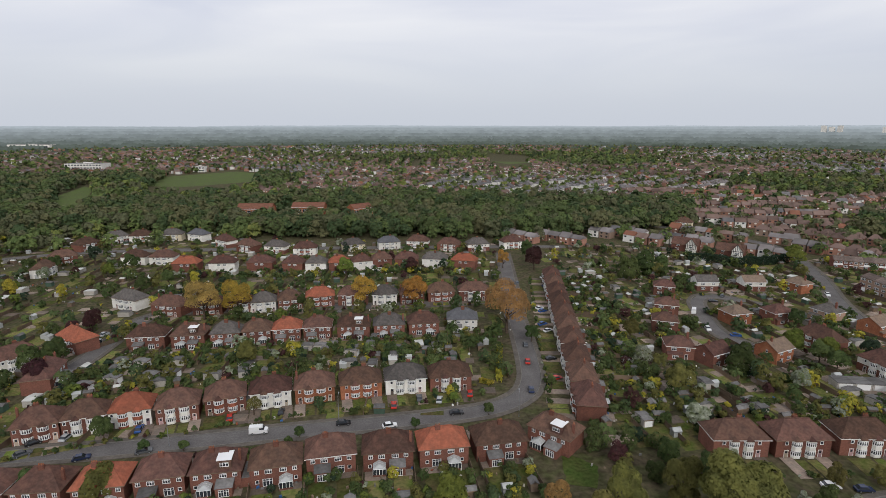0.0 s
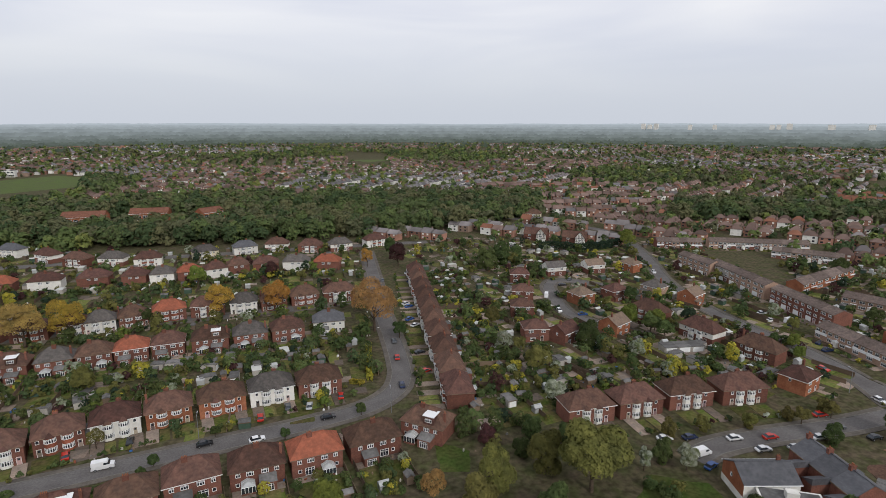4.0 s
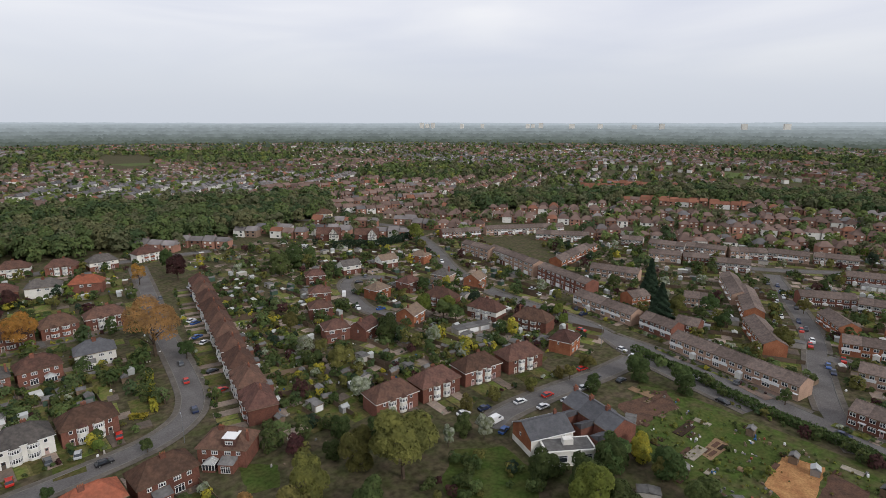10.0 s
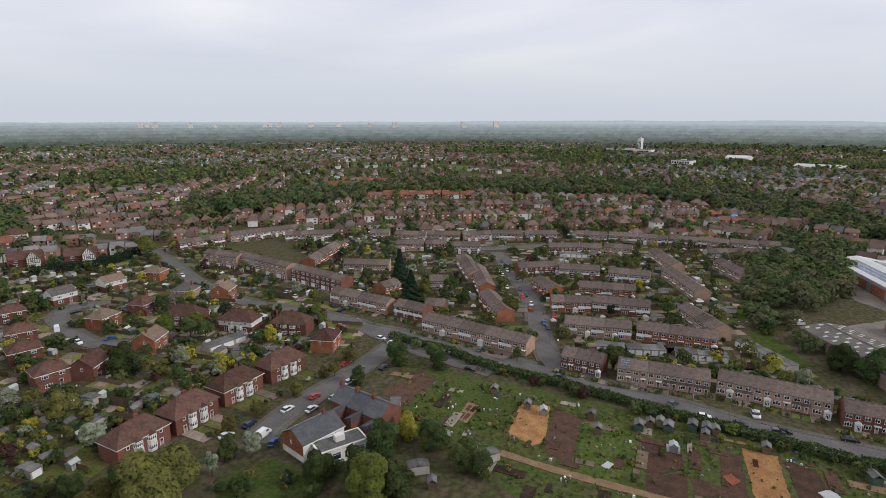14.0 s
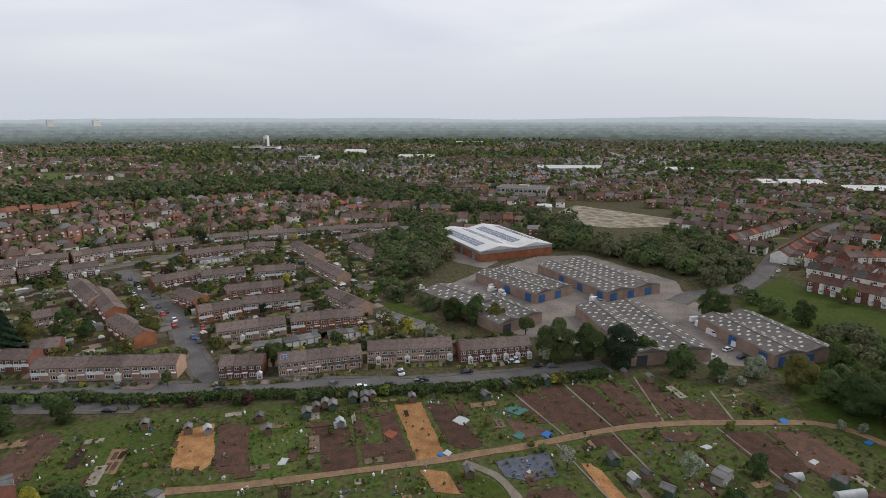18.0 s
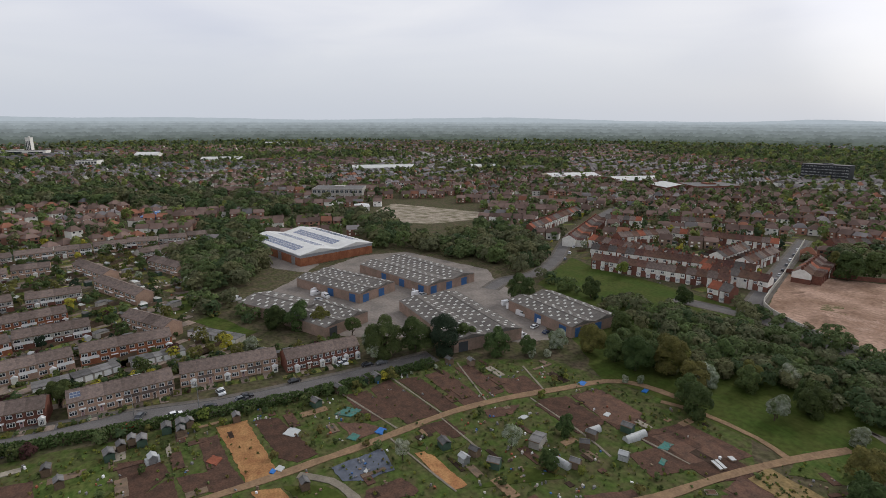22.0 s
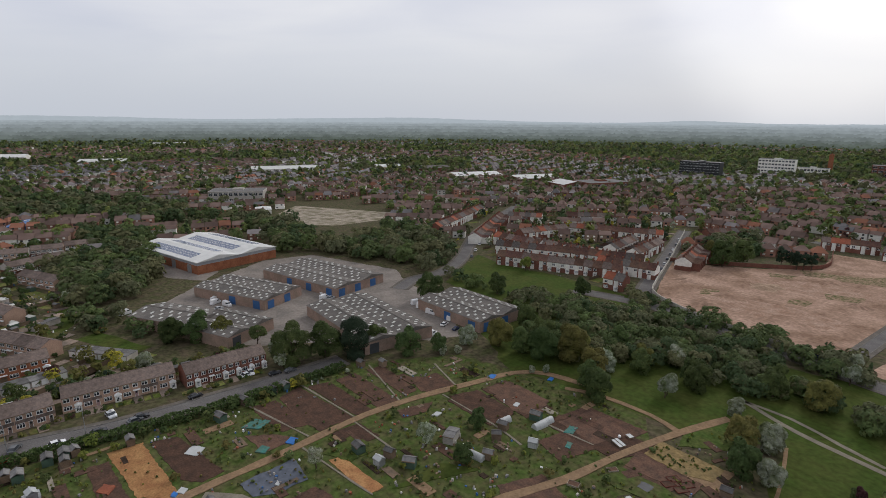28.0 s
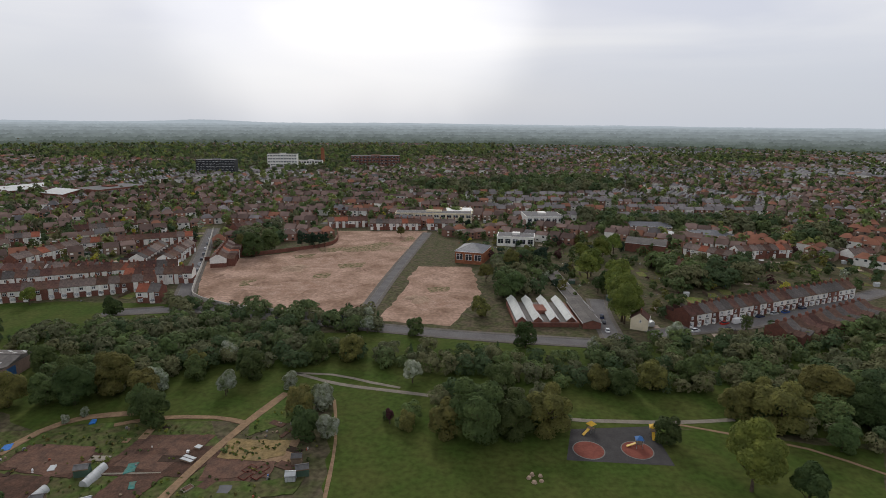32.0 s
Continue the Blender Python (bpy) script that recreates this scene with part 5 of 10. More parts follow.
def block(x, y, rot, w, d, h, wall, roof, kind, floors, label):
    """A large plain building with rows of windows."""
    e = tagged(new("large_building"), label, "building")
    e.matrix_basis = pose(x, y, 0, 0, 0, rot)
    top = h if kind == "flat" else h * 0.68
    turned = kind == "gable" and d > w
    if turned:
        e.matrix_basis = pose(x, y, 0, 0, 0, rot + 90)
        w, d = d, w
    part("wall", wall_block(w, d, top, h - 0.05 if kind == "gable" else 0, top * 0.5), [wall, wall], e)
    if kind == "flat":
        b = Build()
        b.box(-w / 2 - 0.2, -d / 2 - 0.2, h - 0.02, w / 2 + 0.2, d / 2 + 0.2, h + 0.4, 1)
        b.box(-w / 2 + 0.3, -d / 2 + 0.3, h + 0.4, w / 2 - 0.3, d / 2 - 0.3, h + 0.42)
        b.box(-w * 0.1, -d * 0.1, h + 0.42, w * 0.1, d * 0.2, h + 2.0, 1)
        part("roof", b, [roof, wall], e)
    elif kind == "gable":
        part("roof", gable_roof(w, d, top, h, 0.4, 0.3), [roof, UPVC], e)
    else:
        part("roof", hip_roof(w, d, top, h), [roof, UPVC], e)
    if floors:
        step = top / floors
        n = max(2, min(12, int(w / 4.5)))
        if math.hypot(x, y) > 1400:
            n, floors = 3, 1 if floors < 10 else 6
            step = top / floors
        for f in range(floors):
            for i in range(n):
                window(e, round(w / n * 0.72, 1), round(step * (0.5 if floors < 6 else 0.3), 1), -w / 2 + w * (i + 0.5) / n, -d / 2 - 0.02, f * step + step * 0.3, 0, 2)
    return e


def rise(r):
    """Height of the ground: flat near by, rising gently far off."""
    return 0.0 if r < 1400 else 58 * ((r - 1400) / 3300) ** 1.5


DARK_CLAD = mat("black_cladding", (0.025, 0.027, 0.032), 0.5, 0.1, 4, None, 8)
BLUE_SHEET = mat("blue_tarpaulin", (0.02, 0.14, 0.42), 0.5, 0.12, 1, None, 12, 0.5)
TEAL_NET = mat("teal_netting", (0.03, 0.15, 0.13), 0.8, 0.2, 1, (0.07, 0.12, 0.09), 16)


def polytunnel(x, y, rot, L):
    """A hooped tunnel of milky film."""
    e = tagged(new("polytunnel"), "small hooped polytunnel of milky plastic film", "polytunnel", "polytunnels")
    e.matrix_basis = pose(x, y, 0, 0, 0, rot)
    n, r = 10, 1.15
    ring = [(r * math.cos(math.pi * i / n), 1.6 * math.sin(math.pi * i / n)) for i in range(n + 1)]
    b = Build()
    for i in range(n):
        (y0, z0), (y1, z1) = ring[i], ring[i + 1]
        b.face([(-L / 2, y0, z0), (L / 2, y0, z0), (L / 2, y1, z1), (-L / 2, y1, z1)])
    for s in (-1, 1):
        b.face([(s * L / 2, py, pz) for py, pz in ring])
    part("film", b, [PLASTIC], e)
    for k in range(4):
        px = -L / 2 + L * k / 3
        b = Build()
        for i in range(n):
            (y0, z0), (y1, z1) = ring[i], ring[i + 1]
            b.face([(px - 0.04, y0 * 1.02, z0 * 1.02), (px + 0.04, y0 * 1.02, z0 * 1.02), (px + 0.04, y1 * 1.02, z1 * 1.02), (px - 0.04, y1 * 1.02, z1 * 1.02)])
        part("hoop", b, [STEEL], e)
    return e

# ---- the plan: ground, streets and houses ----
flat_patch("park", [(48.2, -157.1), (-24.1, -152.4), (-107.7, -142.0), (-71.6, -86.7), (28.2, -77.0), (37.6, -113.1)], 0.03, MEADOW, "wide mown park grass", "grass", jag=1.0)
flat_patch("site", [(174.8, -315.4), (135.9, -343.2), (110.0, -372.6), (121.1, -423.9), (49.8, -433.6), (49.5, -398.2), (55.6, -241.4), (76.3, -228.1), (116.0, -234.4), (143.2, -247.5)], 0.06, RUBBLE, "cleared demolition site of crushed brick", "bare ground", jag=0.8)
flat_patch("site", [(43.3, -320.6), (10.2, -323.3), (3.9, -270.4), (15.0, -223.0), (48.0, -225.5), (42.8, -281.0)], 0.06, RUBBLE, "cleared bare plot of brick rubble", "bare ground", jag=0.8)
flat_patch("meadow", [(224.5, -176.8), (259.7, -231.2), (170.9, -222.5), (141.2, -230.7), (126.2, -208.6), (160.3, -171.1), (201.9, -175.6)], 0.03, MEADOW, "bright grassy field below the terraces", "grass", jag=1.0)
flat_patch("meadow", [(122.5, -132.8), (108.4, -155.4), (82.3, -162.0), (64.5, -159.1), (68.8, -138.2), (96.6, -136.7), (114.5, -132.6)], 0.04, MEADOW, "lush green bank beside the stream", "grass", jag=1.0)
flat_patch("meadow", [(136.7, -170.9), (122.7, -189.6), (81.4, -199.1), (72.2, -175.3), (103.5, -161.8)], 0.045, MEADOW, "grassy bank among the bushes", "grass", jag=1.0)
flat_patch("meadow", [(150.0, -140.0), (205.0, -160.0), (216.0, -198.0), (164.0, -216.0), (60.0, -209.0), (-42.0, -205.0), (-90.0, -217.0), (-178.0, -252.0), (-150.0, -190.0), (-108.0, -146.0), (-24.0, -150.0), (48.0, -155.0), (60.0, -142.0), (100.0, -141.0), (125.0, -128.0)], 0.016, MEADOW, "rough grass among the scrub along the stream", "grass", jag=1.0)
flat_patch("yard", [(257.2, -29.9), (275.7, -48.5), (297.7, -70.6), (326.4, -115.0), (323.2, -145.4), (259.9, -169.5), (240.0, -160.4), (192.3, -155.6), (160.6, -133.9), (164.5, -121.7), (187.0, -87.6), (200.8, -63.7)], 0.02, CONC, "concrete yard between the industrial units", "yard", jag=0.5)
flat_patch("yard", [(407.1, -68.5), (317.3, -86.0), (303.2, -73.6), (321.6, -58.7), (361.2, -58.5)], 0.02, CONC, "concrete yard beside the white warehouse", "yard", jag=0.5)
flat_patch("site", [(489.0, -189.3), (524.7, -221.8), (434.4, -276.3), (405.8, -252.9), (405.6, -202.2), (428.4, -181.5)], 0.03, mat("broken_slabs", (0.34, 0.29, 0.235), 0.95, 0.3, 9, (0.13, 0.115, 0.07), 14, 0.6), "pale cleared ground beyond the woods", "bare ground", jag=1.0)
flat_patch("allotments", [(157.0, 100.1), (160.8, 45.7), (158.9, -10.2), (167.7, -78.8), (146.4, -122.8), (99.4, -136.5), (83.2, -145.1), (59.8, -110.6), (121.3, 81.0)], 0.02, ROUGH_GRASS, "overgrown allotment ground", "grass", jag=0.6)
FIELDS = [[(-429.2, 776.1), (-456.3, 922.4), (-380.2, 1024.0), (-309.4, 965.0), (-291.2, 838.9), (-358.2, 768.9)],
          [(-398.2, 555.6), (-467.7, 663.8), (-504.8, 776.1), (-471.4, 741.4), (-407.9, 623.5), (-377.1, 548.1)],
          [(92.1, 1374.8), (135.2, 1550.8), (221.5, 1496.1), (208.0, 1271.4), (143.5, 1216.5)],
          [(815.2, 705.6), (888.7, 753.7), (1017.7, 653.6), (1062.0, 530.4), (983.3, 521.9), (872.1, 608.3)],
          [(876.6, 491.5), (986.1, 506.2), (971.9, 356.4), (961.9, 278.6), (881.0, 358.6)]]
for p in FIELDS:
    flat_patch("field", p, 0.05, mat("far_meadow", (0.088, 0.122, 0.036), 0.95, 0.2, 14, (0.085, 0.10, 0.042), 6, 0.3), "bright mown field among woods", "grass", jag=1.0)
OPEN.extend([[(-369.1, 667.4), (-465.4, 940.8), (-387.8, 1044.5), (-315.6, 984.3), (-250.4, 721.5), (-308.1, 661.3)],
             [(-342.5, 477.8), (-477.1, 677.1), (-514.9, 791.6), (-480.8, 756.2), (-350.8, 536.2), (-324.3, 471.4)],
             [(510.2, -196.3), (535.0, -240.8), (484.4, -304.8), (339.3, -211.0), (337.7, -172.9), (372.8, -167.4)]])
road("road", [(-130.4, 120.2), (-115.5, 128.0), (-91.3, 131.8), (-70.4, 135.5), (-48.4, 139.8), (-26.8, 143.9), (-4.0, 148.3), (14.9, 153.7), (25.6, 162.3), (30.1, 173.6), (31.6, 188.3), (32.4, 210.2), (32.9, 237.2), (35.2, 271.5), (38.0, 316.3), (40.6, 363.5)], 6.4)
road("road", [(-134.4, 166.2), (-132.3, 185.9), (-133.5, 215.1), (-132.9, 235.0), (-119.4, 243.4), (-86.8, 248.3), (-39.1, 251.6), (-1.1, 255.0), (34.1, 262.1)], 6.0)
road("road", [(-309.0, 329.8), (-243.0, 363.6), (-151.2, 373.9), (-53.5, 379.3), (41.9, 382.9), (87.0, 382.9)], 6.0)
road("road", [(175.3, 474.1), (229.7, 401.8), (232.2, 360.9), (215.6, 305.9), (191.5, 251.1), (181.4, 208.8), (181.5, 178.8), (183.1, 156.8), (181.0, 134.9), (172.4, 110.3), (167.9, 83.4), (165.7, 66.7)], 6.5)
road("road", [(180.0, 132.6), (180.7, 100.0), (176.9, 78.4), (174.2, 48.7), (172.0, 16.6), (167.1, -10.9), (166.3, -36.8), (166.9, -63.3), (168.5, -85.9)], 6.5)
road("road", [(94.8, 106.3), (103.0, 109.6), (119.7, 110.6), (149.5, 109.7), (171.5, 110.8)], 6.2)
road("road", [(165.6, 37.9), (182.9, 51.6), (213.3, 66.5), (248.4, 81.5), (293.2, 108.8), (333.0, 134.0)], 6.5)
road("road", [(326.2, 164.3), (343.9, 138.5), (370.8, 110.8)], 6.0)
road("road", [(227.6, 69.1), (229.3, 56.8), (241.3, 49.6)], 6.0)
road("road", [(135.0, 181.6), (121.2, 201.3), (115.5, 217.7), (119.5, 240.6), (125.9, 260.3), (137.9, 266.6), (161.5, 244.5)], 5.5)
road("road", [(173.0, -220.9), (141.0, -230.0), (113.6, -229.2), (63.8, -220.2), (14.3, -213.2), (-42.4, -209.9)], 6.5)
road("road", [(142.8, -232.2), (164.9, -283.0), (193.6, -350.9), (222.5, -419.8)], 6.5)
road("road", [(55.9, -229.0), (54.4, -308.7), (49.0, -426.6)], 4.2)
road("road", [(-67.7, -222.4), (-91.1, -230.8), (-119.1, -241.6), (-154.0, -262.2), (-193.1, -288.7), (-211.3, -300.7)], 6.4)
road("road", [(-51.3, -215.6), (-51.9, -242.7), (-53.9, -267.8)], 6.5)
road("road", [(228.3, -149.6), (238.2, -166.0), (241.7, -189.7), (262.8, -221.5), (310.7, -274.6), (356.2, -341.4), (394.4, -402.4)], 6.5)
road("road", [(144.1, -456.8), (78.4, -447.2), (7.4, -432.3)], 6.5)
ribbon("track", [(121.4, 46.6), (120.8, 32.6), (121.3, 17.0), (122.2, 0.7), (123.2, -19.3), (124.5, -30.0), (125.3, -39.7), (127.8, -57.2), (129.9, -72.4), (129.3, -91.2), (125.9, -113.0), (123.3, -127.9), (116.3, -136.2), (102.6, -140.3)], 2.6, 0.185, TRACK, "pale earth track through the allotments", "path", jag=0.25)
ribbon("track", [(121.2, -24.9), (115.3, -31.4), (109.1, -33.8), (104.9, -34.6)], 2.4, 0.190, GRAVELLY, "gravel loop track among the plots", "path", jag=0.2)
ribbon("track", [(105.1, -133.1), (95.5, -138.1), (78.8, -140.2), (68.8, -138.2)], 2.0, 0.196, TRACK, "pale earth track through the allotments", "path", jag=0.2)
ribbon("track", [(80.2, -65.7), (78.1, -80.8), (74.2, -96.1), (72.1, -116.2), (68.4, -137.4), (63.4, -156.8)], 2.4, 0.207, TRACK, "earth track across the allotments", "path", jag=0.3)
ribbon("path", [(68.4, -171.0), (52.3, -171.5), (38.2, -167.2), (27.8, -164.4)], 1.4, 0.09, GRAVELLY, "pale gravel park path", "path", jag=0.1)
ribbon("path", [(66.3, -171.6), (48.5, -164.9), (28.9, -161.8), (13.1, -159.3), (-3.9, -154.7), (-23.8, -150.1), (-36.9, -150.2), (-56.7, -151.6), (-74.0, -155.0)], 1.8, 0.09, GRAVELLY, "pale gravel park path", "path", jag=0.1)
ribbon("path", [(47.0, -154.3), (41.8, -137.7), (38.8, -124.4), (36.3, -108.7), (34.4, -98.3)], 0.9, 0.09, TRACK, "worn earth path beside the allotments", "path", jag=0.1)
ribbon("path", [(-56.3, -150.3), (-70.5, -146.4), (-87.4, -141.2), (-100.9, -131.5)], 1.0, 0.09, TRACK, "worn earth path over the grass", "path", jag=0.1)
# near street, south side
house("semi", -104.1, 111.1, -176, "brick", "tile", 0, w=11.0)
garden(-104.1, 111.1, -176, 12.8, 8.4, 16, 7)
house("semi", -91.8, 112.0, -175, "brick", "tile", 1, w=11.0)
garden(-91.8, 112.0, -175, 12.8, 8.4, 16, 7)
house("semi", -79.0, 113.3, -169, "brick", "red", 2, w=11.0)
garden(-79.0, 113.3, -169, 12.8, 8.4, 16, 7)
house("semi", -67.0, 116.8, -167, "brick", "tile", 3, w=11.0)
garden(-67.0, 116.8, -167, 12.8, 8.4, 16, 7)
house("semi", -54.5, 119.1, -170, "brick", "tile", 4, w=11.5)
garden(-54.5, 119.1, -170, 12.8, 8.4, 16, 7)
house("semi", -41.2, 121.3, -166, "brick", "tile", 5, w=12.0)
garden(-41.2, 121.3, -166, 12.8, 8.4, 16, 7)
house("semi", -28.6, 125.6, -168, "brick", "tile", 0, w=12.0)
garden(-28.6, 125.6, -168, 12.8, 8.4, 16, 7)
house("semi", -14.2, 127.2, -173, "brick", "tile", 1, w=12.5)
garden(-14.2, 127.2, -173, 12.8, 8.4, 16, 7)
house("semi", -0.3, 129.1, -171, "brick", "red", 2, w=12.5)
garden(-0.3, 129.1, -171, 12.8, 8.4, 16, 7)
house("semi", 14.6, 131.6, -170, "brick", "tile", 3, w=13.5)
garden(14.6, 131.6, -170, 12.8, 8.4, 16, 7)
# near street, north side
house("semi", -112.8, 139.3, 21, "brick", "tile", 1, w=11.0)
garden(-112.8, 139.3, 21, 12.8, 8.4, 20, 8)
house("semi", -102.1, 143.5, 21, "brick", "tile", 0, w=11.0)
garden(-102.1, 143.5, 21, 12.8, 8.4, 20, 8)
house("semi", -91.0, 147.5, 16, "white", "red", 2, w=11.0)
garden(-91.0, 147.5, 16, 12.8, 8.4, 20, 8)
house("semi", -78.7, 150.0, 17, "brick", "tile", 3, w=11.5)
garden(-78.7, 150.0, 17, 12.8, 8.4, 20, 8)
house("semi", -66.7, 155.1, 19, "brick", "tile", 5, w=11.5)
garden(-66.7, 155.1, 19, 12.8, 8.4, 20, 8)
house("semi", -53.9, 158.6, 15, "white", "tile", 0, w=12.0)
garden(-53.9, 158.6, 15, 12.8, 8.4, 20, 8)
house("semi", -40.9, 161.8, 13, "orange", "tile", 1, w=12.0)
garden(-40.9, 161.8, 13, 12.8, 8.4, 20, 8)
house("semi", -26.8, 164.7, 12, "orange", "tile", 2, w=13.0)
garden(-26.8, 164.7, 12, 12.8, 8.4, 20, 8)
house("semi", -12.6, 167.7, 9, "white", "grey", 0, w=13.0)
garden(-12.6, 167.7, 9, 12.8, 8.4, 20, 8)
house("semi", 2.1, 169.5, 7, "brick", "tile", 3, w=13.5)
garden(2.1, 169.5, 7, 12.8, 8.4, 20, 8)
# second street, south side
house("semi", -115.5, 203.7, -173, "brick", "tile", 0, w=14.0)
garden(-115.5, 203.7, -173, 12.8, 8.4, 17, 6)
house("semi", -100.0, 205.5, -173, "brick", "tile", 4, w=12.5)
garden(-100.0, 205.5, -173, 12.8, 8.4, 17, 6)
house("semi", -86.4, 207.4, -170, "brick", "grey", 1, w=11.0)
garden(-86.4, 207.4, -170, 12.8, 8.4, 17, 6)
house("semi", -74.9, 210.0, -169, "brick", "tile", 2, w=11.0)
garden(-74.9, 210.0, -169, 12.8, 8.4, 17, 6)
house("semi", -63.4, 212.0, -170, "brick", "red", 0, w=11.0)
garden(-63.4, 212.0, -170, 12.8, 8.4, 17, 6)
house("semi", -51.4, 214.1, -173, "brick", "tile", 0, w=11.0)
garden(-51.4, 214.1, -173, 12.8, 8.4, 17, 6)
house("semi", -36.8, 215.4, -175, "brick", "tile", 4, w=13.0)
garden(-36.8, 215.4, -175, 12.8, 8.4, 17, 6)
house("semi", -22.5, 216.8, -173, "brick", "grey", 1, w=12.5)
garden(-22.5, 216.8, -173, 12.8, 8.4, 17, 6)
house("semi", -8.5, 218.9, -171, "brick", "tile", 2, w=12.5)
garden(-8.5, 218.9, -171, 12.8, 8.4, 17, 6)
# white corner house
house("semi", 8.2, 223.3, -180, "white", "slate", 3, w=12.5)
garden(8.2, 223.3, -180, 12.8, 8.4, 14, 7)
# second street, north side
house("semi", -148.5, 250.4, -21, "white", "grey", 20, w=15.0)
garden(-148.5, 250.4, -21, 12.8, 8.4, 20, 7)
house("semi", -124.9, 241.5, -10, "brick", "tile", 1, w=15.0)
garden(-124.9, 241.5, -10, 12.8, 8.4, 20, 7)
house("semi", -108.0, 243.2, 6, "brick", "tile", 2, w=13.0)
garden(-108.0, 243.2, 6, 12.8, 8.4, 20, 7)
house("semi", -93.5, 245.0, 8, "brick", "tile", 0, w=11.0)
garden(-93.5, 245.0, 8, 12.8, 8.4, 20, 7)
house("semi", -84.1, 246.7, 14, "white", "grey", 3, w=11.0)
garden(-84.1, 246.7, 14, 12.8, 8.4, 20, 7)
house("semi", -72.9, 250.3, 19, "brick", "tile", 1, w=11.0)
garden(-72.9, 250.3, 19, 12.8, 8.4, 20, 7)
house("semi", -59.4, 255.0, 13, "brick", "red", 2, w=13.0)
garden(-59.4, 255.0, 13, 12.8, 8.4, 20, 7)
house("semi", -43.7, 256.9, 5, "brick", "tile", 0, w=14.0)
garden(-43.7, 256.9, 5, 12.8, 8.4, 20, 7)
house("semi", -28.4, 257.8, 4, "white", "grey", 0, w=11.5)
garden(-28.4, 257.8, 4, 12.8, 8.4, 20, 7)
house("semi", -15.5, 258.8, 10, "brick", "tile", 1, w=11.5)
garden(-15.5, 258.8, 10, 12.8, 8.4, 20, 7)
house("semi", -1.4, 262.7, 9, "brick", "tile", 2, w=13.0)
garden(-1.4, 262.7, 9, 12.8, 8.4, 20, 7)
house("semi", 15.2, 263.7, 3, "brick", "tile", 0, w=15.0)
garden(15.2, 263.7, 3, 12.8, 8.4, 20, 7)
# third street, south side
house("semi", -152.6, 318.2, -176, "brick", "red", 20, w=15.0)
garden(-152.6, 318.2, -176, 12.8, 8.4, 14, 5)
house("semi", -131.3, 319.6, -176, "white", "tile", 21, w=15.0)
garden(-131.3, 319.6, -176, 12.8, 8.4, 14, 5)
house("semi", -109.2, 321.0, -180, "brick", "tile", 22, w=15.0)
garden(-109.2, 321.0, -180, 12.8, 8.4, 14, 5)
house("semi", -89.1, 319.6, 178, "brick", "tile", 20, w=12.0)
garden(-89.1, 319.6, 178, 12.8, 8.4, 14, 5)
house("semi", -75.6, 319.6, -177, "white", "grey", 23, w=12.0)
garden(-75.6, 319.6, -177, 12.8, 8.4, 14, 5)
house("semi", -62.4, 321.0, -171, "brick", "red", 20, w=12.0)
garden(-62.4, 321.0, -171, 12.8, 8.4, 14, 5)
house("semi", -49.2, 323.9, -160, "white", "tile", 21, w=11.5)
garden(-49.2, 323.9, -160, 12.8, 8.4, 14, 5)
house("semi", -37.9, 329.9, -167, "brick", "tile", 22, w=11.5)
garden(-37.9, 329.9, -167, 12.8, 8.4, 14, 5)
house("semi", -22.3, 329.9, -180, "brick", "tile", 20, w=14.0)
garden(-22.3, 329.9, -180, 12.8, 8.4, 14, 5)
house("semi", -4.9, 329.9, 173, "white", "grey", 23, w=15.0)
garden(-4.9, 329.9, 173, 12.8, 8.4, 14, 5)
house("semi", 13.0, 325.4, 166, "brick", "red", 20, w=15.0)
garden(13.0, 325.4, 166, 12.8, 8.4, 14, 5)
# third street, north side
house("semi", -247.7, 372.7, 73, "brick", "tile", 20, w=15.0)
garden(-247.7, 372.7, 73, 12.8, 8.4, 14, 5)
house("semi", -240.4, 397.1, 51, "half", "grey", 21, w=15.0)
garden(-240.4, 397.1, 51, 12.8, 8.4, 14, 5)
house("semi", -224.0, 401.5, 13, "white", "tile", 22, w=15.0)
garden(-224.0, 401.5, 13, 12.8, 8.4, 14, 5)
house("semi", -203.1, 406.0, 6, "cream", "grey", 23, w=15.0)
garden(-203.1, 406.0, 6, 12.8, 8.4, 14, 5)
house("semi", -183.2, 406.0, -24, "white", "slate", 20, w=15.0)
garden(-183.2, 406.0, -24, 12.8, 8.4, 14, 5)
house("semi", -154.6, 384.5, -37, "half", "tile", 21, w=15.0)
garden(-154.6, 384.5, -37, 12.8, 8.4, 14, 5)
house("semi", -133.1, 368.8, -25, "brick", "tile", 20, w=15.0)
garden(-133.1, 368.8, -25, 12.8, 8.4, 14, 5)
house("semi", -112.6, 365.1, -13, "half", "grey", 21, w=15.0)
garden(-112.6, 365.1, -13, 12.8, 8.4, 14, 5)
house("semi", -92.1, 359.6, 6, "white", "tile", 22, w=15.0)
garden(-92.1, 359.6, 6, 12.8, 8.4, 14, 5)
house("semi", -61.8, 370.7, 19, "cream", "grey", 23, w=15.0)
garden(-61.8, 370.7, 19, 12.8, 8.4, 14, 5)
house("semi", -38.1, 378.4, 15, "white", "slate", 20, w=15.0)
garden(-38.1, 378.4, 15, 12.8, 8.4, 14, 5)
house("semi", -17.6, 382.4, -8, "half", "tile", 21, w=15.0)
garden(-17.6, 382.4, -8, 12.8, 8.4, 14, 5)
house("semi", 4.3, 372.6, -13, "brick", "tile", 20, w=15.0)
garden(4.3, 372.6, -13, 12.8, 8.4, 14, 5)
house("semi", 23.8, 372.6, 10, "half", "grey", 21, w=15.0)
garden(23.8, 372.6, 10, 12.8, 8.4, 14, 5)
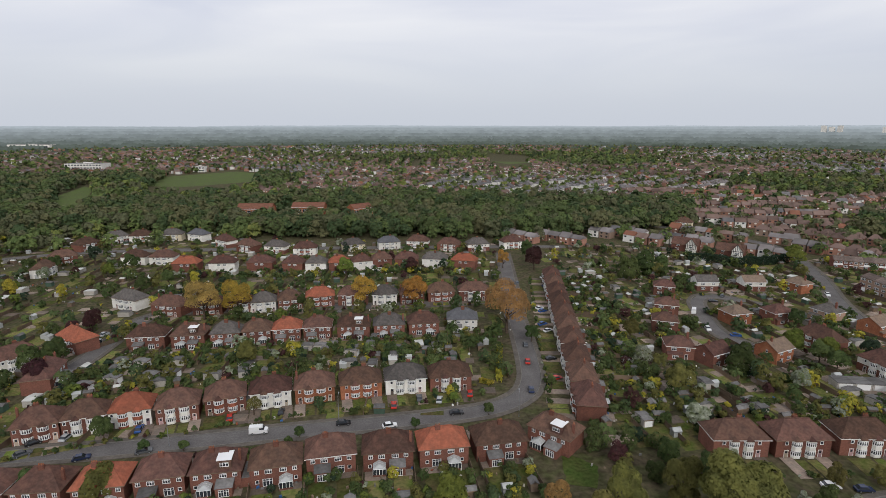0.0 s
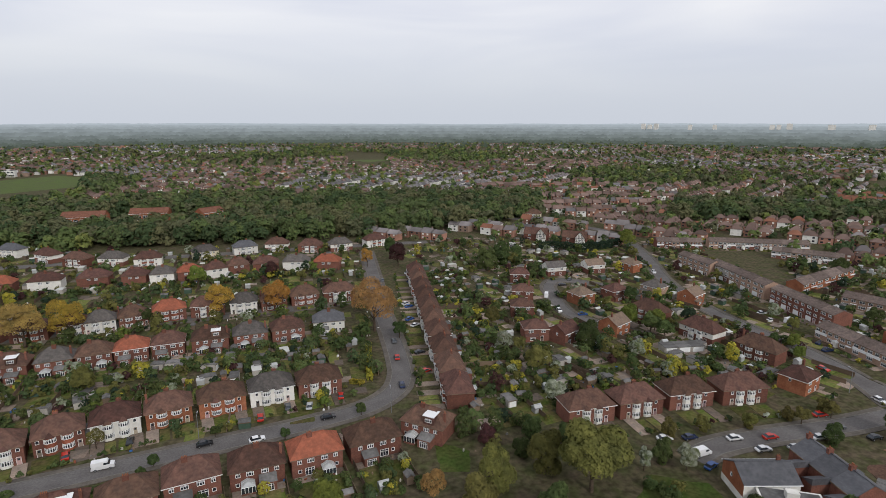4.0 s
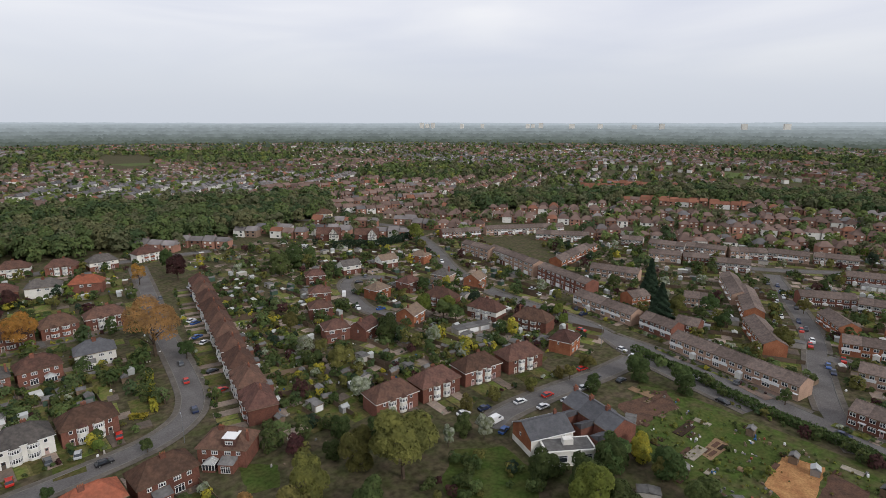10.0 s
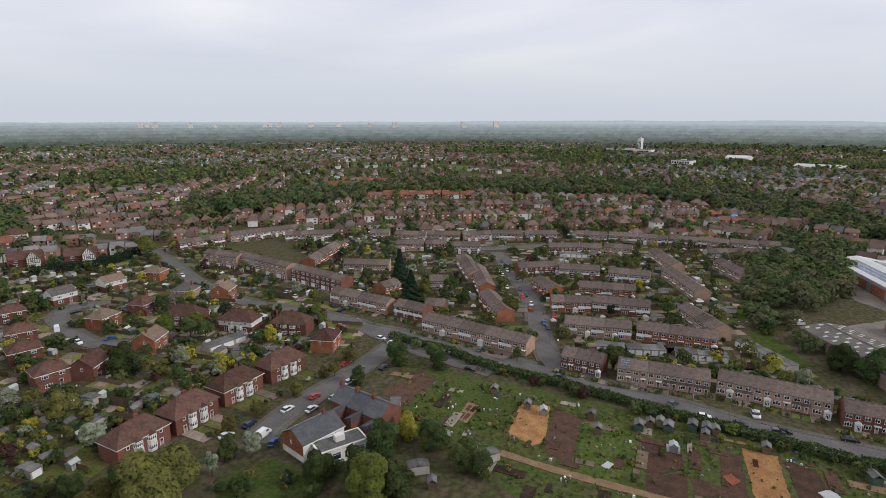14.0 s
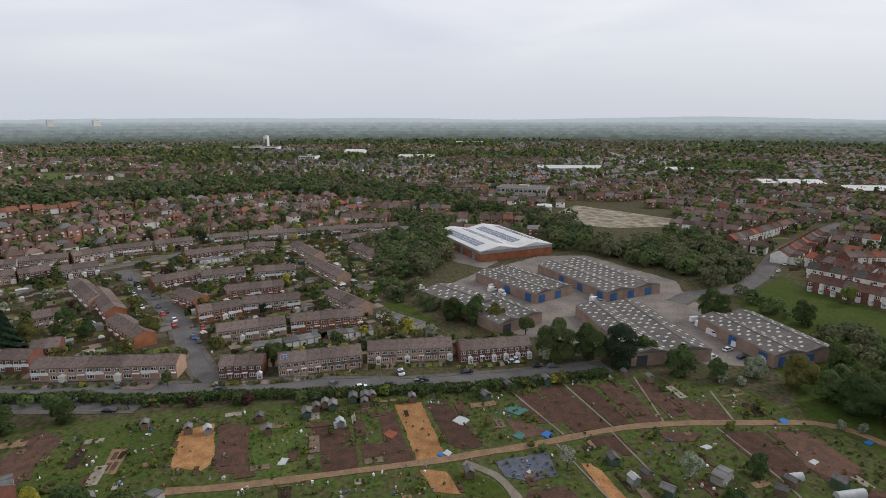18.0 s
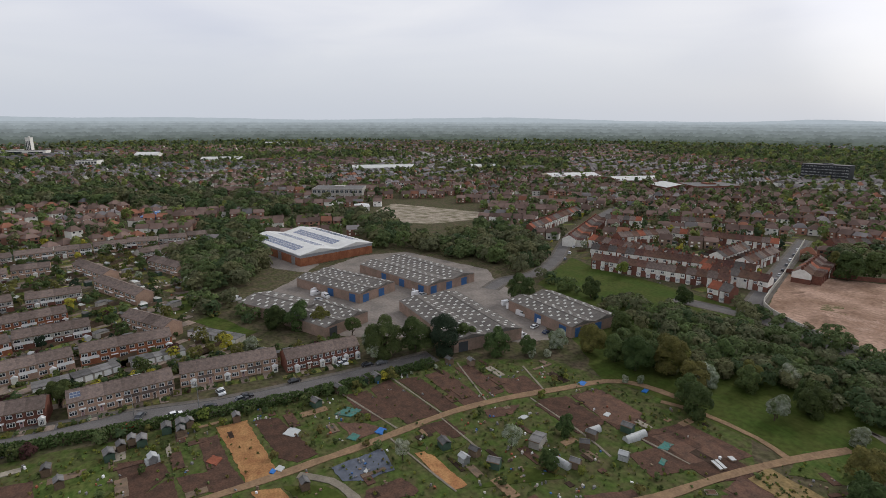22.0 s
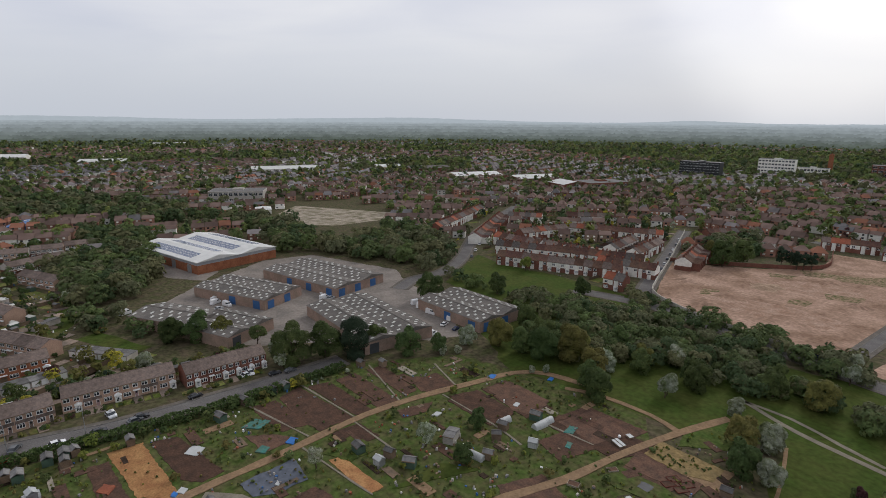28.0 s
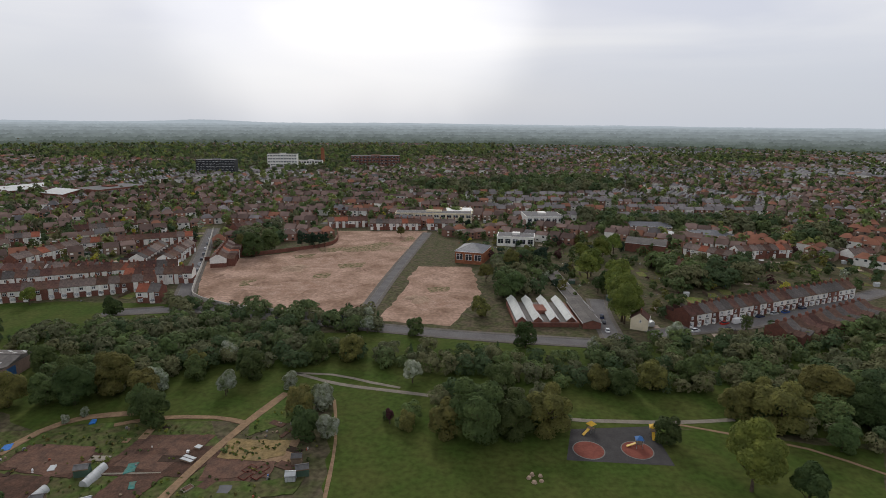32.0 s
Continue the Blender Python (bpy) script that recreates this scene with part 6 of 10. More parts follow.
house("semi", 48.2, 380.4, 18, "white", "tile", 22, w=15.0)
garden(48.2, 380.4, 18, 12.8, 8.4, 14, 5)
# old houses among trees
house("semi", -230.5, 307.2, 105, "white", "tile", 20, w=15.0)
garden(-230.5, 307.2, 105, 12.8, 8.4, 10, 4)
house("semi", -237.6, 334.6, 35, "brick", "tile", 21, w=15.0)
garden(-237.6, 334.6, 35, 12.8, 8.4, 10, 4)
house("semi", -191.8, 334.6, 0, "white", "tile", 23, w=15.0)
garden(-191.8, 334.6, 0, 12.8, 8.4, 10, 4)
house("semi", -174.2, 334.6, 0, "white", "tile", 20, w=15.0)
garden(-174.2, 334.6, 0, 12.8, 8.4, 10, 4)
# houses by the side road
house("semi", -153.5, 183.3, 57, "white", "tile", 0, w=15.0)
garden(-153.5, 183.3, 57, 12.8, 8.4, 18, 7)
house("semi", -142.0, 201.2, -33, "brick", "red", 1, w=15.0)
garden(-142.0, 201.2, -33, 12.8, 8.4, 18, 7)
house("semi", -133.0, 169.9, -74, "brick", "tile", 1, w=15.0)
garden(-133.0, 169.9, -74, 12.8, 8.4, 18, 7)
# street towards the woods, east side
for k in range(10):
    x, y = 44.2 + 15.6 * k / 9, 153.0 + 140.0 * k / 9
    house("semi", x, y, -96, ("brick", "brick", "half")[k % 3], "tile", (2, 3, 1, 0, 3, 21, 20, 22, 20, 21)[k], w=13.2)
    garden(x, y, -96, 12.8, 8.4, 18, 8)
# corner house
house("semi", 30.7, 135.3, 140, "brick", "tile", 4, w=12.5)
# bay-fronted pairs above the lane
house("semi", 77.8, 132.8, 0, "brick", "tile", 0, w=14.5)
garden(77.8, 132.8, 0, 12.8, 8.4, 18, 9)
house("semi", 94.0, 132.8, 1, "brick", "tile", 3, w=14.5)
garden(94.0, 132.8, 1, 12.8, 8.4, 18, 9)
house("semi", 111.8, 133.3, -2, "brick", "tile", 0, w=15.0)
garden(111.8, 133.3, -2, 12.8, 8.4, 18, 9)
house("semi", 129.9, 131.4, -6, "brick", "tile", 3, w=15.0)
garden(129.9, 131.4, -6, 12.8, 8.4, 18, 9)
# pairs on the long street
house("semi", 147.4, 201.4, -76, "brick", "tile", 1, w=15.0)
garden(147.4, 201.4, -76, 12.8, 8.4, 18, 6)
house("semi", 153.5, 176.3, -74, "half", "tile", 3, w=15.0)
garden(153.5, 176.3, -74, 12.8, 8.4, 18, 6)
house("semi", 161.1, 154.8, -71, "brick", "tile", 1, w=15.0)
garden(161.1, 154.8, -71, 12.8, 8.4, 18, 6)
# corner villa
house("villa", 154.6, 131.9, 20, "orange", "tile", 0)
garden(154.6, 131.9, 20, 9.0, 8.4, 10, 6)
# white-fronted houses of the cul-de-sac
house("villa", 138.2, 280.0, -1, "half", "grey", 0, w=11.0, hip=False)
garden(138.2, 280.0, -1, 12.8, 8.4, 10, 8)
house("villa", 162.6, 279.5, -1, "half", "buff", 0, w=11.0, hip=False)
garden(162.6, 279.5, -1, 12.8, 8.4, 10, 8)
# cul-de-sac
house("villa", 185.2, 276.0, -68, "orange", "buff", 0)
garden(185.2, 276.0, -68, 9.0, 8.4, 10, 5)
house("villa", 170.6, 232.1, -68, "brown", "grey", 1)
garden(170.6, 232.1, -68, 9.0, 8.4, 10, 5)
# cul-de-sac, west side
house("villa", 113.5, 271.5, -19, "brick", "tile", 0)
garden(113.5, 271.5, -19, 9.0, 8.4, 12, 6)
house("villa", 103.2, 242.1, -21, "brick", "tile", 1)
garden(103.2, 242.1, -21, 9.0, 8.4, 12, 6)
house("villa", 94.1, 221.2, -17, "brick", "tile", 0)
garden(94.1, 221.2, -17, 9.0, 8.4, 12, 6)
house("villa", 88.7, 194.3, -11, "brick", "tile", 1)
garden(88.7, 194.3, -11, 9.0, 8.4, 12, 6)
# cul-de-sac, middle
house("villa", 128.7, 230.4, 14, "orange", "buff", 0)
garden(128.7, 230.4, 14, 9.0, 8.4, 8, 5)
house("villa", 147.8, 231.8, 14, "brick", "tile", 1)
garden(147.8, 231.8, 14, 9.0, 8.4, 8, 5)
# cul-de-sac gable house
house("villa", 180.0, 216.7, 25, "orange", "buff", 1, hip=False)
garden(180.0, 216.7, 25, 9.0, 8.4, 8, 5)
# cul-de-sac, south side
house("villa", 98.6, 188.3, -153, "brick", "tile", 1, hip=False)
garden(98.6, 188.3, -153, 9.0, 8.4, 10, 5)
house("villa", 122.9, 191.1, -153, "orange", "buff", 0, hip=False)
garden(122.9, 191.1, -153, 9.0, 8.4, 10, 5)
# timbered house with two gabled wings
timbered_house(188.9, 352.1, -38)
timbered_house(167.6, 371.1, -38)
# houses by the belt of trees
house("semi", 159.4, 474.1, 17, "cream", "tile", 20, w=15.0)
house("semi", 182.2, 477.1, -10, "brick", "tile", 21, w=15.0)
house("semi", 202.4, 458.3, -33, "cream", "tile", 20, w=15.0)
terrace("terrace", 238.0, 327.4, 266.7, 316.8, 6, ("brick", "brown",), ("est",), (10, 11, 12), 0)
garden(240.4, 326.5, -20, 10.0, 8.2, 10, 5, 0.8, 0.5)
garden(250.0, 323.0, -20, 10.0, 8.2, 10, 5, 0.8, 0.5)
garden(259.5, 319.4, -20, 10.0, 8.2, 10, 5, 0.8, 0.5)
terrace("terrace", 273.4, 318.3, 331.6, 291.8, 11, ("brown", "pebble",), ("est",), (10, 11, 12), 0)
garden(276.0, 317.1, -24, 11.4, 8.2, 10, 5, 0.8, 0.5)
garden(286.6, 312.3, -24, 11.4, 8.2, 10, 5, 0.8, 0.5)
garden(297.2, 307.5, -24, 11.4, 8.2, 10, 5, 0.8, 0.5)
garden(307.8, 302.6, -24, 11.4, 8.2, 10, 5, 0.8, 0.5)
garden(318.4, 297.8, -24, 11.4, 8.2, 10, 5, 0.8, 0.5)
garden(329.0, 293.0, -24, 11.4, 8.2, 10, 5, 0.8, 0.5)
terrace("town", 224.0, 279.6, 224.8, 252.9, 3, ("brown",), ("est",), (0, 1), 0)
terrace("town", 229.0, 257.8, 222.0, 210.6, 5, ("brown", "pebble",), ("est",), (0, 1), 0)
garden(228.3, 253.1, -98, 18.9, 8.2, 10, 5, 0.8, 0.5)
garden(225.5, 234.2, -98, 18.9, 8.2, 10, 5, 0.8, 0.5)
garden(222.7, 215.3, -98, 18.9, 8.2, 10, 5, 0.8, 0.5)
terrace("town", 221.4, 206.7, 215.4, 168.1, 5, ("brick",), ("est",), (0,), 0)
garden(220.8, 202.8, -99, 15.4, 8.2, 10, 5, 0.8, 0.5)
garden(218.4, 187.4, -99, 15.4, 8.2, 10, 5, 0.8, 0.5)
garden(216.0, 172.0, -99, 15.4, 8.2, 10, 5, 0.8, 0.5)
terrace("terrace", 203.1, 165.6, 200.2, 131.4, 6, ("brown",), ("est",), (10, 11, 12), 0)
garden(202.9, 162.8, -95, 11.2, 8.2, 10, 5, 0.8, 0.5)
garden(201.9, 151.3, -95, 11.2, 8.2, 10, 5, 0.8, 0.5)
garden(200.9, 139.9, -95, 11.2, 8.2, 10, 5, 0.8, 0.5)
terrace("terrace", 201.0, 128.0, 199.6, 112.3, 3, ("brick",), ("est",), (10, 11), 0)
garden(200.8, 125.4, -95, 10.3, 8.2, 10, 5, 0.8, 0.5)
garden(199.8, 114.9, -95, 10.3, 8.2, 10, 5, 0.8, 0.5)
terrace("terrace", 191.5, 107.8, 186.7, 60.7, 8, ("brown",), ("est",), (10, 11, 12), 0)
garden(191.2, 104.9, -96, 11.6, 8.2, 10, 5, 0.8, 0.5)
garden(190.0, 93.1, -96, 11.6, 8.2, 10, 5, 0.8, 0.5)
garden(188.8, 81.3, -96, 11.6, 8.2, 10, 5, 0.8, 0.5)
garden(187.6, 69.5, -96, 11.6, 8.2, 10, 5, 0.8, 0.5)
terrace("terrace", 234.5, 99.2, 211.7, 80.6, 4, ("orange",), ("est",), (10,), 0)
terrace("terrace", 275.9, 122.9, 243.3, 102.9, 5, ("orange",), ("est",), (10,), 0)
terrace("terrace", 294.5, 140.6, 262.2, 117.7, 4, ("brown",), ("est",), (10,), 0)
terrace("terrace", 241.6, 134.8, 246.4, 125.7, 3, ("brown",), ("est",), (10, 12), 0)
garden(242.4, 133.3, -62, 6.7, 8.2, 10, 5, 0.8, 0.5)
garden(245.6, 127.2, -62, 6.7, 8.2, 10, 5, 0.8, 0.5)
terrace("terrace", 207.9, 117.6, 210.0, 108.5, 2, ("brick",), ("est",), (10, 12), 0)
garden(208.4, 115.3, -77, 9.1, 8.2, 10, 5, 0.8, 0.5)
terrace("terrace", 249.1, 195.6, 259.2, 170.8, 4, ("brown",), ("est",), (10, 12), 0)
garden(250.4, 192.5, -68, 13.2, 8.2, 8, 5, 0.8, 0.5)
garden(255.4, 180.1, -68, 13.2, 8.2, 8, 5, 0.8, 0.5)
terrace("terrace", 242.2, 217.2, 297.3, 235.1, 4, ("orange",), ("est",), (10,), 0)
terrace("terrace", 218.2, 150.1, 228.8, 147.5, 2, ("orange",), ("est",), (10,), 0)
terrace("terrace", 306.9, 197.4, 317.5, 181.5, 3, ("brown",), ("est",), (10, 12), 0)
terrace("terrace", 316.3, 179.9, 324.8, 167.9, 3, ("brick",), ("est",), (10, 12), 0)
terrace("terrace", 320.1, 161.3, 329.0, 144.7, 3, ("pebble",), ("est",), (10, 12), 0)
terrace("terrace", 294.0, 283.7, 319.3, 254.8, 7, ("pebble", "brown",), ("est",), (12, 13, 14), 0)
terrace("terrace", 330.2, 234.5, 337.1, 221.6, 3, ("pebble", "brown",), ("est",), (12, 13, 14), 0)
terrace("terrace", 335.4, 215.5, 342.5, 193.3, 4, ("pebble", "brown",), ("est",), (12, 13, 14), 0)
terrace("terrace", 346.2, 195.4, 354.1, 171.6, 4, ("pebble", "brown",), ("est",), (12, 13, 14), 0)
terrace("terrace", 354.7, 170.5, 368.4, 154.0, 4, ("pebble", "brown",), ("est",), (12, 13, 14), 0)
terrace("terrace", 370.8, 154.1, 379.6, 133.1, 4, ("pebble", "brown",), ("est",), (12, 13, 14), 0)
terrace("terrace", 382.6, 132.0, 391.4, 111.0, 4, ("pebble", "brown",), ("est",), (12, 13, 14), 0)
terrace("terrace", 398.3, 98.2, 402.6, 76.6, 4, ("pebble", "brown",), ("est",), (12, 13, 14), 0)
terrace("terrace", 405.3, 76.0, 408.5, 56.7, 3, ("pebble", "brown",), ("est",), (12, 13, 14), 0)
terrace("terrace", 408.9, 56.0, 410.2, 36.4, 3, ("pebble", "brown",), ("est",), (12, 13, 14), 0)
terrace("terrace", 412.8, 35.9, 414.0, 17.0, 3, ("pebble", "brown",), ("est",), (12, 13, 14), 0)
terrace("terrace", 418.6, 16.6, 415.6, -1.9, 3, ("pebble", "brown",), ("est",), (12, 13, 14), 0)
terrace("terrace", 420.1, -2.5, 418.8, -19.5, 3, ("pebble", "brown",), ("est",), (12, 13, 14), 0)
terrace("terrace", 423.3, -20.2, 423.0, -38.5, 3, ("pebble", "brown",), ("est",), (12, 13, 14), 0)
terrace("terrace", 346.9, 103.7, 356.6, 85.6, 4, ("brick",), ("est",), (12, 13, 14), 0)
garden(348.1, 101.4, -62, 10.1, 8.2, 9, 4, 0.8, 0.5)
garden(353.0, 92.4, -62, 10.1, 8.2, 9, 4, 0.8, 0.5)
terrace("terrace", 357.0, 84.9, 360.2, 71.6, 2, ("brick", "brown",), ("est",), (12, 13, 14), 0)
garden(357.8, 81.6, -76, 13.5, 8.2, 9, 4, 0.8, 0.5)
terrace("terrace", 364.6, 70.7, 366.3, 53.0, 3, ("brown",), ("est",), (12, 13, 14), 0)
garden(364.9, 67.8, -85, 11.7, 8.2, 9, 4, 0.8, 0.5)
garden(366.0, 56.0, -85, 11.7, 8.2, 9, 4, 0.8, 0.5)
terrace("terrace", 287.7, 103.6, 302.1, 84.8, 4, ("brick",), ("est",), (12, 13, 14), 0)
garden(289.5, 101.2, -53, 11.6, 8.2, 9, 4, 0.8, 0.5)
garden(296.7, 91.8, -53, 11.6, 8.2, 9, 4, 0.8, 0.5)
terrace("terrace", 297.8, 81.9, 303.5, 60.5, 4, ("pebble",), ("est",), (12, 13, 14), 0)
garden(298.5, 79.2, -75, 10.9, 8.2, 9, 4, 0.8, 0.5)
garden(301.4, 68.5, -75, 10.9, 8.2, 9, 4, 0.8, 0.5)
terrace("terrace", 302.1, 55.3, 304.3, 33.7, 4, ("pebble",), ("est",), (12, 13, 14), 0)
garden(302.4, 52.6, -84, 10.7, 8.2, 9, 4, 0.8, 0.5)
garden(303.5, 41.8, -84, 10.7, 8.2, 9, 4, 0.8, 0.5)
terrace("terrace", 267.9, 63.2, 274.1, 36.9, 5, ("orange",), ("est",), (12, 13, 14), 0)
garden(268.5, 60.6, -77, 10.6, 8.2, 9, 4, 0.8, 0.5)
garden(271.0, 50.0, -77, 10.6, 8.2, 9, 4, 0.8, 0.5)
garden(273.5, 39.5, -77, 10.6, 8.2, 9, 4, 0.8, 0.5)
terrace("terrace", 238.6, 68.9, 245.5, 52.3, 3, ("orange",), ("est",), (10, 11, 12), 0)
garden(239.8, 66.1, -67, 11.8, 8.2, 9, 4, 0.8, 0.5)
garden(244.3, 55.1, -67, 11.8, 8.2, 9, 4, 0.8, 0.5)
terrace("terrace", 247.8, 51.5, 251.6, 26.8, 4, ("pebble",), ("est",), (10, 11, 12), 0)
garden(248.3, 48.4, -81, 12.3, 8.2, 9, 4, 0.8, 0.5)
garden(250.2, 36.1, -81, 12.3, 8.2, 9, 4, 0.8, 0.5)
terrace("terrace", 214.6, 55.6, 220.6, 30.0, 5, ("pebble", "brown",), ("est",), (10, 11, 12), 0)
garden(215.2, 53.0, -77, 10.3, 8.2, 9, 4, 0.8, 0.5)
garden(217.6, 42.8, -77, 10.3, 8.2, 9, 4, 0.8, 0.5)
garden(220.0, 32.6, -77, 10.3, 8.2, 9, 4, 0.8, 0.5)
terrace("terrace", 221.7, 28.0, 224.8, -1.3, 5, ("orange",), ("est",), (10, 11, 12), 0)
garden(222.0, 25.1, -84, 11.6, 8.2, 9, 4, 0.8, 0.5)
garden(223.2, 13.3, -84, 11.6, 8.2, 9, 4, 0.8, 0.5)
garden(224.5, 1.6, -84, 11.6, 8.2, 9, 4, 0.8, 0.5)
terrace("terrace", 256.5, 12.5, 233.0, -2.7, 4, ("brown",), ("est",), (10,), 0)
terrace("terrace", 366.2, 39.2, 330.8, 22.6, 3, ("brown",), ("est",), (10,), 0)
terrace("terrace", 321.8, 26.2, 283.5, 7.0, 4, ("brown",), ("est",), (10,), 0)
terrace("terrace", 378.0, 10.3, 393.2, -18.2, 5, ("pebble",), ("est",), (10,), 0)
terrace("terrace", 355.7, 1.7, 329.0, -12.7, 4, ("brown",), ("est",), (10,), 0)
terrace("terrace", 268.6, 84.1, 254.8, 71.0, 3, ("orange",), ("est",), (10,), 0)
terrace("terrace", 183.2, 46.8, 182.5, 32.4, 3, ("brick",), ("est",), (0, 1), 0)
garden(183.1, 44.4, -93, 9.4, 8.2, 10, 5, 0.8, 0.5)
garden(182.6, 34.8, -93, 9.4, 8.2, 10, 5, 0.8, 0.5)
terrace("terrace", 182.2, 28.0, 185.3, -0.2, 6, ("brown",), ("est",), (0, 4, 1, 2), 0)
garden(182.5, 25.6, -84, 9.3, 8.2, 10, 5, 0.8, 0.5)
garden(183.5, 16.2, -84, 9.3, 8.2, 10, 5, 0.8, 0.5)
garden(184.5, 6.9, -84, 9.3, 8.2, 10, 5, 0.8, 0.5)
terrace("terrace", 187.9, -2.5, 186.6, -33.2, 6, ("brown",), ("est", "est", "est", "buff",), (0, 1, 2), 0)
garden(187.8, -5.1, -92, 10.0, 8.2, 10, 5, 0.8, 0.5)
garden(187.4, -15.3, -92, 10.0, 8.2, 10, 5, 0.8, 0.5)
garden(186.9, -25.5, -92, 10.0, 8.2, 10, 5, 0.8, 0.5)
terrace("terrace", 182.8, -35.0, 183.8, -61.6, 6, ("brick",), ("est",), (0, 1), 0)
garden(182.9, -37.2, -88, 8.7, 8.2, 10, 5, 0.8, 0.5)
garden(183.2, -46.1, -88, 8.7, 8.2, 10, 5, 0.8, 0.5)
garden(183.6, -55.0, -88, 8.7, 8.2, 10, 5, 0.8, 0.5)
terrace("old", 237.0, -228.5, 171.0, -259.5, 14, ("brick", "brick", "half"), ("tile", "tile", "est"), (0, 1, 2, 11), 0, d=7.5)
terrace("old", 258.1, -247.0, 176.0, -289.5, 17, ("half", "white", "half", "brick"), ("tile", "tile", "grey"), (0, 1, 2, 10), 0, d=7.5)
terrace("old", 225.9, -276.7, 192.1, -277.8, 7, ("white", "brick", "brick", "half", "half",), ("tile", "tile", "est", "grey", "tile", "est", "red",), (10, 11, 12, 13), 0)
terrace("old", 191.7, -266.3, 159.1, -275.5, 7, ("white", "brick", "brick", "half", "half",), ("tile", "tile", "est", "grey", "tile", "est", "red",), (10, 11, 12, 13), 0)
terrace("old", 167.2, -240.6, 156.5, -242.4, 2, ("white", "brick", "brick", "half", "half",), ("tile", "tile", "est", "grey", "tile", "est", "red",), (0, 1, 2, 3), 0)
terrace("old", 277.0, -287.4, 271.0, -330.6, 8, ("white", "brick", "brick", "half", "half",), ("tile", "tile", "est", "grey", "tile", "est", "red",), (10, 11, 12, 13), 0)
terrace("old", 270.0, -336.1, 210.9, -368.3, 13, ("white", "brick", "brick", "half", "half",), ("tile", "tile", "est", "grey", "tile", "est", "red",), (10, 11, 12, 13), 0)
terrace("old", 279.0, -266.6, 240.5, -271.3, 7, ("white", "brick", "brick", "half", "half",), ("tile", "tile", "est", "grey", "tile", "est", "red",), (10, 11, 12, 13), 0)
terrace("old", 331.1, -250.7, 383.3, -343.4, 20, ("white", "brick", "brick", "half", "half",), ("tile", "tile", "est", "grey", "tile", "est", "red",), (10, 11, 12, 13), 0)
terrace("old", 285.3, -250.9, 341.3, -328.9, 18, ("white", "brick", "brick", "half", "half",), ("tile", "tile", "est", "grey", "tile", "est", "red",), (10, 11, 12, 13), 180)
terrace("old", 248.9, -275.0, 223.7, -274.1, 5, ("white", "brick", "brick", "half", "half",), ("tile", "tile", "est", "grey", "tile", "est", "red",), (10, 11, 12, 13), 0)
terrace("old", 206.5, -297.8, 215.9, -337.1, 8, ("white", "brick", "brick", "half", "half",), ("tile", "tile", "est", "grey", "tile", "est", "red",), (10, 11, 12, 13), 0)
terrace("old", 190.2, -298.3, 200.0, -342.8, 9, ("white", "brick", "brick", "half", "half",), ("tile", "tile", "est", "grey", "tile", "est", "red",), (10, 11, 12, 13), 0)
terrace("old", 172.8, -344.2, 159.7, -303.2, 8, ("white", "brick", "brick", "half", "half",), ("tile", "tile", "est", "grey", "tile", "est", "red",), (10, 11, 12, 13), 0)
terrace("old", 195.9, -400.3, 175.2, -440.6, 9, ("white", "brick", "brick", "half", "half",), ("tile", "tile", "est", "grey", "tile", "est", "red",), (10, 11, 12, 13), 0)
terrace("old", 308.5, -375.3, 277.0, -404.3, 8, ("white", "brick", "brick", "half", "half",), ("tile", "tile", "est", "grey", "tile", "est", "red",), (10, 11, 12, 13), 0)
terrace("old", 337.0, -334.9, 313.8, -352.3, 6, ("white", "brick", "brick", "half", "half",), ("tile", "tile", "est", "grey", "tile", "est", "red",), (10, 11, 12, 13), 0)
terrace("old", -84.3, -235.6, -183.8, -289.2, 26, ("half", "half", "half", "white", "brick",), ("tile", "grey",), (1,), 0)
terrace("old", -115.4, -218.9, -171.4, -256.0, 13, ("brick", "half",), ("tile", "grey",), (1, 2), 180)
terrace("old", 133.3, -438.2, 102.5, -448.4, 6, ("brick", "half", "brick",), ("tile", "tile", "est", "grey", "tile", "est", "red",), (10, 11, 12, 13), 0)
terrace("old", 97.2, -435.1, 56.2, -440.9, 8, ("brick", "half", "brick",), ("tile", "tile", "est", "grey", "tile", "est", "red",), (10, 11, 12, 13), 0)
terrace("old", 51.6, -441.6, 28.7, -444.8, 4, ("brick", "half", "brick",), ("tile", "tile", "est", "grey", "tile", "est", "red",), (10, 11, 12, 13), 0)
terrace("old", -131.6, -373.4, -153.3, -351.0, 6, ("brick", "half", "brick",), ("tile", "tile", "est", "grey", "tile", "est", "red",), (10, 11, 12, 13), 0)
terrace("old", -160.5, -368.3, -199.2, -378.7, 8, ("brick", "half", "brick",), ("tile", "tile", "est", "grey", "tile", "est", "red",), (10, 11, 12, 13), 0)
terrace("old", -110.4, -345.5, -112.3, -310.5, 7, ("brick", "half", "brick",), ("tile", "tile", "est", "grey", "tile", "est", "red",), (10, 11, 12, 13), 0)
terrace("old", -231.1, -369.0, -248.3, -374.6, 3, ("brick", "half", "brick",), ("tile", "tile", "est", "grey", "tile", "est", "red",), (10, 11, 12, 13), 0)
terrace("old", 78.2, -446.2, 56.2, -440.9, 4, ("brick", "half", "brick",), ("tile", "tile", "est", "grey", "tile", "est", "red",), (10, 11, 12, 13), 0)
tree("copper", -106.5, 232.8, 17.7, "round", 1.05)
tree("gold", -93.5, 238.7, 15.3, "round", 1.05)
tree("gold", -37.7, 251.6, 14.2, "round", 1.00)
tree("gold", -13.2, 249.1, 15.3, "round", 1.00)
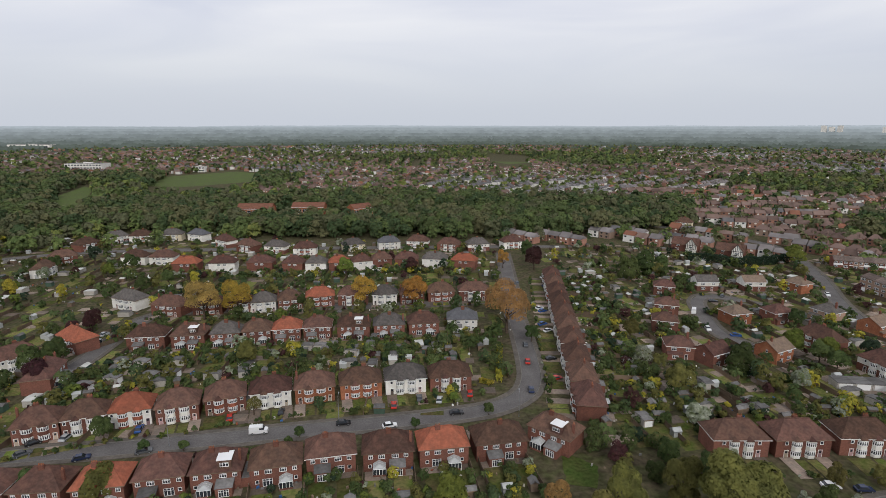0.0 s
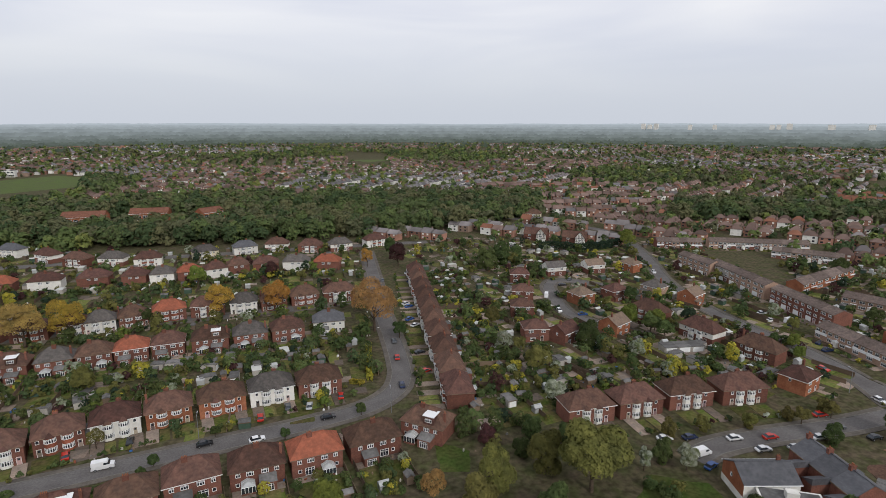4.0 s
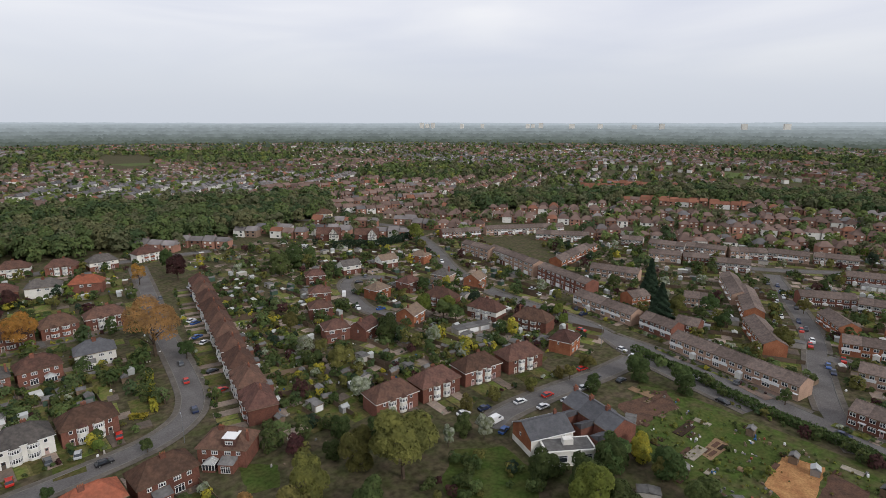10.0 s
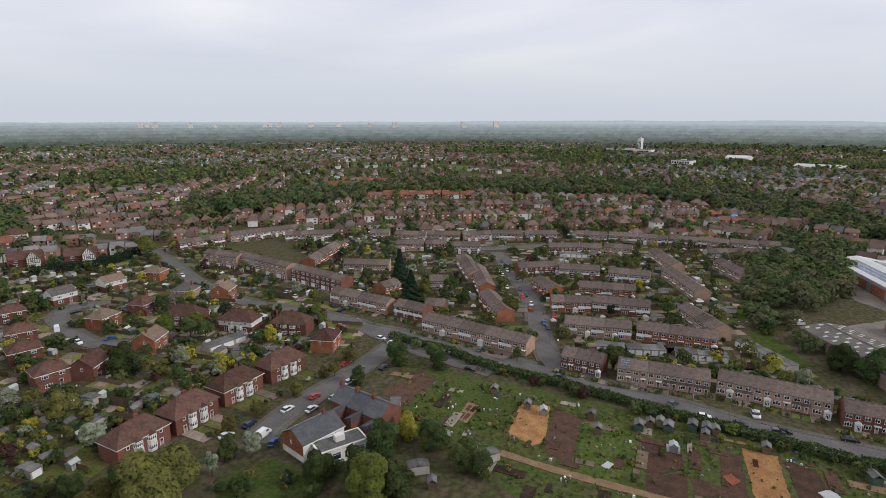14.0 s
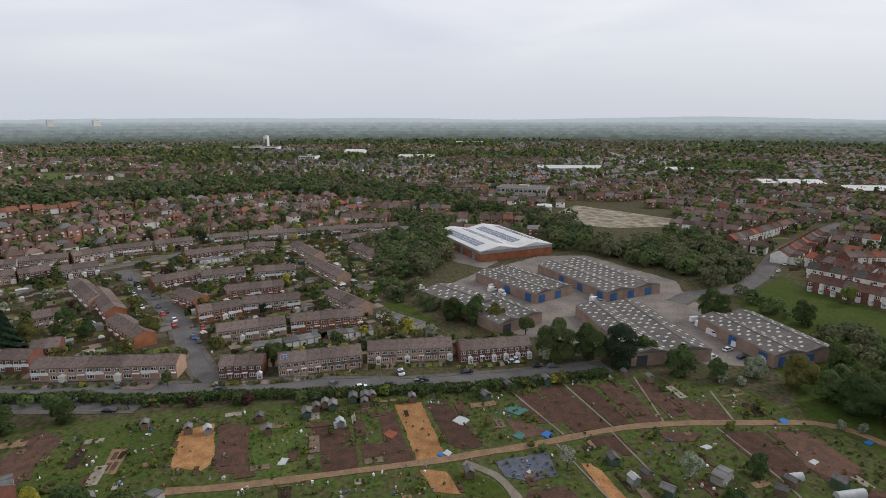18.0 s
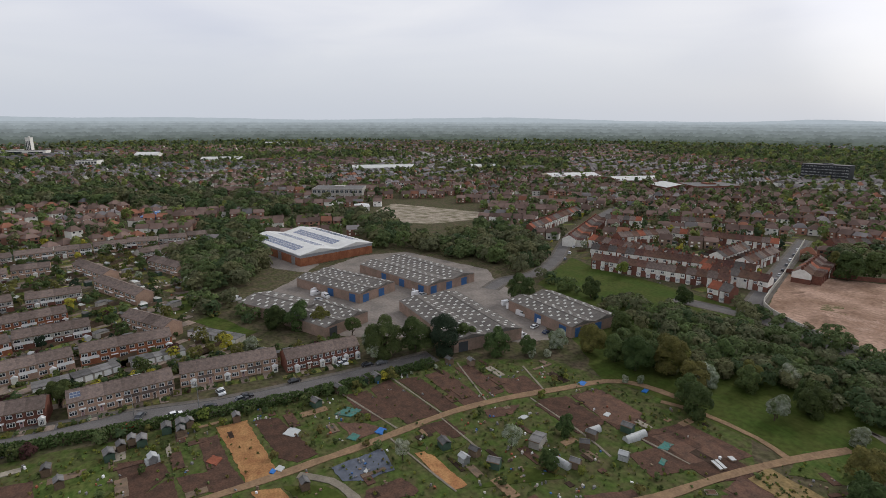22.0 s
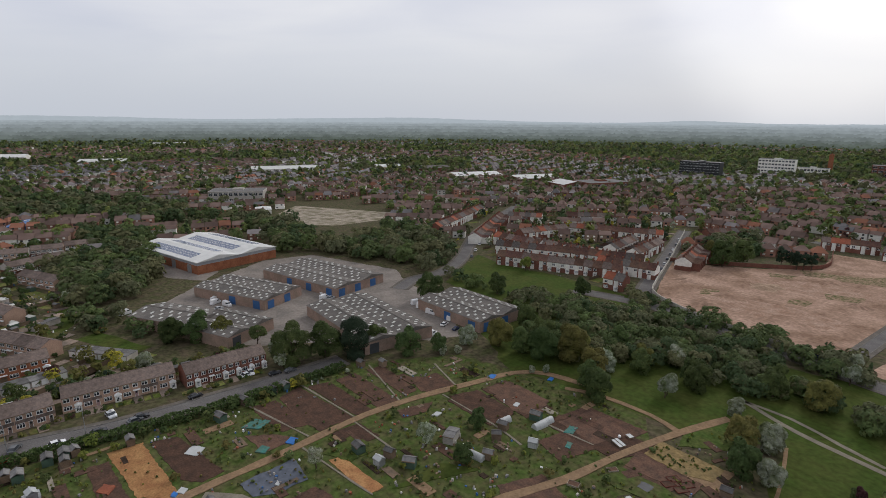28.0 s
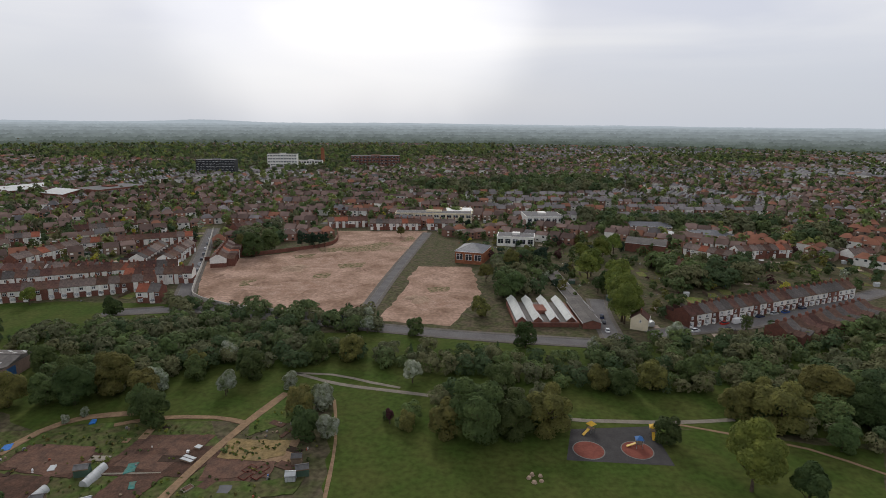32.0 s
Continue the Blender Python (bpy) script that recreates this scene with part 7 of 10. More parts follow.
tree("copper", 26.6, 216.4, 21.2, "round", 1.05)
tree("gold", 36.3, 322.9, 10.6, "thin", 0.90)
tree("bright", -54.9, 301.5, 11.2, "round", 1.00)
tree("maroon", -17.9, 311.2, 9.4, "round", 1.00)
tree("green", 52.7, 341.3, 14.2, "tall", 1.00)
tree("maroon", 54.5, 318.9, 13.0, "round", 1.00)
tree("maroon", -146.8, 217.7, 9.4, "round", 1.00)
tree("maroon", -150.2, 210.2, 7.1, "round", 1.00)
tree("green", 102.8, 295.6, 14.2, "bush", 0.90)
tree("green", 129.6, 316.2, 9.4, "round", 1.00)
tree("bright", 222.3, 341.2, 10.6, "round", 1.10)
tree("green", 35.5, 166.2, 5.9, "tall", 1.00)
tree("yellow", -222.4, 271.5, 7.1, "bush", 1.00)
tree("yellow", -193.0, 266.7, 5.9, "bush", 1.00)
tree("blossom", -219.6, 292.3, 8.3, "round", 1.00)
tree("olive", -192.2, 303.9, 8.3, "round", 1.00)
tree("green", -184.5, 316.3, 10.6, "round", 1.00)
tree("dark", -214.6, 329.8, 13.0, "tall", 1.00)
tree("green", -229.8, 316.4, 9.4, "round", 1.00)
tree("green", -235.9, 303.9, 10.6, "round", 1.00)
tree("bright", -189.2, 301.5, 8.3, "round", 1.00)
tree("green", -154.0, 271.5, 9.4, "round", 1.00)
tree("green", -148.3, 286.8, 8.3, "round", 1.00)
tree("yellow", -136.9, 292.3, 5.9, "bush", 1.00)
tree("olive", -69.8, 183.5, 9.4, "round", 1.00)
tree("green", 35.4, 207.2, 7.1, "round", 1.00)
tree("green", 3.8, 162.3, 4.1, "round", 1.00)
tree("bright", 3.4, 157.9, 3.5, "round", 1.00)
tree("olive", 76.0, 210.2, 8.3, "round", 1.00)
tree("green", -143.6, 178.9, 10.6, "bush", 1.00)
tree("green", -138.8, 183.5, 10.6, "round", 1.00)
tree("maroon", -132.6, 166.2, 9.4, "round", 1.00)
tree("green", -93.3, 136.4, 7.1, "round", 1.00)
tree("olive", -56.6, 150.0, 5.9, "thin", 1.00)
tree("green", -68.2, 249.1, 7.1, "round", 1.00)
tree("green", 104.3, 178.8, 10.6, "bush", 1.00)
tree("blossom", 70.4, 181.1, 9.4, "thin", 1.00)
tree("bright", 140.4, 188.3, 9.4, "round", 1.00)
tree("green", 138.0, 178.8, 8.3, "round", 1.00)
tree("blossom", 117.1, 166.2, 7.1, "round", 1.00)
tree("olive", 75.6, 162.3, 10.6, "round", 1.00)
tree("blossom", 72.0, 142.1, 8.3, "round", 1.00)
tree("green", -95.7, 112.8, 7.1, "round", 1.00)
tree("olive", -78.6, 110.8, 9.4, "bush", 1.00)
tree("bright", 2.0, 108.9, 8.3, "bush", 1.00)
tree("green", -79.6, 131.0, 3.5, "round", 1.00)
tree("green", -69.0, 131.0, 3.5, "round", 1.00)
tree("green", -39.9, 137.8, 3.5, "round", 1.00)
tree("green", -26.7, 148.3, 3.5, "round", 1.00)
tree("green", 13.7, 150.0, 4.1, "round", 1.00)
tree("green", -7.9, 142.1, 3.5, "round", 1.00)
tree("green", -41.9, 133.6, 2.9, "round", 1.00)
tree("olive", 119.2, 114.9, 5.3, "round", 1.00)
tree("olive", 136.3, 113.3, 5.3, "round", 1.00)
tree("olive", 147.7, 113.9, 5.3, "round", 1.00)
tree("green", 154.6, 98.9, 8.3, "bush", 1.00)
tree("green", 158.5, 84.7, 7.1, "bush", 1.00)
tree("green", 135.9, 103.0, 5.9, "bush", 1.00)
tree("bright", 132.3, 195.2, 9.4, "round", 1.00)
tree("green", 135.9, 185.0, 9.4, "round", 1.00)
tree("green", 151.1, 223.3, 8.3, "round", 1.00)
tree("bright", 215.4, 327.0, 11.8, "round", 1.20)
tree("green", 116.2, 307.3, 14.2, "bush", 1.00)
tree("olive", 196.0, 173.6, 5.9, "round", 1.00)
tree("bright", 173.3, 149.4, 5.3, "round", 1.00)
tree("dark", 152.9, 184.0, 10.6, "tall", 1.00)
tree("green", 106.7, 73.9, 9.4, "bush", 1.00)
tree("yellow", 115.7, 71.4, 5.9, "bush", 1.00)
tree("green", 116.0, 84.7, 5.9, "round", 1.00)
tree("green", 114.0, 63.0, 9.4, "bush", 1.00)
tree("green", 89.6, 80.9, 8.3, "bush", 1.00)
tree("dark", 232.5, 147.3, 21.2, "cone", 1.15)
tree("dark", 207.9, 125.7, 18.9, "cone", 1.45)
tree("olive", 216.2, 123.8, 11.8, "round", 1.00)
tree("green", 234.6, 169.5, 8.3, "round", 1.00)
tree("bright", 180.1, 158.5, 5.9, "round", 1.00)
tree("green", 177.2, 164.1, 4.7, "round", 1.00)
tree("green", 93.3, 70.9, 10.6, "bush", 1.00)
tree("green", 107.5, 73.9, 9.4, "bush", 1.00)
tree("yellow", 117.3, 72.5, 5.9, "bush", 1.00)
tree("olive", 113.0, 63.3, 7.1, "round", 1.00)
tree("green", 110.7, 52.2, 8.3, "bush", 1.00)
tree("bright", 87.5, 65.1, 11.8, "bush", 1.00)
tree("green", 93.7, 61.5, 9.4, "bush", 1.00)
tree("green", 110.6, 47.5, 7.1, "bush", 1.00)
tree("green", 156.4, 101.5, 8.3, "round", 1.00)
tree("green", 163.1, 88.8, 7.1, "round", 1.00)
tree("green", 292.7, 234.3, 10.6, "round", 1.00)
tree("olive", 221.1, 81.4, 9.4, "round", 1.00)
tree("green", 188.6, 30.7, 8.3, "round", 1.00)
tree("yellow", 191.7, 5.9, 4.7, "round", 1.00)
tree("dark", 238.2, 41.5, 7.1, "tall", 1.00)
tree("green", 253.8, 19.8, 7.1, "round", 1.00)
tree("green", 221.4, 105.4, 8.3, "round", 1.00)
tree("green", 238.3, 119.9, 9.4, "round", 1.00)
tree("olive", 274.2, 95.1, 7.1, "round", 1.00)
tree("green", 346.8, 8.1, 7.1, "round", 1.00)
tree("dark", 368.9, 56.5, 8.3, "round", 1.00)
tree("dark", 393.4, 104.9, 10.6, "tall", 1.00)
tree("green", 177.1, 62.5, 5.9, "tall", 1.00)
tree("blossom", 200.5, -26.8, 7.1, "round", 1.00)
tree("green", 217.7, -48.7, 11.8, "bush", 1.00)
tree("green", 222.0, -39.8, 10.6, "bush", 1.00)
tree("olive", 212.8, -57.4, 9.4, "bush", 1.00)
tree("green", 200.1, -65.9, 8.3, "round", 1.00)
tree("green", 176.6, -70.3, 15.3, "bush", 1.00)
tree("green", 174.5, -81.9, 14.2, "bush", 1.00)
tree("dark", 169.0, -90.8, 14.2, "bush", 1.00)
tree("green", 171.0, -101.3, 9.4, "bush", 1.00)
tree("blossom", 183.4, -66.0, 8.3, "tall", 1.00)
tree("blossom", 174.6, -65.1, 5.9, "round", 1.00)
tree("green", 158.4, -107.9, 10.6, "bush", 1.00)
tree("green", 152.7, -118.1, 7.1, "bush", 1.00)
tree("blossom", 152.1, -130.9, 8.3, "bush", 1.00)
tree("olive", 143.4, -139.5, 11.8, "bush", 1.00)
tree("green", 133.4, -142.2, 10.6, "bush", 1.00)
tree("green", 124.8, -143.0, 13.0, "bush", 1.00)
tree("olive", 118.1, -151.9, 14.2, "bush", 1.00)
tree("olive", 105.2, -147.8, 10.6, "bush", 1.00)
tree("blossom", 104.6, -154.8, 7.1, "bush", 1.00)
tree("green", 94.2, -135.2, 10.6, "bush", 1.00)
tree("blossom", 114.9, -50.1, 5.9, "thin", 1.00)
tree("blossom", 106.1, -77.6, 7.1, "thin", 1.00)
tree("green", 104.5, -94.6, 5.9, "bush", 1.00)
tree("green", 94.5, -80.8, 5.9, "bush", 1.00)
tree("green", 99.6, -139.1, 9.4, "bush", 1.00)
tree("blossom", 107.2, -157.0, 5.9, "bush", 1.00)
tree("blossom", 82.4, -155.5, 7.1, "round", 1.00)
tree("blossom", 93.2, -179.4, 7.1, "round", 1.00)
tree("blossom", 63.5, -160.4, 5.9, "bush", 1.00)
tree("olive", 54.9, -145.1, 9.4, "bush", 1.00)
tree("blossom", 48.7, -149.0, 8.3, "bush", 1.00)
tree("blossom", 43.0, -133.5, 7.1, "bush", 1.00)
tree("green", 49.2, -132.5, 9.4, "bush", 1.00)
tree("green", 96.7, -163.4, 8.3, "bush", 1.00)
tree("blossom", 51.7, -223.1, 7.1, "round", 1.00)
tree("green", 78.9, -166.4, 10.6, "bush", 1.00)
tree("green", 28.4, -144.3, 3.5, "bush", 1.00)
tree("green", 192.3, -185.1, 10.6, "bush", 1.00)
tree("bright", 213.8, -228.0, 8.3, "round", 1.00)
tree("green", 205.4, -152.3, 14.2, "bush", 1.00)
tree("blossom", 44.1, -134.6, 5.9, "round", 1.00)
tree("blossom", 49.1, -148.1, 7.1, "round", 1.00)
tree("blossom", 24.3, -168.3, 8.3, "round", 1.00)
tree("green", 2.5, -137.5, 17.7, "bush", 1.00)
tree("green", -8.5, -140.0, 13.0, "bush", 1.00)
tree("olive", -18.1, -142.5, 14.2, "bush", 1.00)
tree("olive", 10.4, -138.1, 10.6, "bush", 1.00)
tree("olive", 21.9, -139.8, 5.9, "bush", 1.00)
tree("maroon", 27.2, -142.3, 4.7, "tall", 1.00)
tree("green", -4.8, -162.7, 11.8, "bush", 1.00)
tree("bright", -64.0, -121.2, 16.5, "round", 1.00)
tree("green", -74.2, -116.3, 10.6, "round", 1.00)
tree("green", -50.0, -140.1, 8.3, "bush", 1.00)
tree("green", -15.2, -202.9, 10.6, "bush", 1.00)
tree("green", 29.1, -209.7, 8.3, "bush", 1.00)
tree("blossom", 49.2, -210.6, 7.1, "round", 1.00)
tree("green", 165.5, -218.0, 9.4, "bush", 1.00)
tree("blossom", -74.8, -212.3, 8.3, "bush", 1.00)
tree("blossom", -40.3, -197.6, 7.1, "bush", 1.00)
tree("bright", -59.3, -236.2, 20.1, "round", 1.00)
tree("bright", -65.8, -278.6, 16.5, "round", 1.00)
tree("bright", -58.3, -310.1, 15.3, "round", 1.00)
tree("bright", -72.6, -352.2, 14.2, "round", 1.00)
tree("green", -8.9, -262.6, 14.2, "bush", 1.10)
tree("olive", -13.5, -317.0, 13.0, "round", 1.00)
tree("olive", 1.2, -291.4, 10.6, "round", 1.00)
tree("olive", 3.1, -236.5, 9.4, "bush", 1.00)
tree("olive", -84.8, -150.9, 14.2, "bush", 1.20)
tree("olive", -103.8, -165.9, 14.2, "bush", 1.20)
tree("green", -111.0, -153.6, 13.0, "bush", 1.20)
tree("olive", -74.4, -156.0, 10.6, "bush", 1.00)
tree("olive", -82.0, -158.5, 11.8, "bush", 1.10)
tree("green", -95.8, -140.8, 9.4, "bush", 1.00)
tree("green", 150.9, -162.5, 10.6, "bush", 1.00)
tree("green", 135.2, -155.7, 10.6, "bush", 1.00)
tree("olive", 118.0, -153.6, 11.8, "bush", 1.00)
tree("blossom", 108.4, -156.5, 7.1, "round", 1.00)
tree("blossom", 82.0, -153.6, 7.1, "round", 1.00)
tree("blossom", 91.9, -178.1, 7.1, "round", 1.00)
tree("dark", 123.1, -360.0, 10.6, "tall", 1.00)
tree("dark", 120.0, -360.4, 10.6, "tall", 1.00)
tree("dark", 116.6, -360.9, 10.6, "tall", 1.00)
tree("dark", 113.8, -364.8, 10.6, "tall", 1.00)
tree("dark", 128.1, -359.4, 11.8, "tall", 1.00)
tree("green", 150.2, -331.8, 16.5, "bush", 1.00)
tree("green", 145.7, -348.5, 15.3, "bush", 1.00)
tree("olive", 164.3, -346.1, 11.8, "bush", 1.00)
tree("green", 84.0, -451.6, 10.6, "round", 1.00)
tree("olive", 67.0, -406.3, 8.3, "round", 1.00)
OPEN.append([(234.2, -189.7), (245.8, -222.9), (200.6, -234.7), (147.2, -236.6), (135.5, -209.8), (178.2, -199.5), (198.3, -185.6)])
flat_patch("meadow", OPEN[-1], 0.05, MEADOW, "open grassy strip among the bushes", "grass", jag=1.2)
OPEN.append([(72.2, -207.1), (45.5, -213.8), (3.2, -206.9), (3.6, -194.4), (40.9, -193.7), (66.5, -191.0)])
flat_patch("meadow", OPEN[-1], 0.05, MEADOW, "open grassy strip among the bushes", "grass", jag=1.2)
OPEN.append([(-20.9, -208.8), (-36.7, -207.0), (-37.8, -189.2), (-23.3, -190.2)])
flat_patch("meadow", OPEN[-1], 0.05, MEADOW, "open grassy strip among the bushes", "grass", jag=1.2)
flat_patch("forecourt", [(178.0, 77.6), (193.9, 70.8), (205.2, 68.7), (186.8, 63.9), (175.1, 67.4)], 0.16, DRIVE, "brick-paved forecourt of the corner house", "paving", jag=0.1)
OPEN.append([(-195.0, 468.0), (-62.0, 474.0), (-60.0, 536.0), (-195.0, 536.0)])
wood([(-430.4, 396.6), (-342.9, 406.7), (-318.1, 425.0), (-240.5, 436.0), (-138.4, 415.0), (-104.2, 408.0), (-72.0, 412.0), (55.1, 412.0), (130.0, 425.0), (216.5, 470.0), (261.2, 579.1), (133.1, 596.1), (-54.1, 623.5), (-230.2, 579.4), (-434.2, 533.9), (-548.3, 510.4)], 9.0, 11, 18, 0.12)
wood([(-595.4, 555.9), (-394.3, 548.3), (-524.3, 806.8), (-207.3, 709.7), (-270.8, 933.0), (-522.6, 874.6), (-824.1, 776.8)], 11.0, 10, 17)
wood([(305.6, 420.7), (358.0, 397.6), (422.6, 367.4), (530.6, 357.9), (607.5, 270.5), (640.7, 136.2), (649.6, 22.7), (769.5, 26.9), (763.1, 204.5), (666.8, 385.0), (501.9, 436.3), (394.0, 504.3)], 9.5, 9, 15)
wood([(378.5, -4.1), (292.3, -13.5), (285.9, -33.6), (322.2, -57.1), (454.2, -74.3), (493.5, -40.7), (454.9, -30.4), (395.8, -37.8)], 6.5, 6, 11)
wood([(273.9, -6.8), (233.4, -26.8), (220.5, -44.4), (265.3, -33.7), (284.3, -21.6)], 8.0, 4, 8)
wood([(508.7, -42.1), (518.5, -96.2), (448.0, -184.3), (385.6, -232.8), (287.5, -237.1), (238.1, -183.4), (281.5, -171.4), (333.4, -145.8), (339.2, -127.6), (393.9, -145.7), (489.7, -122.4)], 7.5, 7, 12)
wood([(728.1, 281.5), (733.7, 172.0), (729.7, 34.2), (634.7, -91.9), (554.8, -126.7), (512.0, -116.8), (534.9, -44.5), (697.3, 106.5), (642.6, 250.1)], 12.0, 9, 14)
wood([(146.5, -157.8), (152.2, -247.2), (111.5, -232.4), (53.7, -235.9), (39.7, -212.1), (34.9, -192.9), (70.2, -174.8), (97.4, -169.9), (118.7, -149.4)], 5.8, 3.5, 8)
wood([(-80.4, -170.7), (-144.9, -199.0), (-132.7, -180.2), (-98.5, -165.3)], 6.0, 5, 10)
wood([(216.4, -198.3), (164.7, -209.5), (103.5, -207.7), (58.2, -199.9), (34.4, -193.6), (-40.1, -196.5), (-62.7, -212.1), (-89.9, -215.1), (-178.0, -249.7), (-135.5, -184.6), (-80.4, -170.7), (-26.2, -168.9), (31.7, -177.6), (76.8, -177.4), (134.1, -173.6), (205.2, -187.1)], 5.6, 3.5, 7.5)
wood([(-73.7, -154.4), (-144.9, -199.0), (-105.1, -137.9), (-89.7, -142.8)], 7.0, 6, 11)
wood([(26.9, -140.8), (17.5, -158.5), (-7.5, -163.0), (-26.7, -159.5), (-24.9, -146.2), (-9.9, -136.0), (11.7, -135.1)], 6.0, 3, 7)
wood([(232.8, -183.0), (234.4, -195.0), (164.3, -178.0), (170.1, -224.9), (126.2, -208.6), (103.3, -174.8), (120.4, -156.9), (143.5, -154.6), (165.7, -173.6)], 8.0, 3.5, 8)
wood([(-99.7, -341.0), (-163.7, -349.0), (-149.4, -309.4), (-98.1, -282.4), (-92.4, -302.6)], 9.0, 8, 13)
wood([(5.1, -328.1), (-35.7, -363.4), (-30.8, -274.5), (-10.1, -253.9)], 8.0, 5, 9)
wood([(-236.4, -446.8), (-300.3, -491.5), (-251.9, -408.4), (-214.7, -403.6)], 10.0, 9, 13)
wood([(130.1, -745.0), (-113.8, -865.7), (-215.3, -769.7), (-88.1, -661.3), (74.0, -661.8)], 14.0, 10, 16)
wood([(-75.2, -517.6), (-162.6, -485.8), (-252.8, -498.3), (-227.3, -445.6), (-152.5, -453.9), (-74.0, -473.5)], 10.0, 9, 13)
wood([(182.9, -369.0), (176.8, -442.0), (147.2, -376.7), (170.5, -352.6)], 8.0, 7, 11)
# the thicket below the lane
tree("olive", 62.5, 101.5, 17.5, "round", 1.12)
tree("olive", 55.0, 111.0, 12.0, "bush", 0.8)
tree("bright", 70.5, 108.0, 11.0, "round", 1.0)
tree("olive", 41.0, 107.5, 11.5, "bush", 0.85)
tree("olive", 34.5, 101.5, 10.0, "bush", 0.9)
tree("copper", 25.5, 108.0, 7.5, "thin", 1.0)
tree("green", 50.0, 95.5, 8.5, "bush", 0.9)
tree("blossom", 79.3, 105.5, 6.5, "tall", 1.0)
tree("blossom", 89.8, 103.0, 7.0, "round", 0.9)
tree("green", 86.0, 107.5, 6.5, "bush", 0.9)
tree("olive", 94.9, 117.2, 5.6, "bush", 0.9)
tree("olive", 105.9, 117.2, 5.0, "bush", 0.9)
tree("olive", 120.0, 115.4, 4.6, "bush", 0.9)
tree("olive", 134.0, 115.9, 4.4, "bush", 0.9)
tree("olive", 148.4, 117.4, 4.6, "bush", 0.9)
tree("maroon", 45.0, 125.5, 6.0, "bush", 0.9)
tree("green", 58.0, 126.5, 7.0, "bush", 0.9)
tree("blossom", 72.0, 122.5, 6.0, "thin", 1.0)
tree("green", 66.0, 121.0, 6.0, "bush", 1.0)
tree("green", 52.0, 119.0, 5.5, "bush", 1.0)
flat_patch("meadow", [(80.6, 103.0), (91.0, 96.5), (90.5, 84.0), (84.0, 76.0), (66.0, 86.0), (70.0, 97.0)], 0.05, GRASS, "rough green field below the lane", "grass", jag=0.8)
flat_patch("lawn", [(31.5, 131.5), (39.5, 124.5), (37.0, 116.0), (30.0, 117.5)], 0.05, GRASS, "small worn garden lawn", "grass", jag=0.3)
for x, y in ((74, 90), (79, 96), (86, 88), (83, 81), (90, 82), (95, 78), (72, 84), (98, 74), (66, 92)):
    for k in range(5):
        SHRUB.append((x + random.uniform(-3, 3), y + random.uniform(-3, 3), random.uniform(1.2, 3.5), 4.0))
car(-52.0, 140.1, 9, "white", True)
car(-28.9, 144.6, 12, "black")
car(-15.3, 143.3, 15, "white")
car(4.1, 150.6, 10, "black")
car(-7.5, 159.7, 96, "grey")
car(-1.1, 158.6, 85, "silver")
car(-15.2, 155.1, 95, "red")
car(-63.0, 147.7, 107, "red")
car(-86.4, 141.5, 103, "blue")
car(-104.3, 137.2, 87, "silver")
car(-111.4, 134.5, 46, "black")
car(-48.7, 151.0, 99, "black")
car(-93.9, 127.5, 23, "navy")
car(-110.6, 129.2, 45, "grey")
car(-79.3, 130.5, 23, "grey")
car(31.0, 187.3, 83, "red")
car(28.8, 165.4, 87, "navy")
car(32.5, 203.1, 87, "grey")
car(45.6, 247.4, 34, "white")
car(43.3, 226.3, 28, "blue")
car(44.2, 218.3, 31, "white")
car(57.1, 301.4, 30, "white")
car(55.1, 284.6, 37, "navy")
car(46.3, 243.4, 29, "blue")
car(40.0, 189.8, 15, "black")
car(38.8, 173.6, 23, "red")
car(8.7, 162.7, 87, "red")
car(-139.8, 213.9, 79, "silver")
car(-139.1, 196.6, 93, "silver")
car(40.6, 290.0, 87, "grey")
car(93.0, 116.2, -8, "white")
car(100.0, 114.9, -2, "navy")
car(111.7, 111.5, -4, "white")
car(121.7, 109.5, -2, "red")
car(134.8, 106.0, -6, "white")
car(124.1, 103.5, -5, "silver")
car(115.2, 105.1, -3, "white")
car(97.9, 107.5, 6, "white", True)
car(96.5, 102.4, 23, "blue")
car(149.4, 102.1, 1, "black")
car(145.6, 115.6, -6, "red")
car(144.4, 108.9, -6, "grey")
car(112.4, 220.4, -99, "white")
car(116.2, 242.4, 64, "white", True)
car(120.5, 213.1, -4, "blue")
car(141.2, 266.1, 49, "grey")
car(132.6, 257.8, -6, "black")
car(159.7, 265.7, 56, "grey")
car(195.9, 268.4, -111, "white")
car(239.0, 295.0, 10, "navy")
car(222.2, 257.2, 28, "black")
car(225.0, 252.5, 11, "navy")
car(226.4, 243.9, 10, "grey")
car(217.3, 224.5, 21, "silver")
car(212.1, 216.8, 14, "red")
car(200.2, 194.2, 5, "white")
car(197.2, 185.5, 4, "white")
car(203.3, 182.1, 9, "white", True)
car(201.2, 178.4, -1, "navy")
car(194.8, 159.3, 11, "navy")
car(191.2, 153.2, 1, "navy")
car(174.6, 140.4, -81, "red")
car(171.3, 117.9, -94, "white")
car(169.3, 111.0, -75, "white")
car(171.0, 89.0, -82, "silver")
car(162.7, 74.4, -97, "black")
car(179.7, 78.1, -4, "grey")
car(164.7, 11.8, -83, "red")
car(165.7, 0.2, -81, "white")
car(165.9, -9.4, -87, "black")
car(166.4, -18.5, -77, "grey")
car(173.8, -13.1, -170, "silver")
car(171.0, 45.0, -83, "navy")
car(169.6, 9.1, -27, "grey")
car(326.2, 104.3, -152, "grey")
car(300.1, 90.6, -155, "navy")
car(310.9, 126.8, -151, "grey")
car(310.4, 121.7, -152, "navy")
car(298.5, 115.2, -152, "blue")
car(292.1, 110.9, -152, "white")
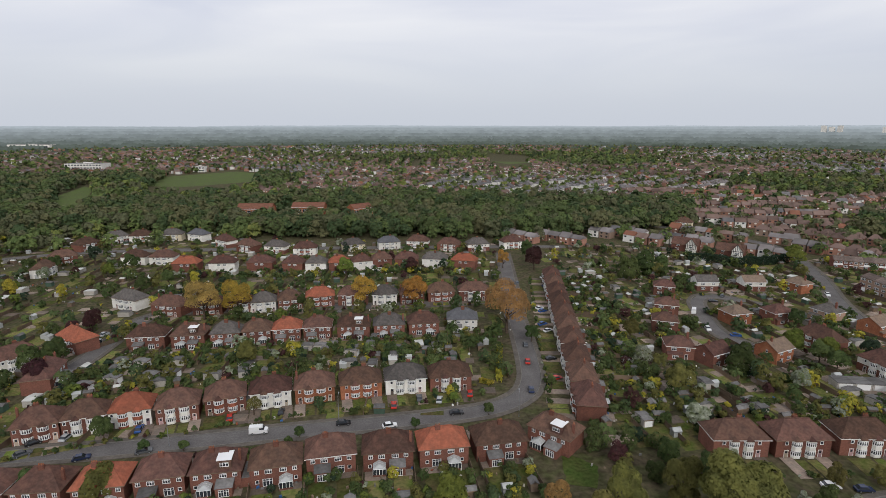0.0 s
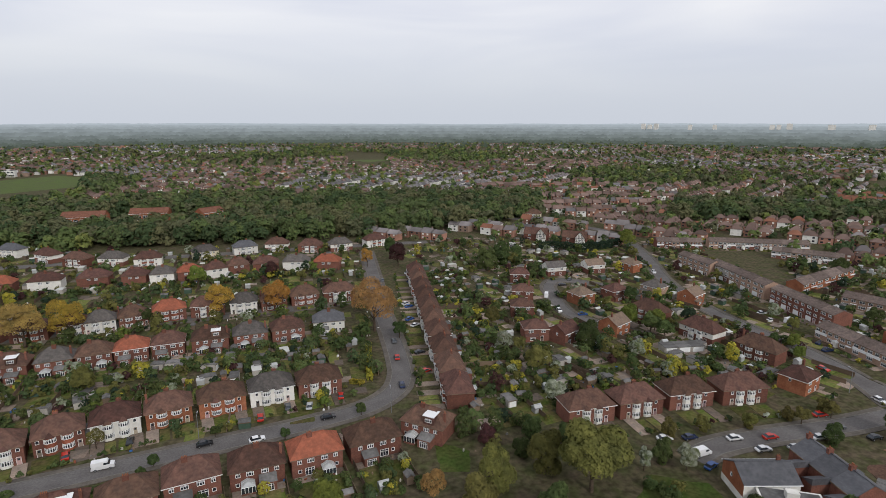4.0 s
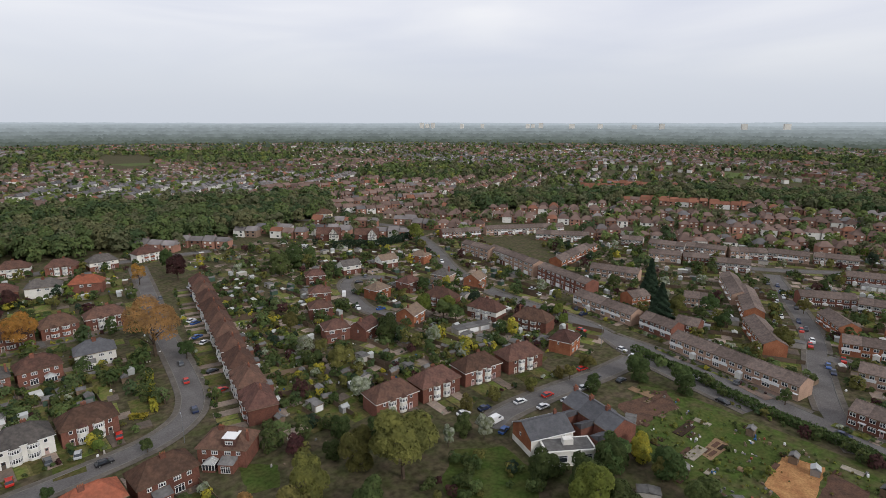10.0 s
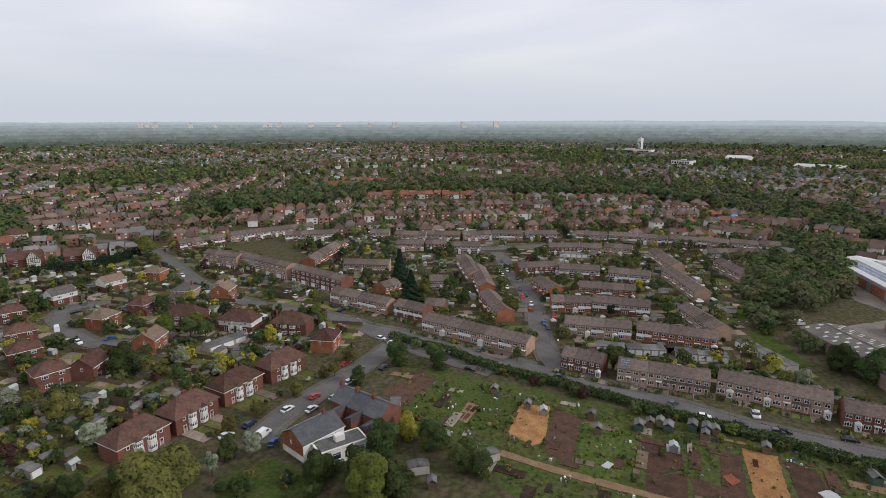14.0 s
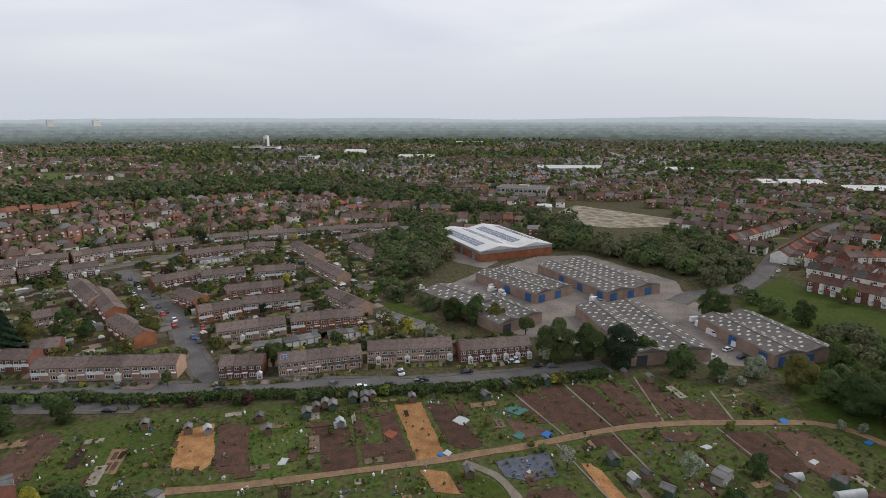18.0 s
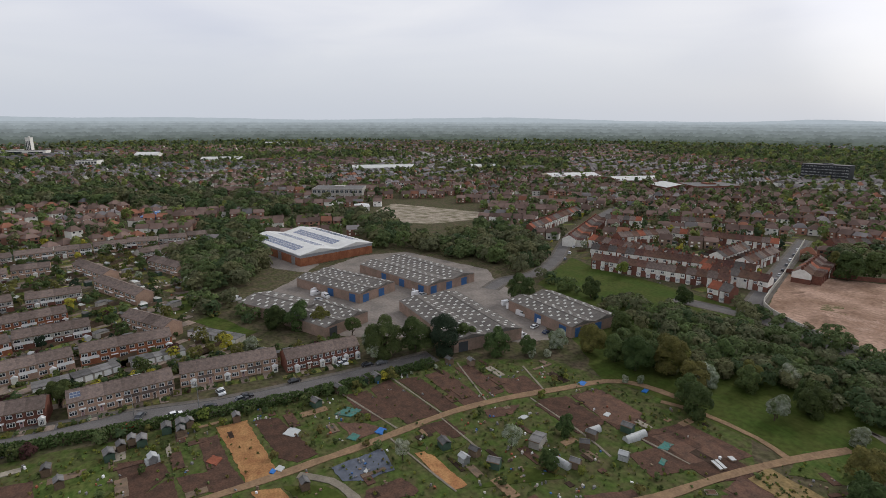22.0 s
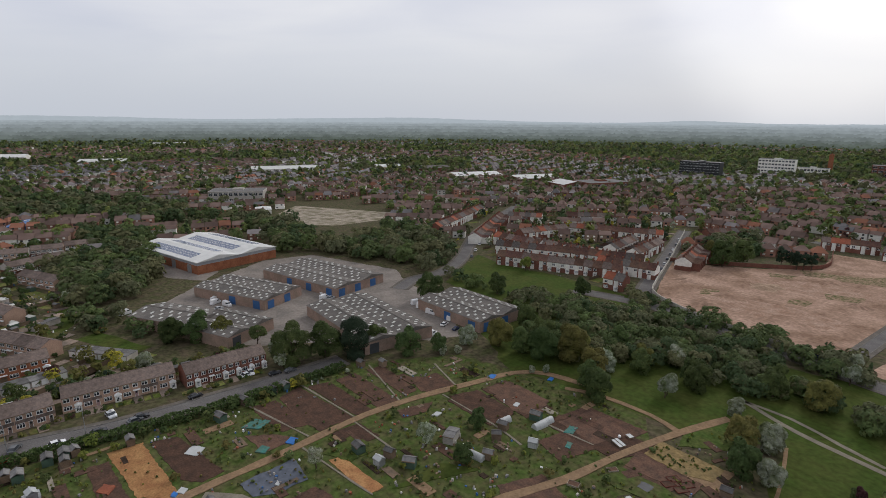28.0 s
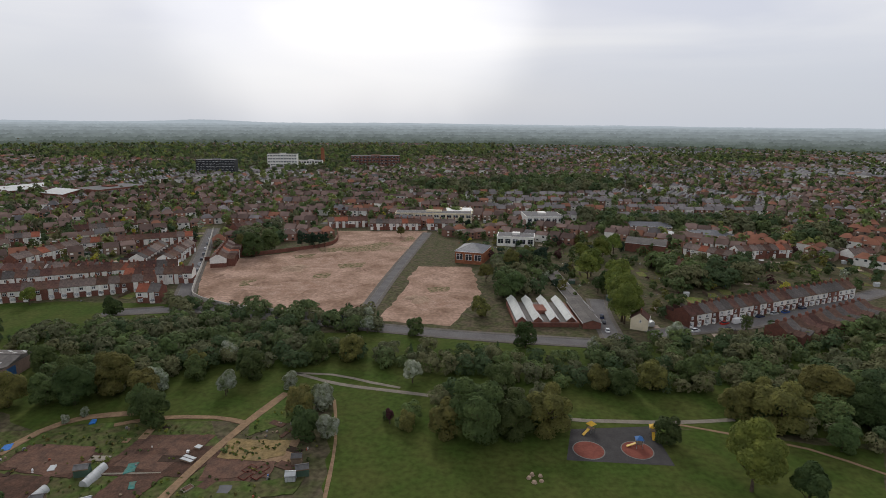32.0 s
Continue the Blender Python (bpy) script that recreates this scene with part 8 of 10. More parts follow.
car(287.8, 113.7, -152, "white")
car(280.7, 109.2, -152, "white")
car(272.7, 105.0, -152, "navy")
car(260.4, 98.9, -152, "white")
car(279.0, 100.1, -153, "black")
car(259.9, 91.5, -153, "navy")
car(252.2, 85.7, -153, "black")
car(249.0, 86.1, -153, "red")
car(240.2, 78.7, -154, "white")
car(234.5, 77.3, -153, "red")
car(246.1, 91.5, -151, "white")
car(218.4, 65.4, -154, "blue")
car(214.0, 62.3, -154, "navy")
car(250.4, 97.1, -151, "silver")
car(228.6, 64.2, -155, "red")
car(232.8, 95.4, -156, "white")
car(268.9, -31.4, -63, "white", True)
car(262.7, -41.8, -159, "white")
car(260.4, -67.5, -64, "white", True)
car(251.0, -66.4, -68, "silver")
car(312.2, -37.0, -41, "white", True)
car(261.4, -103.4, -61, "blue")
car(236.6, -111.7, -71, "white", True)
car(225.8, -108.7, -70, "silver")
car(176.4, -146.2, -83, "white", True)
car(167.5, -144.6, -85, "white")
car(167.1, -149.7, -76, "grey", True)
car(159.9, -150.2, -82, "navy")
car(161.5, -154.3, -76, "black")
car(198.7, -142.5, -85, "white", True)
car(183.8, -154.8, -74, "white", True)
car(172.4, -152.7, -77, "white")
car(168.4, -127.0, -57, "white")
car(170.6, -66.8, -84, "grey")
car(176.3, -53.8, -82, "white")
car(171.0, -35.9, -83, "black")
car(159.2, -274.4, -64, "silver")
car(163.8, -284.8, -64, "grey")
car(168.6, -295.8, -64, "grey")
car(173.7, -307.7, -64, "silver")
car(179.2, -320.3, -64, "black")
car(185.1, -333.9, -64, "grey")
car(191.5, -348.5, -64, "white")
car(198.3, -364.2, -64, "grey")
car(205.7, -381.3, -65, "white")
car(258.1, -225.0, -50, "grey")
car(269.6, -238.4, -49, "white")
car(282.3, -253.2, -49, "white")
car(296.3, -269.6, -49, "navy")
car(311.9, -287.8, -49, "grey")
car(329.4, -308.2, -49, "silver")
car(-87.8, -227.8, -153, "white")
car(-103.9, -238.4, -148, "red")
car(-110.3, -240.6, -153, "white", True)
car(-103.0, -231.5, -151, "black")
car(-123.8, -249.4, -150, "navy")
car(-132.3, -254.2, -150, "silver")
car(-138.8, -257.3, -151, "blue")
car(-149.9, -264.2, -151, "navy")
car(-163.1, -274.3, -150, "grey")
car(-50.6, -223.7, -97, "white")
car(-51.0, -233.9, -98, "black")
car(-51.6, -241.2, -96, "navy")
car(-19.7, -237.6, -134, "white")
# allotment plots
flat_patch("plot", [(148.0, 50.7), (151.1, 42.1), (131.5, 37.8), (128.6, 39.9), (131.3, 48.3)], 0.0750, STRAW, "plot covered in golden straw", "plot", jag=0.25)
flat_patch("plot", [(150.0, 40.5), (148.7, 32.1), (124.9, 28.3), (127.6, 36.8)], 0.0778, SOIL, "dug brown soil of an allotment plot", "plot", jag=0.25)
flat_patch("plot", [(147.5, 30.8), (151.8, 19.3), (142.6, 15.8), (132.6, 16.5), (121.1, 16.6), (124.6, 27.5)], 0.0806, GRASS, "green overgrown plot", "plot", jag=0.25)
flat_patch("plot", [(150.0, 63.1), (148.5, 52.1), (134.1, 49.3), (131.8, 49.8), (135.4, 60.9)], 0.0834, GRASS, "green overgrown plot", "plot", jag=0.25)
flat_patch("plot", [(129.4, 11.1), (135.0, 2.2), (123.0, 1.2), (122.0, 10.2)], 0.0862, SOIL, "dug brown soil of an allotment plot", "plot", jag=0.25)
flat_patch("plot", [(147.3, 14.6), (144.8, 5.0), (136.8, 2.7), (130.2, 9.1), (131.2, 12.1)], 0.0890, SOIL, "dug brown soil of an allotment plot", "plot", jag=0.25)
flat_patch("plot", [(148.9, -4.4), (149.5, -9.6), (134.1, -10.8), (124.1, -12.9), (122.8, -8.2), (127.4, 0.4), (134.0, 1.4), (133.1, -5.6)], 0.0918, SOIL, "dug brown soil of an allotment plot", "plot", jag=0.25)
flat_patch("plot", [(153.5, -9.6), (153.6, -18.0), (128.3, -20.4), (122.4, -21.2), (123.0, -13.3), (135.1, -12.0)], 0.0946, STRAW, "plot covered in golden straw", "plot", jag=0.25)
flat_patch("plot", [(152.4, -19.6), (150.9, -26.2), (127.4, -31.6), (126.5, -26.0), (130.4, -22.3)], 0.0974, SOIL, "dug brown soil of an allotment plot", "plot", jag=0.25)
flat_patch("plot", [(120.2, -13.4), (118.5, -20.0), (109.1, -22.2), (111.1, -16.0)], 0.1002, STRAW, "plot covered in golden straw", "plot", jag=0.25)
flat_patch("plot", [(118.8, -20.6), (114.2, -29.7), (105.3, -34.0), (108.7, -23.4)], 0.1030, MEADOW, "mown green plot", "plot", jag=0.25)
flat_patch("plot", [(154.7, -47.1), (154.2, -55.0), (135.2, -58.2), (135.9, -49.6)], 0.1058, SOIL, "dug brown soil of an allotment plot", "plot", jag=0.25)
flat_patch("plot", [(140.2, -40.6), (135.4, -48.4), (130.4, -52.2), (129.0, -42.5)], 0.1086, SOIL, "dug brown soil of an allotment plot", "plot", jag=0.25)
flat_patch("plot", [(155.0, -56.4), (158.3, -64.5), (130.9, -69.3), (129.9, -58.4), (138.5, -56.3)], 0.1114, SOIL, "dug brown soil of an allotment plot", "plot", jag=0.25)
flat_patch("plot", [(156.7, -66.7), (155.2, -74.1), (131.4, -76.0), (131.2, -70.3)], 0.1142, SOIL, "dug brown soil of an allotment plot", "plot", jag=0.25)
flat_patch("plot", [(155.4, -76.1), (156.0, -84.0), (131.2, -85.5), (131.2, -77.8)], 0.1170, SOIL, "dug brown soil of an allotment plot", "plot", jag=0.25)
flat_patch("plot", [(156.0, -88.3), (155.4, -94.6), (133.5, -93.9), (132.3, -88.7)], 0.1198, SOIL, "dug brown soil of an allotment plot", "plot", jag=0.25)
flat_patch("plot", [(138.9, -96.4), (139.7, -106.5), (128.1, -106.0), (129.4, -95.5)], 0.1226, SOIL, "dug brown soil of an allotment plot", "plot", jag=0.25)
flat_patch("plot", [(120.4, -32.8), (122.3, -47.4), (112.3, -46.6), (111.5, -38.2), (114.0, -33.9)], 0.1254, BLUE_TARP, "plot covered in blue-grey sheeting", "plot", jag=0.25)
flat_patch("plot", [(108.0, -37.3), (108.6, -47.1), (102.2, -48.7), (101.0, -46.7), (104.5, -35.8)], 0.1282, SOIL, "dug brown soil of an allotment plot", "plot", jag=0.25)
flat_patch("plot", [(115.9, -54.1), (116.0, -57.7), (98.7, -59.6), (98.4, -56.1), (105.0, -54.7)], 0.1310, STRAW, "plot covered in golden straw", "plot", jag=0.25)
flat_patch("plot", [(122.2, -97.4), (121.6, -106.5), (103.2, -106.7), (103.2, -98.3)], 0.1338, SOIL, "dug brown soil of an allotment plot", "plot", jag=0.25)
flat_patch("plot", [(121.3, -112.8), (119.3, -122.4), (102.3, -122.6), (99.1, -112.8), (105.2, -109.3)], 0.1366, SOIL, "dug brown soil of an allotment plot", "plot", jag=0.25)
flat_patch("plot", [(92.6, -115.4), (91.0, -128.2), (75.8, -127.0), (79.3, -114.2)], 0.1394, SOIL, "dug brown soil of an allotment plot", "plot", jag=0.25)
flat_patch("plot", [(96.7, -60.7), (97.8, -76.0), (89.7, -82.5)], 0.1422, MEADOW, "mown green plot", "plot", jag=0.25)
flat_patch("plot", [(126.9, -60.2), (127.1, -69.1), (117.7, -70.3), (117.4, -62.5)], 0.1450, SOIL, "dug brown soil of an allotment plot", "plot", jag=0.25)
flat_patch("plot", [(126.3, -81.6), (124.1, -93.5), (120.4, -88.1), (121.6, -80.5)], 0.1478, SOIL, "dug brown soil of an allotment plot", "plot", jag=0.25)
flat_patch("plot", [(120.2, -53.9), (122.6, -64.2), (113.1, -67.7), (112.2, -58.3)], 0.1506, GRASS, "green overgrown plot", "plot", jag=0.25)
flat_patch("plot", [(122.2, 81.9), (139.0, 80.5), (154.6, 75.9), (157.2, 58.1), (135.9, 52.1), (118.9, 59.8)], 0.060, GRASS, "green overgrown plot", "plot", jag=0.4)
flat_patch("plot", [(134.7, 93.2), (155.9, 89.8), (149.1, 81.0), (129.7, 82.1)], 0.064, SOIL, "dug brown soil of an allotment plot", "plot", jag=0.4)
ribbon("path", [(155.4, -47.3), (129.3, -54.7)], 0.55, 0.1660, GRAVELLY, "narrow trodden path between plots", "path", jag=0.1)
ribbon("path", [(159.3, -65.5), (130.1, -69.8)], 0.55, 0.1677, GRAVELLY, "narrow trodden path between plots", "path", jag=0.1)
ribbon("path", [(158.9, -91.0), (131.1, -85.6)], 0.55, 0.1694, GRAVELLY, "narrow trodden path between plots", "path", jag=0.1)
ribbon("path", [(145.7, -110.3), (126.9, -105.5)], 0.55, 0.1711, GRAVELLY, "narrow trodden path between plots", "path", jag=0.1)
ribbon("path", [(125.9, -98.7), (102.9, -99.4), (91.0, -98.3)], 0.55, 0.1728, GRAVELLY, "narrow trodden path between plots", "path", jag=0.1)
ribbon("path", [(125.3, -51.1), (105.0, -54.7), (97.7, -56.2)], 0.55, 0.1745, GRAVELLY, "narrow trodden path between plots", "path", jag=0.1)
ribbon("path", [(130.6, -68.2), (109.8, -69.9)], 0.55, 0.1762, GRAVELLY, "narrow trodden path between plots", "path", jag=0.1)
ribbon("path", [(97.8, -111.2), (79.2, -113.8)], 0.55, 0.1779, GRAVELLY, "narrow trodden path between plots", "path", jag=0.1)
flat_patch("plot", [(143.8, -96.4), (137.6, -103.0), (128.6, -104.8), (131.2, -94.5)], 0.107, SOIL, "dug brown soil of an allotment plot", "plot", jag=0.25)
flat_patch("plot", [(124.0, -99.4), (121.5, -109.5), (103.8, -109.6), (103.4, -98.2)], 0.120, SOIL, "dug brown soil of an allotment plot", "plot", jag=0.25)
flat_patch("plot", [(121.1, -121.6), (99.0, -120.1), (99.7, -109.5), (121.0, -111.1)], 0.122, SOIL, "dug brown soil of an allotment plot", "plot", jag=0.25)
flat_patch("plot", [(95.5, -114.5), (93.4, -129.3), (74.0, -131.5), (75.9, -113.2)], 0.125, SOIL, "dug brown soil of an allotment plot", "plot", jag=0.25)
flat_patch("plot", [(89.6, -103.0), (88.4, -114.0), (77.3, -115.0), (79.8, -101.1)], 0.128, SOIL, "dug brown soil of an allotment plot", "plot", jag=0.25)
flat_patch("plot", [(95.0, -111.1), (91.1, -124.0), (67.2, -126.8), (71.5, -112.9)], 0.130, SOIL, "dug brown soil of an allotment plot", "plot", jag=0.25)
flat_patch("plot", [(70.1, -120.9), (56.6, -124.7), (55.7, -110.1), (67.5, -104.9)], 0.133, SOIL, "dug brown soil of an allotment plot", "plot", jag=0.25)
flat_patch("plot", [(66.7, -128.8), (50.1, -131.4), (49.0, -120.6), (65.3, -121.0)], 0.135, TRACK, "plot of dry grass and beds", "plot", jag=0.25)
flat_patch("plot", [(82.6, -81.5), (79.0, -93.4), (70.1, -91.3), (75.3, -78.1)], 0.138, SOIL, "dug brown soil of an allotment plot", "plot", jag=0.25)
flat_patch("plot", [(69.2, -145.1), (62.0, -157.2), (54.6, -141.2), (65.1, -131.7)], 0.140, GRASS, "green overgrown plot", "plot", jag=0.25)
# industrial estate
industrial_unit(242.1, -47.1, -148, 33.5, 19.4, 4.8, 6.4, 1, "dark")
industrial_unit(219.0, -60.9, -154, 25.7, 23.9, 4.8, 6.4, 2, "dark")
industrial_unit(262.9, -83.9, -154, 45.3, 25.2, 4.8, 6.4, 2, "blue")
industrial_unit(266.3, -125.4, -164, 57.0, 34.1, 4.8, 6.4, 2, "blue")
industrial_unit(192.8, -109.8, 179, 52.6, 30.5, 4.8, 6.4, 2, "dark")
industrial_unit(178.4, -154.7, -176, 39.9, 26.9, 4.8, 6.4, 2, "blue")
warehouse(356.9, -90.4, -165, 69.0, 51.9)
SITE_WALL = [(219.0, -413.0), (176.2, -318.1), (154.8, -267.6), (142.7, -246.7), (115.7, -233.7), (75.8, -226.7)]
SITE_FENCE = [(176.2, -318.1), (137.0, -346.3), (111.1, -376.3), (121.7, -426.2)]
HOARDING = [(73.9, -226.9), (50.6, -222.4)]
HEDGE_LANE = [(174.5, 115.4), (172.6, 89.9), (167.6, 66.9), (165.8, 39.5), (162.7, 12.9), (161.1, -10.4), (159.3, -35.2), (160.4, -60.9), (161.7, -82.6)]
HEDGE_DARK = [(157.7, 343.6), (183.8, 329.3), (217.1, 337.2)]
PLAY = (-35.8, -137.3)
PLAY_POLY = [(-24.7, -144.6), (-47.8, -148.5), (-49.0, -129.7), (-21.6, -129.4)]
ROUNDELS = [(-28.1, -134.6), (-41.1, -135.9)]
STONES = [(-13.0, -120.8)]
garages(199.8, 39.1, -80, 10.3, 4)
garages(202.1, 28.1, -70, 14.1, 5)
garages(207.3, 11.9, -79, 18.0, 7)
garages(230.6, -7.4, -139, 24.4, 8)
garages(129.5, 166.5, -7, 16.2, 3)
garages(340.2, 93.8, -71, 28.2, 8)
# white-fronted house by the lane
house("villa", 101.2, 92.2, -14, "front", "slate", 0, w=13.0, d=9.5, hip=False)
# slate-roofed cottages by the lane
terrace("old", 116.8, 77.8, 119.6, 97.0, 3, ("brick",), ("slate",), (1, 2), 0)
FREE = [[(142.4, -244.9), (180.4, -328.0), (114.9, -389.5), (127.1, -445.6), (46.2, -456.9), (1.7, -328.5), (3.1, -236.5), (48.9, -220.5)], [(473.9, -172.3), (555.6, -234.8), (445.9, -292.6), (387.8, -242.0)]] + [[(x * (0.88 if n % 2 else 1.03), y * (0.88 if n % 2 else 1.03)) for x, y in p] for p in FIELDS for n in (0, 1)] + OPEN[:3]
fill([(-132.7, 108.9), (-301.0, 271.5), (-347.2, 396.5), (-255.3, 417.3), (-117.1, 392.5), (47.8, 392.4), (35.6, 316.3), (31.1, 237.2), (29.3, 188.3), (15.2, 156.8), (-49.1, 142.1), (-116.9, 129.7)], 5.6, 0, 0.12, 0.25, 0.08)
fill([(66.8, 360.1), (89.9, 396.4), (181.1, 377.4), (271.0, 329.6), (235.1, 237.2), (148.0, 142.1), (78.2, 148.3), (61.5, 128.4), (41.6, 121.3), (29.5, 131.0), (52.0, 162.3), (55.3, 188.3), (58.0, 237.2)], 5.0, 10, 0.07, 0.22, 0.09, 0.2)
fill([(147.2, 132.2), (181.5, 125.0), (222.2, 249.3), (215.6, 305.9), (129.7, 352.8), (54.8, 153.6), (80.4, 143.9)], 5.5, 20, 0.06, 0.2, 0.07, 0.2)
fill([(278.1, 261.6), (359.8, 287.0), (454.2, 121.8), (468.9, -5.7), (443.3, -47.5), (238.4, -7.4), (193.7, -38.5), (185.5, 0.4), (204.2, 56.9), (201.4, 75.2), (199.1, 122.8)], 4.3, 30, 0.09, 0.16, 0.09, 0.26)
fill([(283.8, -260.5), (386.0, -383.4), (320.0, -581.7), (185.5, -337.3), (161.8, -278.5), (167.1, -243.9), (240.0, -225.4)], 7.0, 0, 0.14, 0.15, 0.04)
fill([(362.1, -262.5), (463.5, -415.0), (386.0, -383.4), (283.8, -260.5), (284.2, -229.7)], 7.0, 0, 0.25, 0.1, 0.03)
fill([(504.7, -522.6), (130.1, -745.0), (79.3, -452.3), (144.8, -443.2), (227.6, -431.7), (178.0, -306.6), (162.4, -251.8), (250.6, -251.1)], 8.0, 0, 0.2, 0.1, 0.03)
fill([(-69.0, -384.8), (-282.0, -452.9), (-222.8, -318.2), (-172.9, -268.5), (-105.8, -221.7), (-75.2, -224.5), (-50.6, -242.6)], 7.0, 0, 0.25, 0.12, 0.03)
fill([(50.9, -456.2), (-94.0, -536.8), (-48.2, -258.4), (1.8, -342.9)], 7.0, 0, 0.3, 0.15, 0.03)
fill([(232.4, 60.1), (266.2, 21.1), (237.3, -5.4), (202.4, -39.7), (194.0, -23.7), (195.3, 49.8)], 6.0, 30, 0.1, 0.25, 0.05)
garden_hedges([(-120, 150), (-130, 250), (-120, 380), (30, 385), (28, 180), (0, 160)], 1.0, 95, 110)
garden_hedges([(60, 140), (64, 300), (110, 330), (170, 300), (150, 140)], 1.0, 5, 80)
garden_hedges([(185, 60), (215, 240), (300, 280), (420, 100), (420, -20), (190, -40)], 1.0, 10, 110)
for q in smooth(HEDGE_LANE, 2.2):
    if random.random() < 0.6:
        SHRUB.append((q.x - random.uniform(0, 5), q.y + random.uniform(-1, 1), 1.0 + 3.2 * random.random() ** 2, 4.5))
tree("blossom", 150.3, -117.5, 4.0, "bush", 1.0)
tree("blossom", 147.7, -122.6, 3.4, "bush", 1.0)
tree("blossom", 119.5, -132.9, 2.6, "bush", 1.0)
tree("blossom", 116.8, -136.8, 2.8, "bush", 1.0)
tree("blossom", 105.2, -152.2, 4.2, "bush", 1.0)
tree("blossom", 118.1, -169.8, 4.0, "bush", 1.0)
# large buildings
block(439.0, -857.2, -169, 59.2, 22.0, 24.6, DARK_CLAD, FELT, "flat", 6, "long black-clad block of flats with pale balconies")
block(380.9, -990.9, -169, 52.2, 20.0, 27.0, RENDER, FELT, "flat", 5, "white multi-storey office block with window bands")
block(221.6, -1052.1, -168, 91.8, 24.0, 22.9, BRICK, FELT, "flat", 4, "red-brick hospital block with flat roof")
block(340.0, -1025.5, -168, 43.7, 20.0, 14.2, RENDER, FELT, "flat", 2, "low white hospital wing building")
block(324.3, -1049.3, -168, 6.4, 6.0, 36.0, ORANGE_BRICK, FELT, "flat", 0, "tall brown brick boiler chimney")
block(48.5, -469.0, -178, 65.4, 14.0, 9.6, CREAM, FELT, "flat", 2, "long cream school building with flat roof")
block(-43.2, -461.5, -172, 30.4, 26.0, 11.1, RENDER, FELT, "flat", 2, "white school block with flat roof")
block(28.0, -497.6, -172, 23.4, 20.0, 8.0, CREAM, SKYLIGHT, "flat", 1, "pale flat-roofed school hall")
block(10.0, -341.3, 167, 17.5, 22.0, 11.3, ORANGE_BRICK, SLATE, "hip", 1, "brick hall with slate hipped roof")
block(-19.0, -391.8, 175, 26.1, 16.0, 6.8, RENDER, FELT, "flat", 1, "low white school wing with flat roof")
block(-108.0, -381.4, -113, 13.4, 26.0, 9.1, BRICK, SHEET, "gable", 1, "brick hall with grey sheet roof")
block(-128.5, -427.2, -112, 10.7, 34.0, 6.7, CREAM, WHITE_METAL, "gable", 1, "pale hall with white metal roof")
block(-129.7, -460.1, 180, 32.7, 20.0, 7.3, BROWN_BRICK, SLATE, "gable", 2, "long brick works with slate roofs")
block(-169.9, -431.6, -162, 23.8, 24.0, 6.8, PEBBLE, SLATE, "hip", 1, "hall with broad blue-grey hipped roof")
block(-13.0, -240.3, -173, 3.4, 30.0, 4.6, BRICK, SKYLIGHT, "gable", 0, "narrow brick workshop with white metal roof")
block(-20.0, -241.0, -173, 3.4, 30.0, 4.5, BRICK, SKYLIGHT, "gable", 0, "narrow brick workshop with white metal roof")
block(-27.2, -241.7, -173, 3.4, 30.0, 4.6, BRICK, SKYLIGHT, "gable", 0, "narrow brick workshop with white metal roof")
block(-34.3, -242.5, -173, 3.4, 30.0, 4.5, BRICK, SKYLIGHT, "gable", 0, "narrow brick workshop with white metal roof")
block(-24.1, -239.8, -174, 27.6, 28.0, 1.7, BRICK, SHEET, "flat", 0, "low workshop range with flat grey roofs")
block(-40.5, -280.9, -173, 7.1, 70.0, 1.5, BRICK, SHEET, "gable", 0, "long low brick range of workshops")
block(-43.0, -240.6, -174, 7.5, 30.0, 4.0, BRICK, SHEET, "gable", 0, "brick workshop with grey roof")
block(587.0, -185.2, -118, 53.9, 30.0, 12.1, PEBBLE, FELT, "flat", 2, "grey two-storey works with flat roof")
block(501.5, -179.6, -108, 13.6, 18.0, 6.3, RENDER, WHITE_METAL, "hip", 0, "white tent-roofed sports hall")
block(631.9, -551.5, -107, 74.7, 45.0, 9.6, CREAM, WHITE_METAL, "gable", 0, "long white-roofed factory shed")
block(841.2, -530.8, -107, 50.2, 40.0, 8.2, CREAM, WHITE_METAL, "gable", 0, "white-roofed factory shed among trees")
block(768.0, -563.2, -107, 72.5, 40.0, 9.5, BRICK, SHEET, "gable", 0, "long grey-roofed factory shed")
block(554.2, -595.0, -107, 67.5, 50.0, 9.6, BRICK, SKYLIGHT, "gable", 0, "long factory shed with pale grey roof")
block(467.0, -570.7, -108, 37.4, 40.0, 10.3, BRICK, SKYLIGHT, "gable", 0, "factory shed with pale ribbed roof")
block(438.3, -602.1, -108, 60.7, 40.0, 9.5, BRICK, FELT, "flat", 1, "low brick factory with flat roof")
block(875.6, -353.4, -107, 103.5, 40.0, 10.8, RENDER, SKYLIGHT, "gable", 0, "row of white-roofed factory sheds")
block(1365.3, -7.0, -107, 45.4, 40.0, 14.8, RENDER, WHITE_METAL, "gable", 0, "white hall with bright metal roof")
block(1153.0, 87.2, -107, 34.3, 30.0, 13.4, RENDER, FELT, "flat", 2, "white office block among trees")
block(1572.2, 255.2, -107, 127.6, 25.0, 13.4, RENDER, FELT, "flat", 2, "long white office block")
block(1611.7, 235.3, -107, 10.2, 14.0, 41.2, RENDER, FELT, "flat", 8, "white tower beside the offices")
block(1196.2, -137.1, -107, 76.6, 40.0, 11.1, RENDER, SKYLIGHT, "gable", 0, "pale factory roofs among trees")
block(1832.5, -384.0, -107, 92.8, 40.0, 13.8, RENDER, WHITE_METAL, "gable", 0, "pale warehouse far off among trees")
